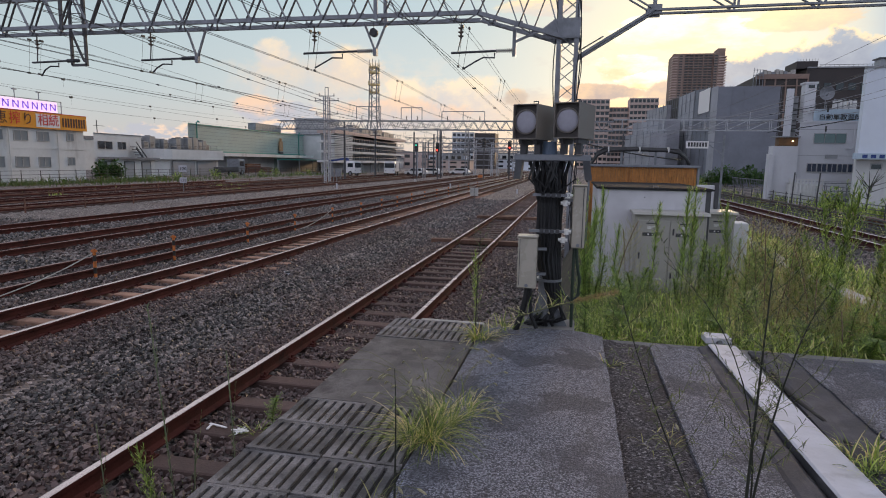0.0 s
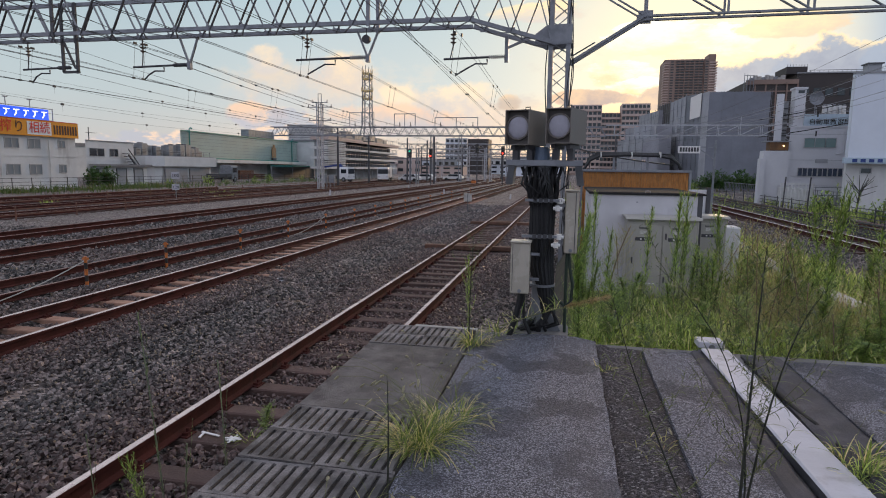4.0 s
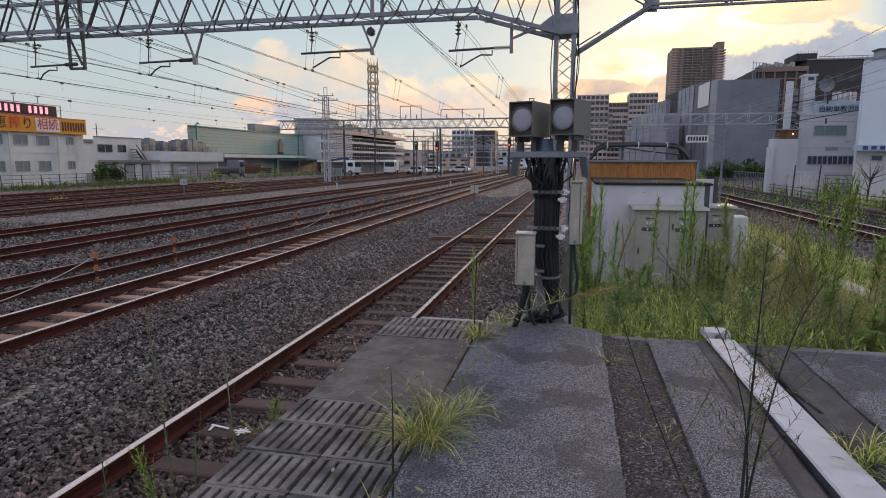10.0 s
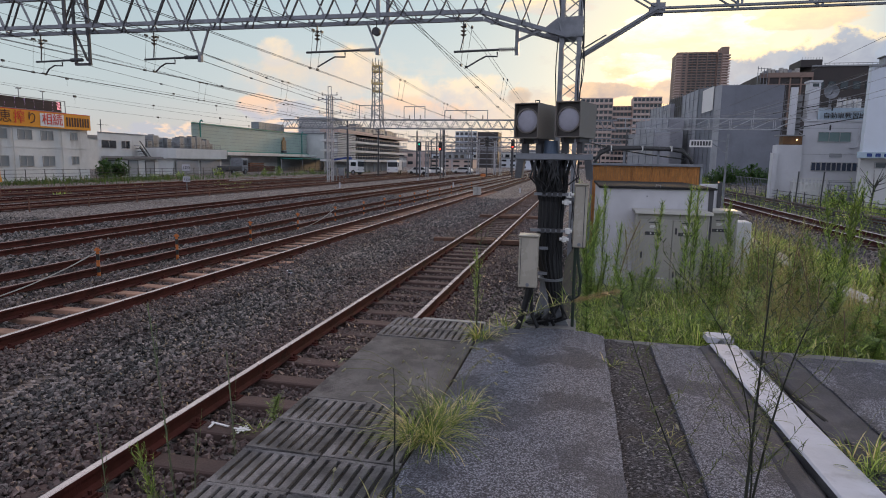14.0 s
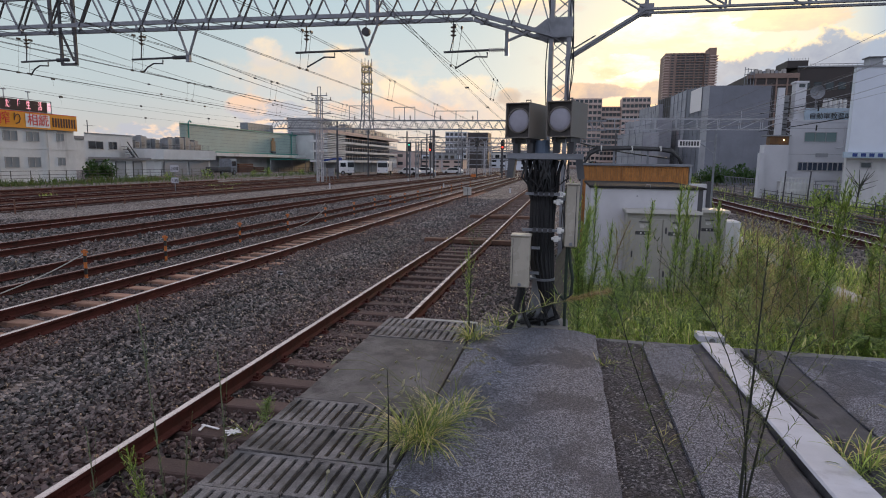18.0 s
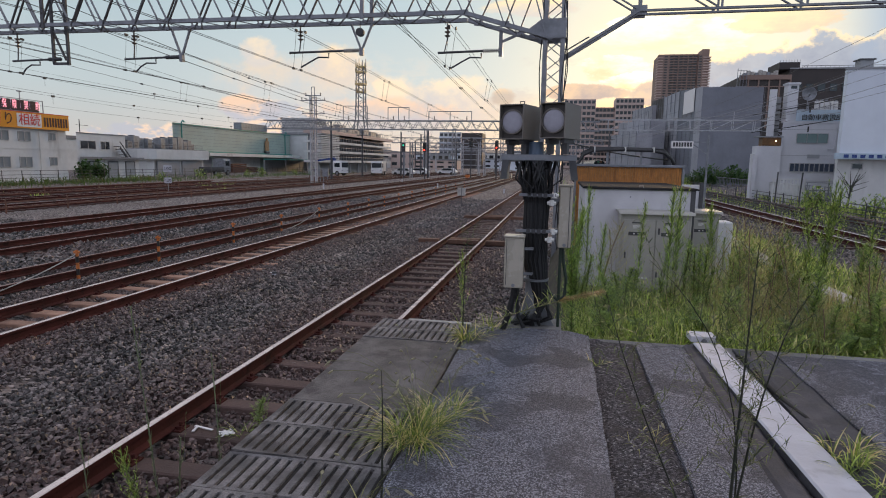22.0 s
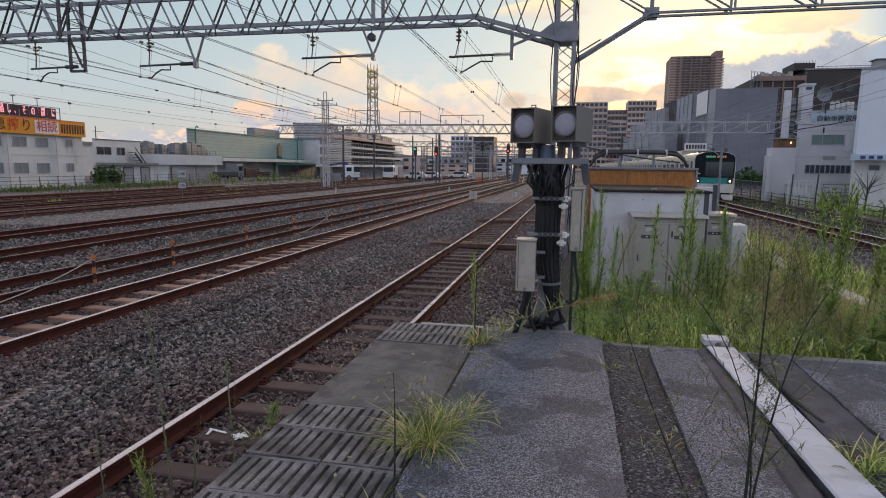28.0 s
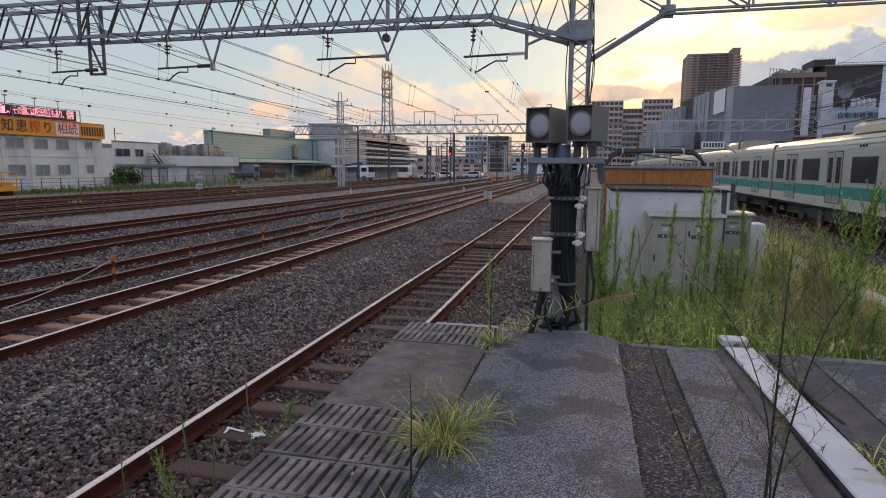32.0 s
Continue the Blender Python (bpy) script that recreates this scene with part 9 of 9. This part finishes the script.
def make_car_body(front):
    """One car, its leading end at y=0, running back to 19.6 m."""
    y0 = 0.35 if front else 0.12
    y1 = 19.88
    c = thing("train_car", "silver commuter train car with emerald stripe" + (" and black cab" if front else ""), "train car", (RIGHT_TRACK, 0, -0.1), group="commuter train")
    bm = bmesh.new()
    extrude_outline(bm, car_section(HW), y0, y1)
    body = part("body", bm, TRAIN_SILVER, c)
    # added block nearly as wide as the car, the gap's shade made solid black
    block("gangway", CABLE, -1.34, 1.34, y1, y1 + 0.33, 0.95, 3.42, c, "added black block filling the shaded gap between cars")
    bm = bmesh.new()
    extrude_outline(bm, [(u * 1.001, v + 0.012) for u, v in ((HW - 0.04, 3.29), (HW - 0.2, 3.42), (HW - 0.55, 3.54), (0, 3.60), (-HW + 0.55, 3.54), (-HW + 0.2, 3.42), (-HW + 0.04, 3.29))], y0 + 0.01, y1 - 0.01)
    part("roof", bm, TRAIN_ROOF, c, "warm grey roof skin")
    for s in (-1, 1):
        def side(name, mat, a0, a1, z0, z1, d, parent=c, label=""):
            bm = bmesh.new()
            xa, xb = sorted((s * HW, s * (HW + d)))
            box(bm, xa, xb, a0, a1, z0, z1)
            return part(name, bm, mat, parent, label)
        side("upper_panel", TRAIN_GREY, y0 + 0.02, y1 - 0.02, 1.70, 3.0, 0.004)
        side("stripe", TRAIN_GREEN, y0 + 0.02, y1 - 0.02, 1.28, 1.69, 0.006, label="emerald green stripe")
        side("rain_gutter", TRAIN_SILVER, y0 + 0.02, y1 - 0.02, 3.12, 3.17, 0.03)
        centres = [2.77 + 4.82 * k for k in range(4)]
        for yc in centres:
            side("door_surround", SEAL, yc - 0.70, yc + 0.70, 1.05, 2.93, 0.010)
            d = side("door", TRAIN_DOOR, yc - 0.65, yc + 0.65, 1.07, 2.90, 0.014)
            side("door_joint", SEAL, yc - 0.012, yc + 0.012, 1.07, 2.90, 0.017, d)
            for a in (-0.36, 0.36):
                side("door_window", TRAIN_GLASS, yc + a - 0.2, yc + a + 0.2, 1.80, 2.72, 0.018, d)
            side("door_stripe", TRAIN_GREEN, yc - 0.64, yc + 0.64, 1.34, 1.62, 0.016, d)
            side("door_sill", TRAIN_SILVER, yc - 0.7, yc + 0.7, 0.98, 1.05, 0.03)
        spans = [(c0 + 0.98, c1 - 0.98) for c0, c1 in zip(centres, centres[1:])] + [(centres[3] + 1.0, 19.3)]
        if not front:
            spans.append((0.55, centres[0] - 1.0))
        for a0, a1 in spans:
            if a1 - a0 > 2:
                a0, a1 = (a0 + a1) / 2 - 0.95, (a0 + a1) / 2 + 0.95
            w = side("window", SASH, a0 - 0.05, a1 + 0.05, 1.80, 2.75, 0.010)
            side("pane", TRAIN_GLASS, a0, a1, 1.85, 2.70, 0.014, w)
        if front:
            d = side("cab_door", SEAL, 0.75, 1.45, 1.05, 2.9, 0.012)
            side("cab_window", TRAIN_GLASS, 0.85, 1.35, 1.9, 2.75, 0.016, d)
        for k in range(3):
            side("number_bar", SEAL, 9.9 + 0.22 * k, 10.05 + 0.22 * k, 3.02, 3.1, 0.008)
    bm = bmesh.new()
    extrude_outline(bm, [(-1.05, 3.52), (1.05, 3.52), (1.02, 3.78), (0.8, 3.93), (0, 4.0), (-0.8, 3.93), (-1.02, 3.78)], 7.9, 12.1)
    part("air_conditioner", bm, TRAIN_ROOF, c, "curved roof air conditioner")
    bm = bmesh.new()
    for k in range(14):
        box(bm, -0.9, 0.9, 8.2 + 0.26 * k, 8.3 + 0.26 * k, 3.93, 3.955)
    part("grille", bm, DARK_STEEL, c)
    for a in (3.5, 16.0):
        bm = bmesh.new()
        box(bm, -0.4, 0.4, a, a + 1.0, 3.55, 3.75)
        part("roof_vent", bm, DARK_STEEL, c)
    rng = random.Random(6)
    bm = bmesh.new()
    box(bm, -1.2, 1.2, y0 + 0.3, y1 - 0.2, 0.72, 0.88)
    part("underframe", bm, TRAIN_UNDER, c)
    a = 5.0
    while a < 14.5:
        ln = rng.uniform(0.8, 1.9)
        bm = bmesh.new()
        box(bm, -1.25, 1.25, a, a + ln, rng.uniform(0.28, 0.42), 0.74)
        part("equipment_box", bm, TRAIN_UNDER, c, bevel=0.03)
        a += ln + rng.uniform(0.1, 0.4)
    for yb in (2.9, 16.9):
        bm = bmesh.new()
        for s in (-1, 1):
            box(bm, s * 1.0 - 0.07, s * 1.0 + 0.07, yb - 1.5, yb + 1.5, 0.42, 0.66)
        box(bm, -0.9, 0.9, yb - 0.25, yb + 0.25, 0.4, 0.7)
        bogie = part("bogie", bm, TRAIN_UNDER, c)
        for dy in (-1.05, 1.05):
            for s in (-0.565, 0.565):
                bm = bmesh.new()
                tube(bm, (s - 0.06, yb + dy, 0.43), (s + 0.06, yb + dy, 0.43), 0.43, 18)
                part("wheel", bm, DARK_STEEL, bogie)
    bm = bmesh.new()
    box(bm, -0.55, 0.55, y1, y1 + 0.30, 1.0, 3.2)
    part("gangway_bellows", bm, SEAL, c, "black gangway bellows")
    if front:
        # cab front: black glazed face, stripe, lamps, skirt
        def face(name, mat, outline, d0, d1, label=""):
            bm = bmesh.new()
            extrude_outline(bm, outline, d0, d1)
            return part(name, bm, mat, c, label)
        face("cab_face", TRAIN_SILVER, [(-1.40, 0.9), (1.40, 0.9), (1.40, 3.05), (1.3, 3.35), (0.8, 3.56), (0, 3.62), (-0.8, 3.56), (-1.3, 3.35), (-1.40, 3.05)], 0.1, 0.36)
        face("windscreen", CAB_GLASS, [(-1.36, 1.72), (1.36, 1.72), (1.37, 3.03), (1.27, 3.32), (0.78, 3.53), (0, 3.59), (-0.78, 3.53), (-1.27, 3.32), (-1.37, 3.03)], 0.02, 0.1, "black glazed cab front")
        face("front_stripe", TRAIN_GREEN, [(-0.92, 1.30), (0.92, 1.30), (0.92, 1.71), (-0.92, 1.71)], 0.03, 0.1)
        for s in (-1, 1):
            face("lamp_housing", SEAL, sorted([(s * 0.93, 1.30), (s * 1.28, 1.30)]) + sorted([(s * 0.93, 1.71), (s * 1.28, 1.71)], reverse=True), 0.035, 0.1)
            bm = bmesh.new()
            tube(bm, (s * 1.10, 0.0, 1.46), (s * 1.10, 0.036, 1.46), 0.06, 14)
            part("headlamp", bm, HEADLAMP, c, "lit warm headlamp")
        bm = bmesh.new()
        for k in range(6):
            box(bm, -0.62 + 0.11 * k, -0.54 + 0.11 * k, 0.0, 0.022, 3.16, 3.30)
        part("route_display", bm, DEST_G, c, "green route display bars")
        bm = bmesh.new()
        for k in range(5):
            box(bm, 0.12 + 0.13 * k, 0.21 + 0.13 * k, 0.0, 0.022, 3.16, 3.30)
        part("destination_display", bm, DEST, c, "amber destination display bars")
        for s in (-1, 1):
            verts = [(s * 0.42, 0.50), (s * 1.38, 0.50), (s * 1.38, 0.10), (s * 0.80, 0.10)]
            face("skirt", TRAIN_SILVER, verts if s > 0 else verts[::-1], 0.12, 0.3)
        face("windscreen_pane", GLASS, [(-0.62, 1.80), (1.26, 1.80), (1.27, 2.86), (-0.62, 2.86)], 0.008, 0.018, "reflecting windscreen")
        face("front_underside", TRAIN_UNDER, [(-1.2, 0.1), (1.2, 0.1), (1.3, 0.88), (-1.3, 0.88)], 0.36, 0.5)
        for s in (-1, 1):
            face("corner_pillar", TRAIN_SILVER, sorted([(s * 1.37, 0.9), (s * 1.42, 0.9)]) + sorted([(s * 1.37, 3.1), (s * 1.42, 3.1)], reverse=True), 0.05, 0.36)
        for k in range(3):
            face("number_bar", WHITE_WALL, [(-1.2 + 0.09 * k, 1.98), (-1.14 + 0.09 * k, 1.98), (-1.14 + 0.09 * k, 2.06), (-1.2 + 0.09 * k, 2.06)], 0.006, 0.02)
        face("bumper_panel", TRAIN_SILVER, [(-1.38, 0.62), (1.38, 0.62), (1.38, 1.28), (-1.38, 1.28)], 0.06, 0.12)
        bm = bmesh.new()
        box(bm, -0.25, 0.25, -0.35, 0.3, 0.55, 0.95)
        box(bm, -0.55, 0.55, 0.0, 0.3, 0.2, 0.62)
        part("coupler", bm, TRAIN_UNDER, c, "black coupler")
        bm = bmesh.new()
        pipe(bm, [(-0.1, 0.0, 1.75), (-0.35, -0.02, 2.2), (-0.45, -0.01, 2.6)], 0.015, 5)
        part("wiper", bm, SEAL, c)
        for x in (-0.9, 0.0, 0.9):
            bm = bmesh.new()
            tube(bm, (x, 1.0, 3.5), (x, 1.0, 3.85), 0.12, 8)
            part("roof_aerial", bm, DARK_STEEL, c)
    return c


def add_pantograph(c, y):
    bm = bmesh.new()
    box(bm, -0.6, 0.6, y - 0.8, y + 0.8, 3.62, 3.75)
    bar(bm, (0, y + 0.6, 3.75), (0, y - 0.5, 4.25), 0.07, 0.07)
    bar(bm, (0, y - 0.5, 4.25), (0, y + 0.2, 4.72), 0.06, 0.06)
    bar(bm, (-0.85, y + 0.2, 4.75), (0.85, y + 0.2, 4.75), 0.07, 0.1)
    for s in (-0.5, 0.5):
        tube(bm, (s, y - 0.5, 3.56), (s, y - 0.5, 3.66), 0.09, 8)
        tube(bm, (s, y + 0.5, 3.56), (s, y + 0.5, 3.66), 0.09, 8)
    part("pantograph", bm, DARK_STEEL, c, "raised single-arm pantograph")


lead = make_car_body(True)
mid = make_car_body(False)
panto = copy_thing(mid, mid.matrix_basis.copy())
add_pantograph(panto, 3.0)
cars = [lead, mid, panto]
for k in range(3, 8):
    cars.append(copy_thing(panto if k in (5, 6) else mid, mid.matrix_basis.copy()))

# ---- roof LED display over the office: added turning slats and travelling characters change its picture ----
PINK_FACE = glow_material("lilac_white_display", (0.95, 0.62, 0.85), 0.9)
BLUE_FACE = glow_material("blue_display", (0.02, 0.10, 0.85), 0.9)
DARK_FACE = material("unlit_display", (0.035, 0.022, 0.024), 0.7, vary=0.2, scale=3)
WHITE_LED = glow_material("white_display_stroke", (1.0, 0.95, 1.0), 1.3)
VIOLET_LED = glow_material("violet_display_stroke", (0.16, 0.10, 0.55), 0.7)
RED_LED = glow_material("pinkish_display_character", (1.0, 0.36, 0.43), 1.15)
DISPLAY_Y = [38.0 + 1.03 * k for k in range(14)]
led = thing("roof_display", "lit LED display on the office roof, its picture changed by added slats", "display board", (-51.3, 0, 6.38))
for z in (0.0, 1.14):
    bm = bmesh.new()
    bar(bm, (0.62, 37.3, z + 0.02), (0.62, 52.05, z + 0.02), 0.06, 0.06)
    part("frame_rail", bm, GALV, led)
for y in (37.3, 44.6, 52.05):
    bm = bmesh.new()
    bar(bm, (0.62, y, 0), (0.62, y, 1.2), 0.06, 0.06)
    part("frame_post", bm, GALV, led)
for y in (44.2, 47.2, 49.8):
    bm = bmesh.new()
    tube(bm, (0.3, y, 1.1), (0.3, y, 1.9), 0.04, 5)
    box(bm, 0.2, 0.4, y - 0.2, y + 0.2, 1.85, 1.95)
    part("lamp_arm", bm, GALV, led)


def make_slat():
    """An added three-sided slat that changes the LED picture: lilac, blue and dark faces round a core."""
    r = 1.03 / math.sqrt(3) * 0.995
    pts = [(r * math.cos(a), r * math.sin(a)) for a in (radians(-60), radians(60), radians(180))]
    bm = bmesh.new()
    tube(bm, (0, 0, 0), (0, 0, 1.04), 0.12, 6)
    s = part("slat", bm, DARK_FACE, led, "added three-sided slat that changes the LED picture")
    for k, mat in enumerate((PINK_FACE, DARK_FACE, BLUE_FACE)):
        (xa, ya), (xb, yb) = pts[k], pts[(k + 1) % 3]
        bm = bmesh.new()
        ia, ib = (xa * 0.97, ya * 0.97), (xb * 0.97, yb * 0.97)
        va = [bm.verts.new((x, y, 0)) for x, y in ((xa, ya), (xb, yb), ib, ia)]
        vb = [bm.verts.new((x, y, 1.04)) for x, y in ((xa, ya), (xb, yb), ib, ia)]
        bm.faces.new(va)
        bm.faces.new(vb)
        for i in range(4):
            bm.faces.new((va[i], va[(i + 1) % 4], vb[(i + 1) % 4], vb[i]))
        part("face", bm, mat, s, ("lilac lit face", "dark face", "blue lit face")[k])
        if k != 1:
            n = Vector(((xa + xb) / 2, (ya + yb) / 2, 0)).normalized()
            e = Vector((xb - xa, yb - ya, 0)).normalized()
            mid_p = Vector(((xa + xb) / 2, (ya + yb) / 2, 0)) + n * 0.006
            bm = bmesh.new()
            strokes = ((-0.3, 0.2, -0.3, 0.85), (-0.3, 0.85, 0.25, 0.2), (0.25, 0.2, 0.25, 0.85)) if k == 0 else ((-0.32, 0.75, 0.3, 0.75), (-0.02, 0.75, -0.02, 0.45), (-0.02, 0.45, -0.25, 0.2))
            for a0, z0, a1, z1 in strokes:
                bar(bm, mid_p + e * a0 + Vector((0, 0, z0)), mid_p + e * a1 + Vector((0, 0, z1)), 0.09, 0.09)
            part("stroke", bm, VIOLET_LED if k == 0 else WHITE_LED, s)
    return s


slat = make_slat()
slats = [slat]
for y in DISPLAY_Y[1:]:
    slats.append(copy_thing(slat, Matrix.Translation((0, y, 0.06))))

TICKER = ((13.75, "法人を契約者とした「生活障害保険」などの保険契約は、発売から5年が経過し、その間には税法改正もあり、保険"),)
ticker_chars = []
for t0, words in TICKER:
    for i, ch in enumerate(words):
        ob = new("character", text_mesh(ch, 0.76, 0.01, RED_LED))
        ob.parent = led
        ob.scale = (0.62, 1.0, 1.15)
        tagged(ob, "glowing pinkish-white character")
        ticker_chars.append((ob, t0 + i * 0.35))
figure_bars = []
for k in range(9):
    if k != 4:
        bm = bmesh.new()
        box(bm, -0.03, 0.03, -0.13, 0.13, -0.32, 0.32)
        figure_bars.append((part("figure_bar", bm, RED_LED, led, "glowing pinkish-white bar"), 45.4 + 0.62 * k))


# ---- loose stones, last ----
scatter_stones("near_ballast", -6.9, -1.22, 1.2, 9.5, 760, 0.0245, True, 1, 0.01)
scatter_stones("rear_ballast", -6.9, -1.25, -5.0, 1.2, 380, 0.031, True, 7)
scatter_stones("middle_ballast", -9.5, -0.2, 9.5, 20, 420, 0.029, True, 2)
scatter_stones("left_ballast", -13.0, -6.9, 3.5, 9.5, 420, 0.028, True, 3)
scatter_stones("far_ballast", -16.5, -0.5, 20, 40, 110, 0.06, False, 4)
scatter_stones("yard_ballast", -24.0, -9.5, 9.5, 20, 120, 0.055, False, 5)
scatter_stones("side_ballast", 6.0, 13.0, 10, 34, 110, 0.055, False, 6)


# ---- what moves ----
def motions():
    # the train: leading end at these times
    run = ((0.0, 603.0), (20.0, 206.5), (27.5, 57.0), (28.3, 41.2), (28.9, 29.6), (29.2, 24.0), (29.6, 16.3), (30.4, 1.2), (31.0, -10.0), (32.0, -28.0))
    for k, car in enumerate(cars):
        walk(car, [(t, pose(RIGHT_TRACK, y + 20.1 * k, -0.1)) for t, y in run])
    # display slats turn twice
    for s, y in zip(slats, DISPLAY_Y):
        walk(s, [(t, pose(0, y, 0.06, 0, 0, a)) for t, a in ((0, 0), (1.7, 0), (1.8, 60), (1.9, 120), (9.75, 120), (9.85, 180), (9.95, 240), (32, 240))])
    # characters come round the far end of the display and run along its face
    v = 1.27
    for ob, t0 in ticker_chars:
        rows = [(0.0, pose(-1.0, 40.5, 0.57, 0, 0, -90)), (t0 - 3.7, pose(-1.0, 40.5, 0.57, 0, 0, -90)), (t0 - 0.25, pose(-1.0, 51.2, 0.57, 0, 0, -90)),
                (t0 - 0.08, pose(-0.6, 52.2, 0.57, 0, 0, -30)), (t0 + 0.08, pose(0.4, 52.2, 0.57, 0, 0, 30)), (t0 + 0.25, pose(0.68, 51.2, 0.57, 0, 0, 90))]
        end = t0 + 0.25 + 12.4 / v
        if end < 31.9:
            rows += [(end, pose(0.68, 38.8, 0.57, 0, 0, 90)), (32.0, pose(0.68, 38.8, 0.57, 0, 0, 90))]
        else:
            rows += [(32.0, pose(0.68, 51.2 - v * (32.0 - t0 - 0.25), 0.57, 0, 0, 90))]
        walk(ob, rows)
    # the figure bars come over the end to the face, stand there, then run off along it
    for ob, y in figure_bars:
        walk(ob, [(0.0, pose(-1.0, y - 4, 0.57)), (9.5, pose(-1.0, y - 4, 0.57)), (9.7, pose(-0.7, 52.3, 0.57)), (9.85, pose(0.66, 52.3, 0.57)), (10.0, pose(0.66, y, 0.57)), (13.78, pose(0.66, y, 0.57)), (13.95, pose(0.66, y - 6.7, 0.57)), (32.0, pose(0.66, y - 6.7, 0.57))])


motions()
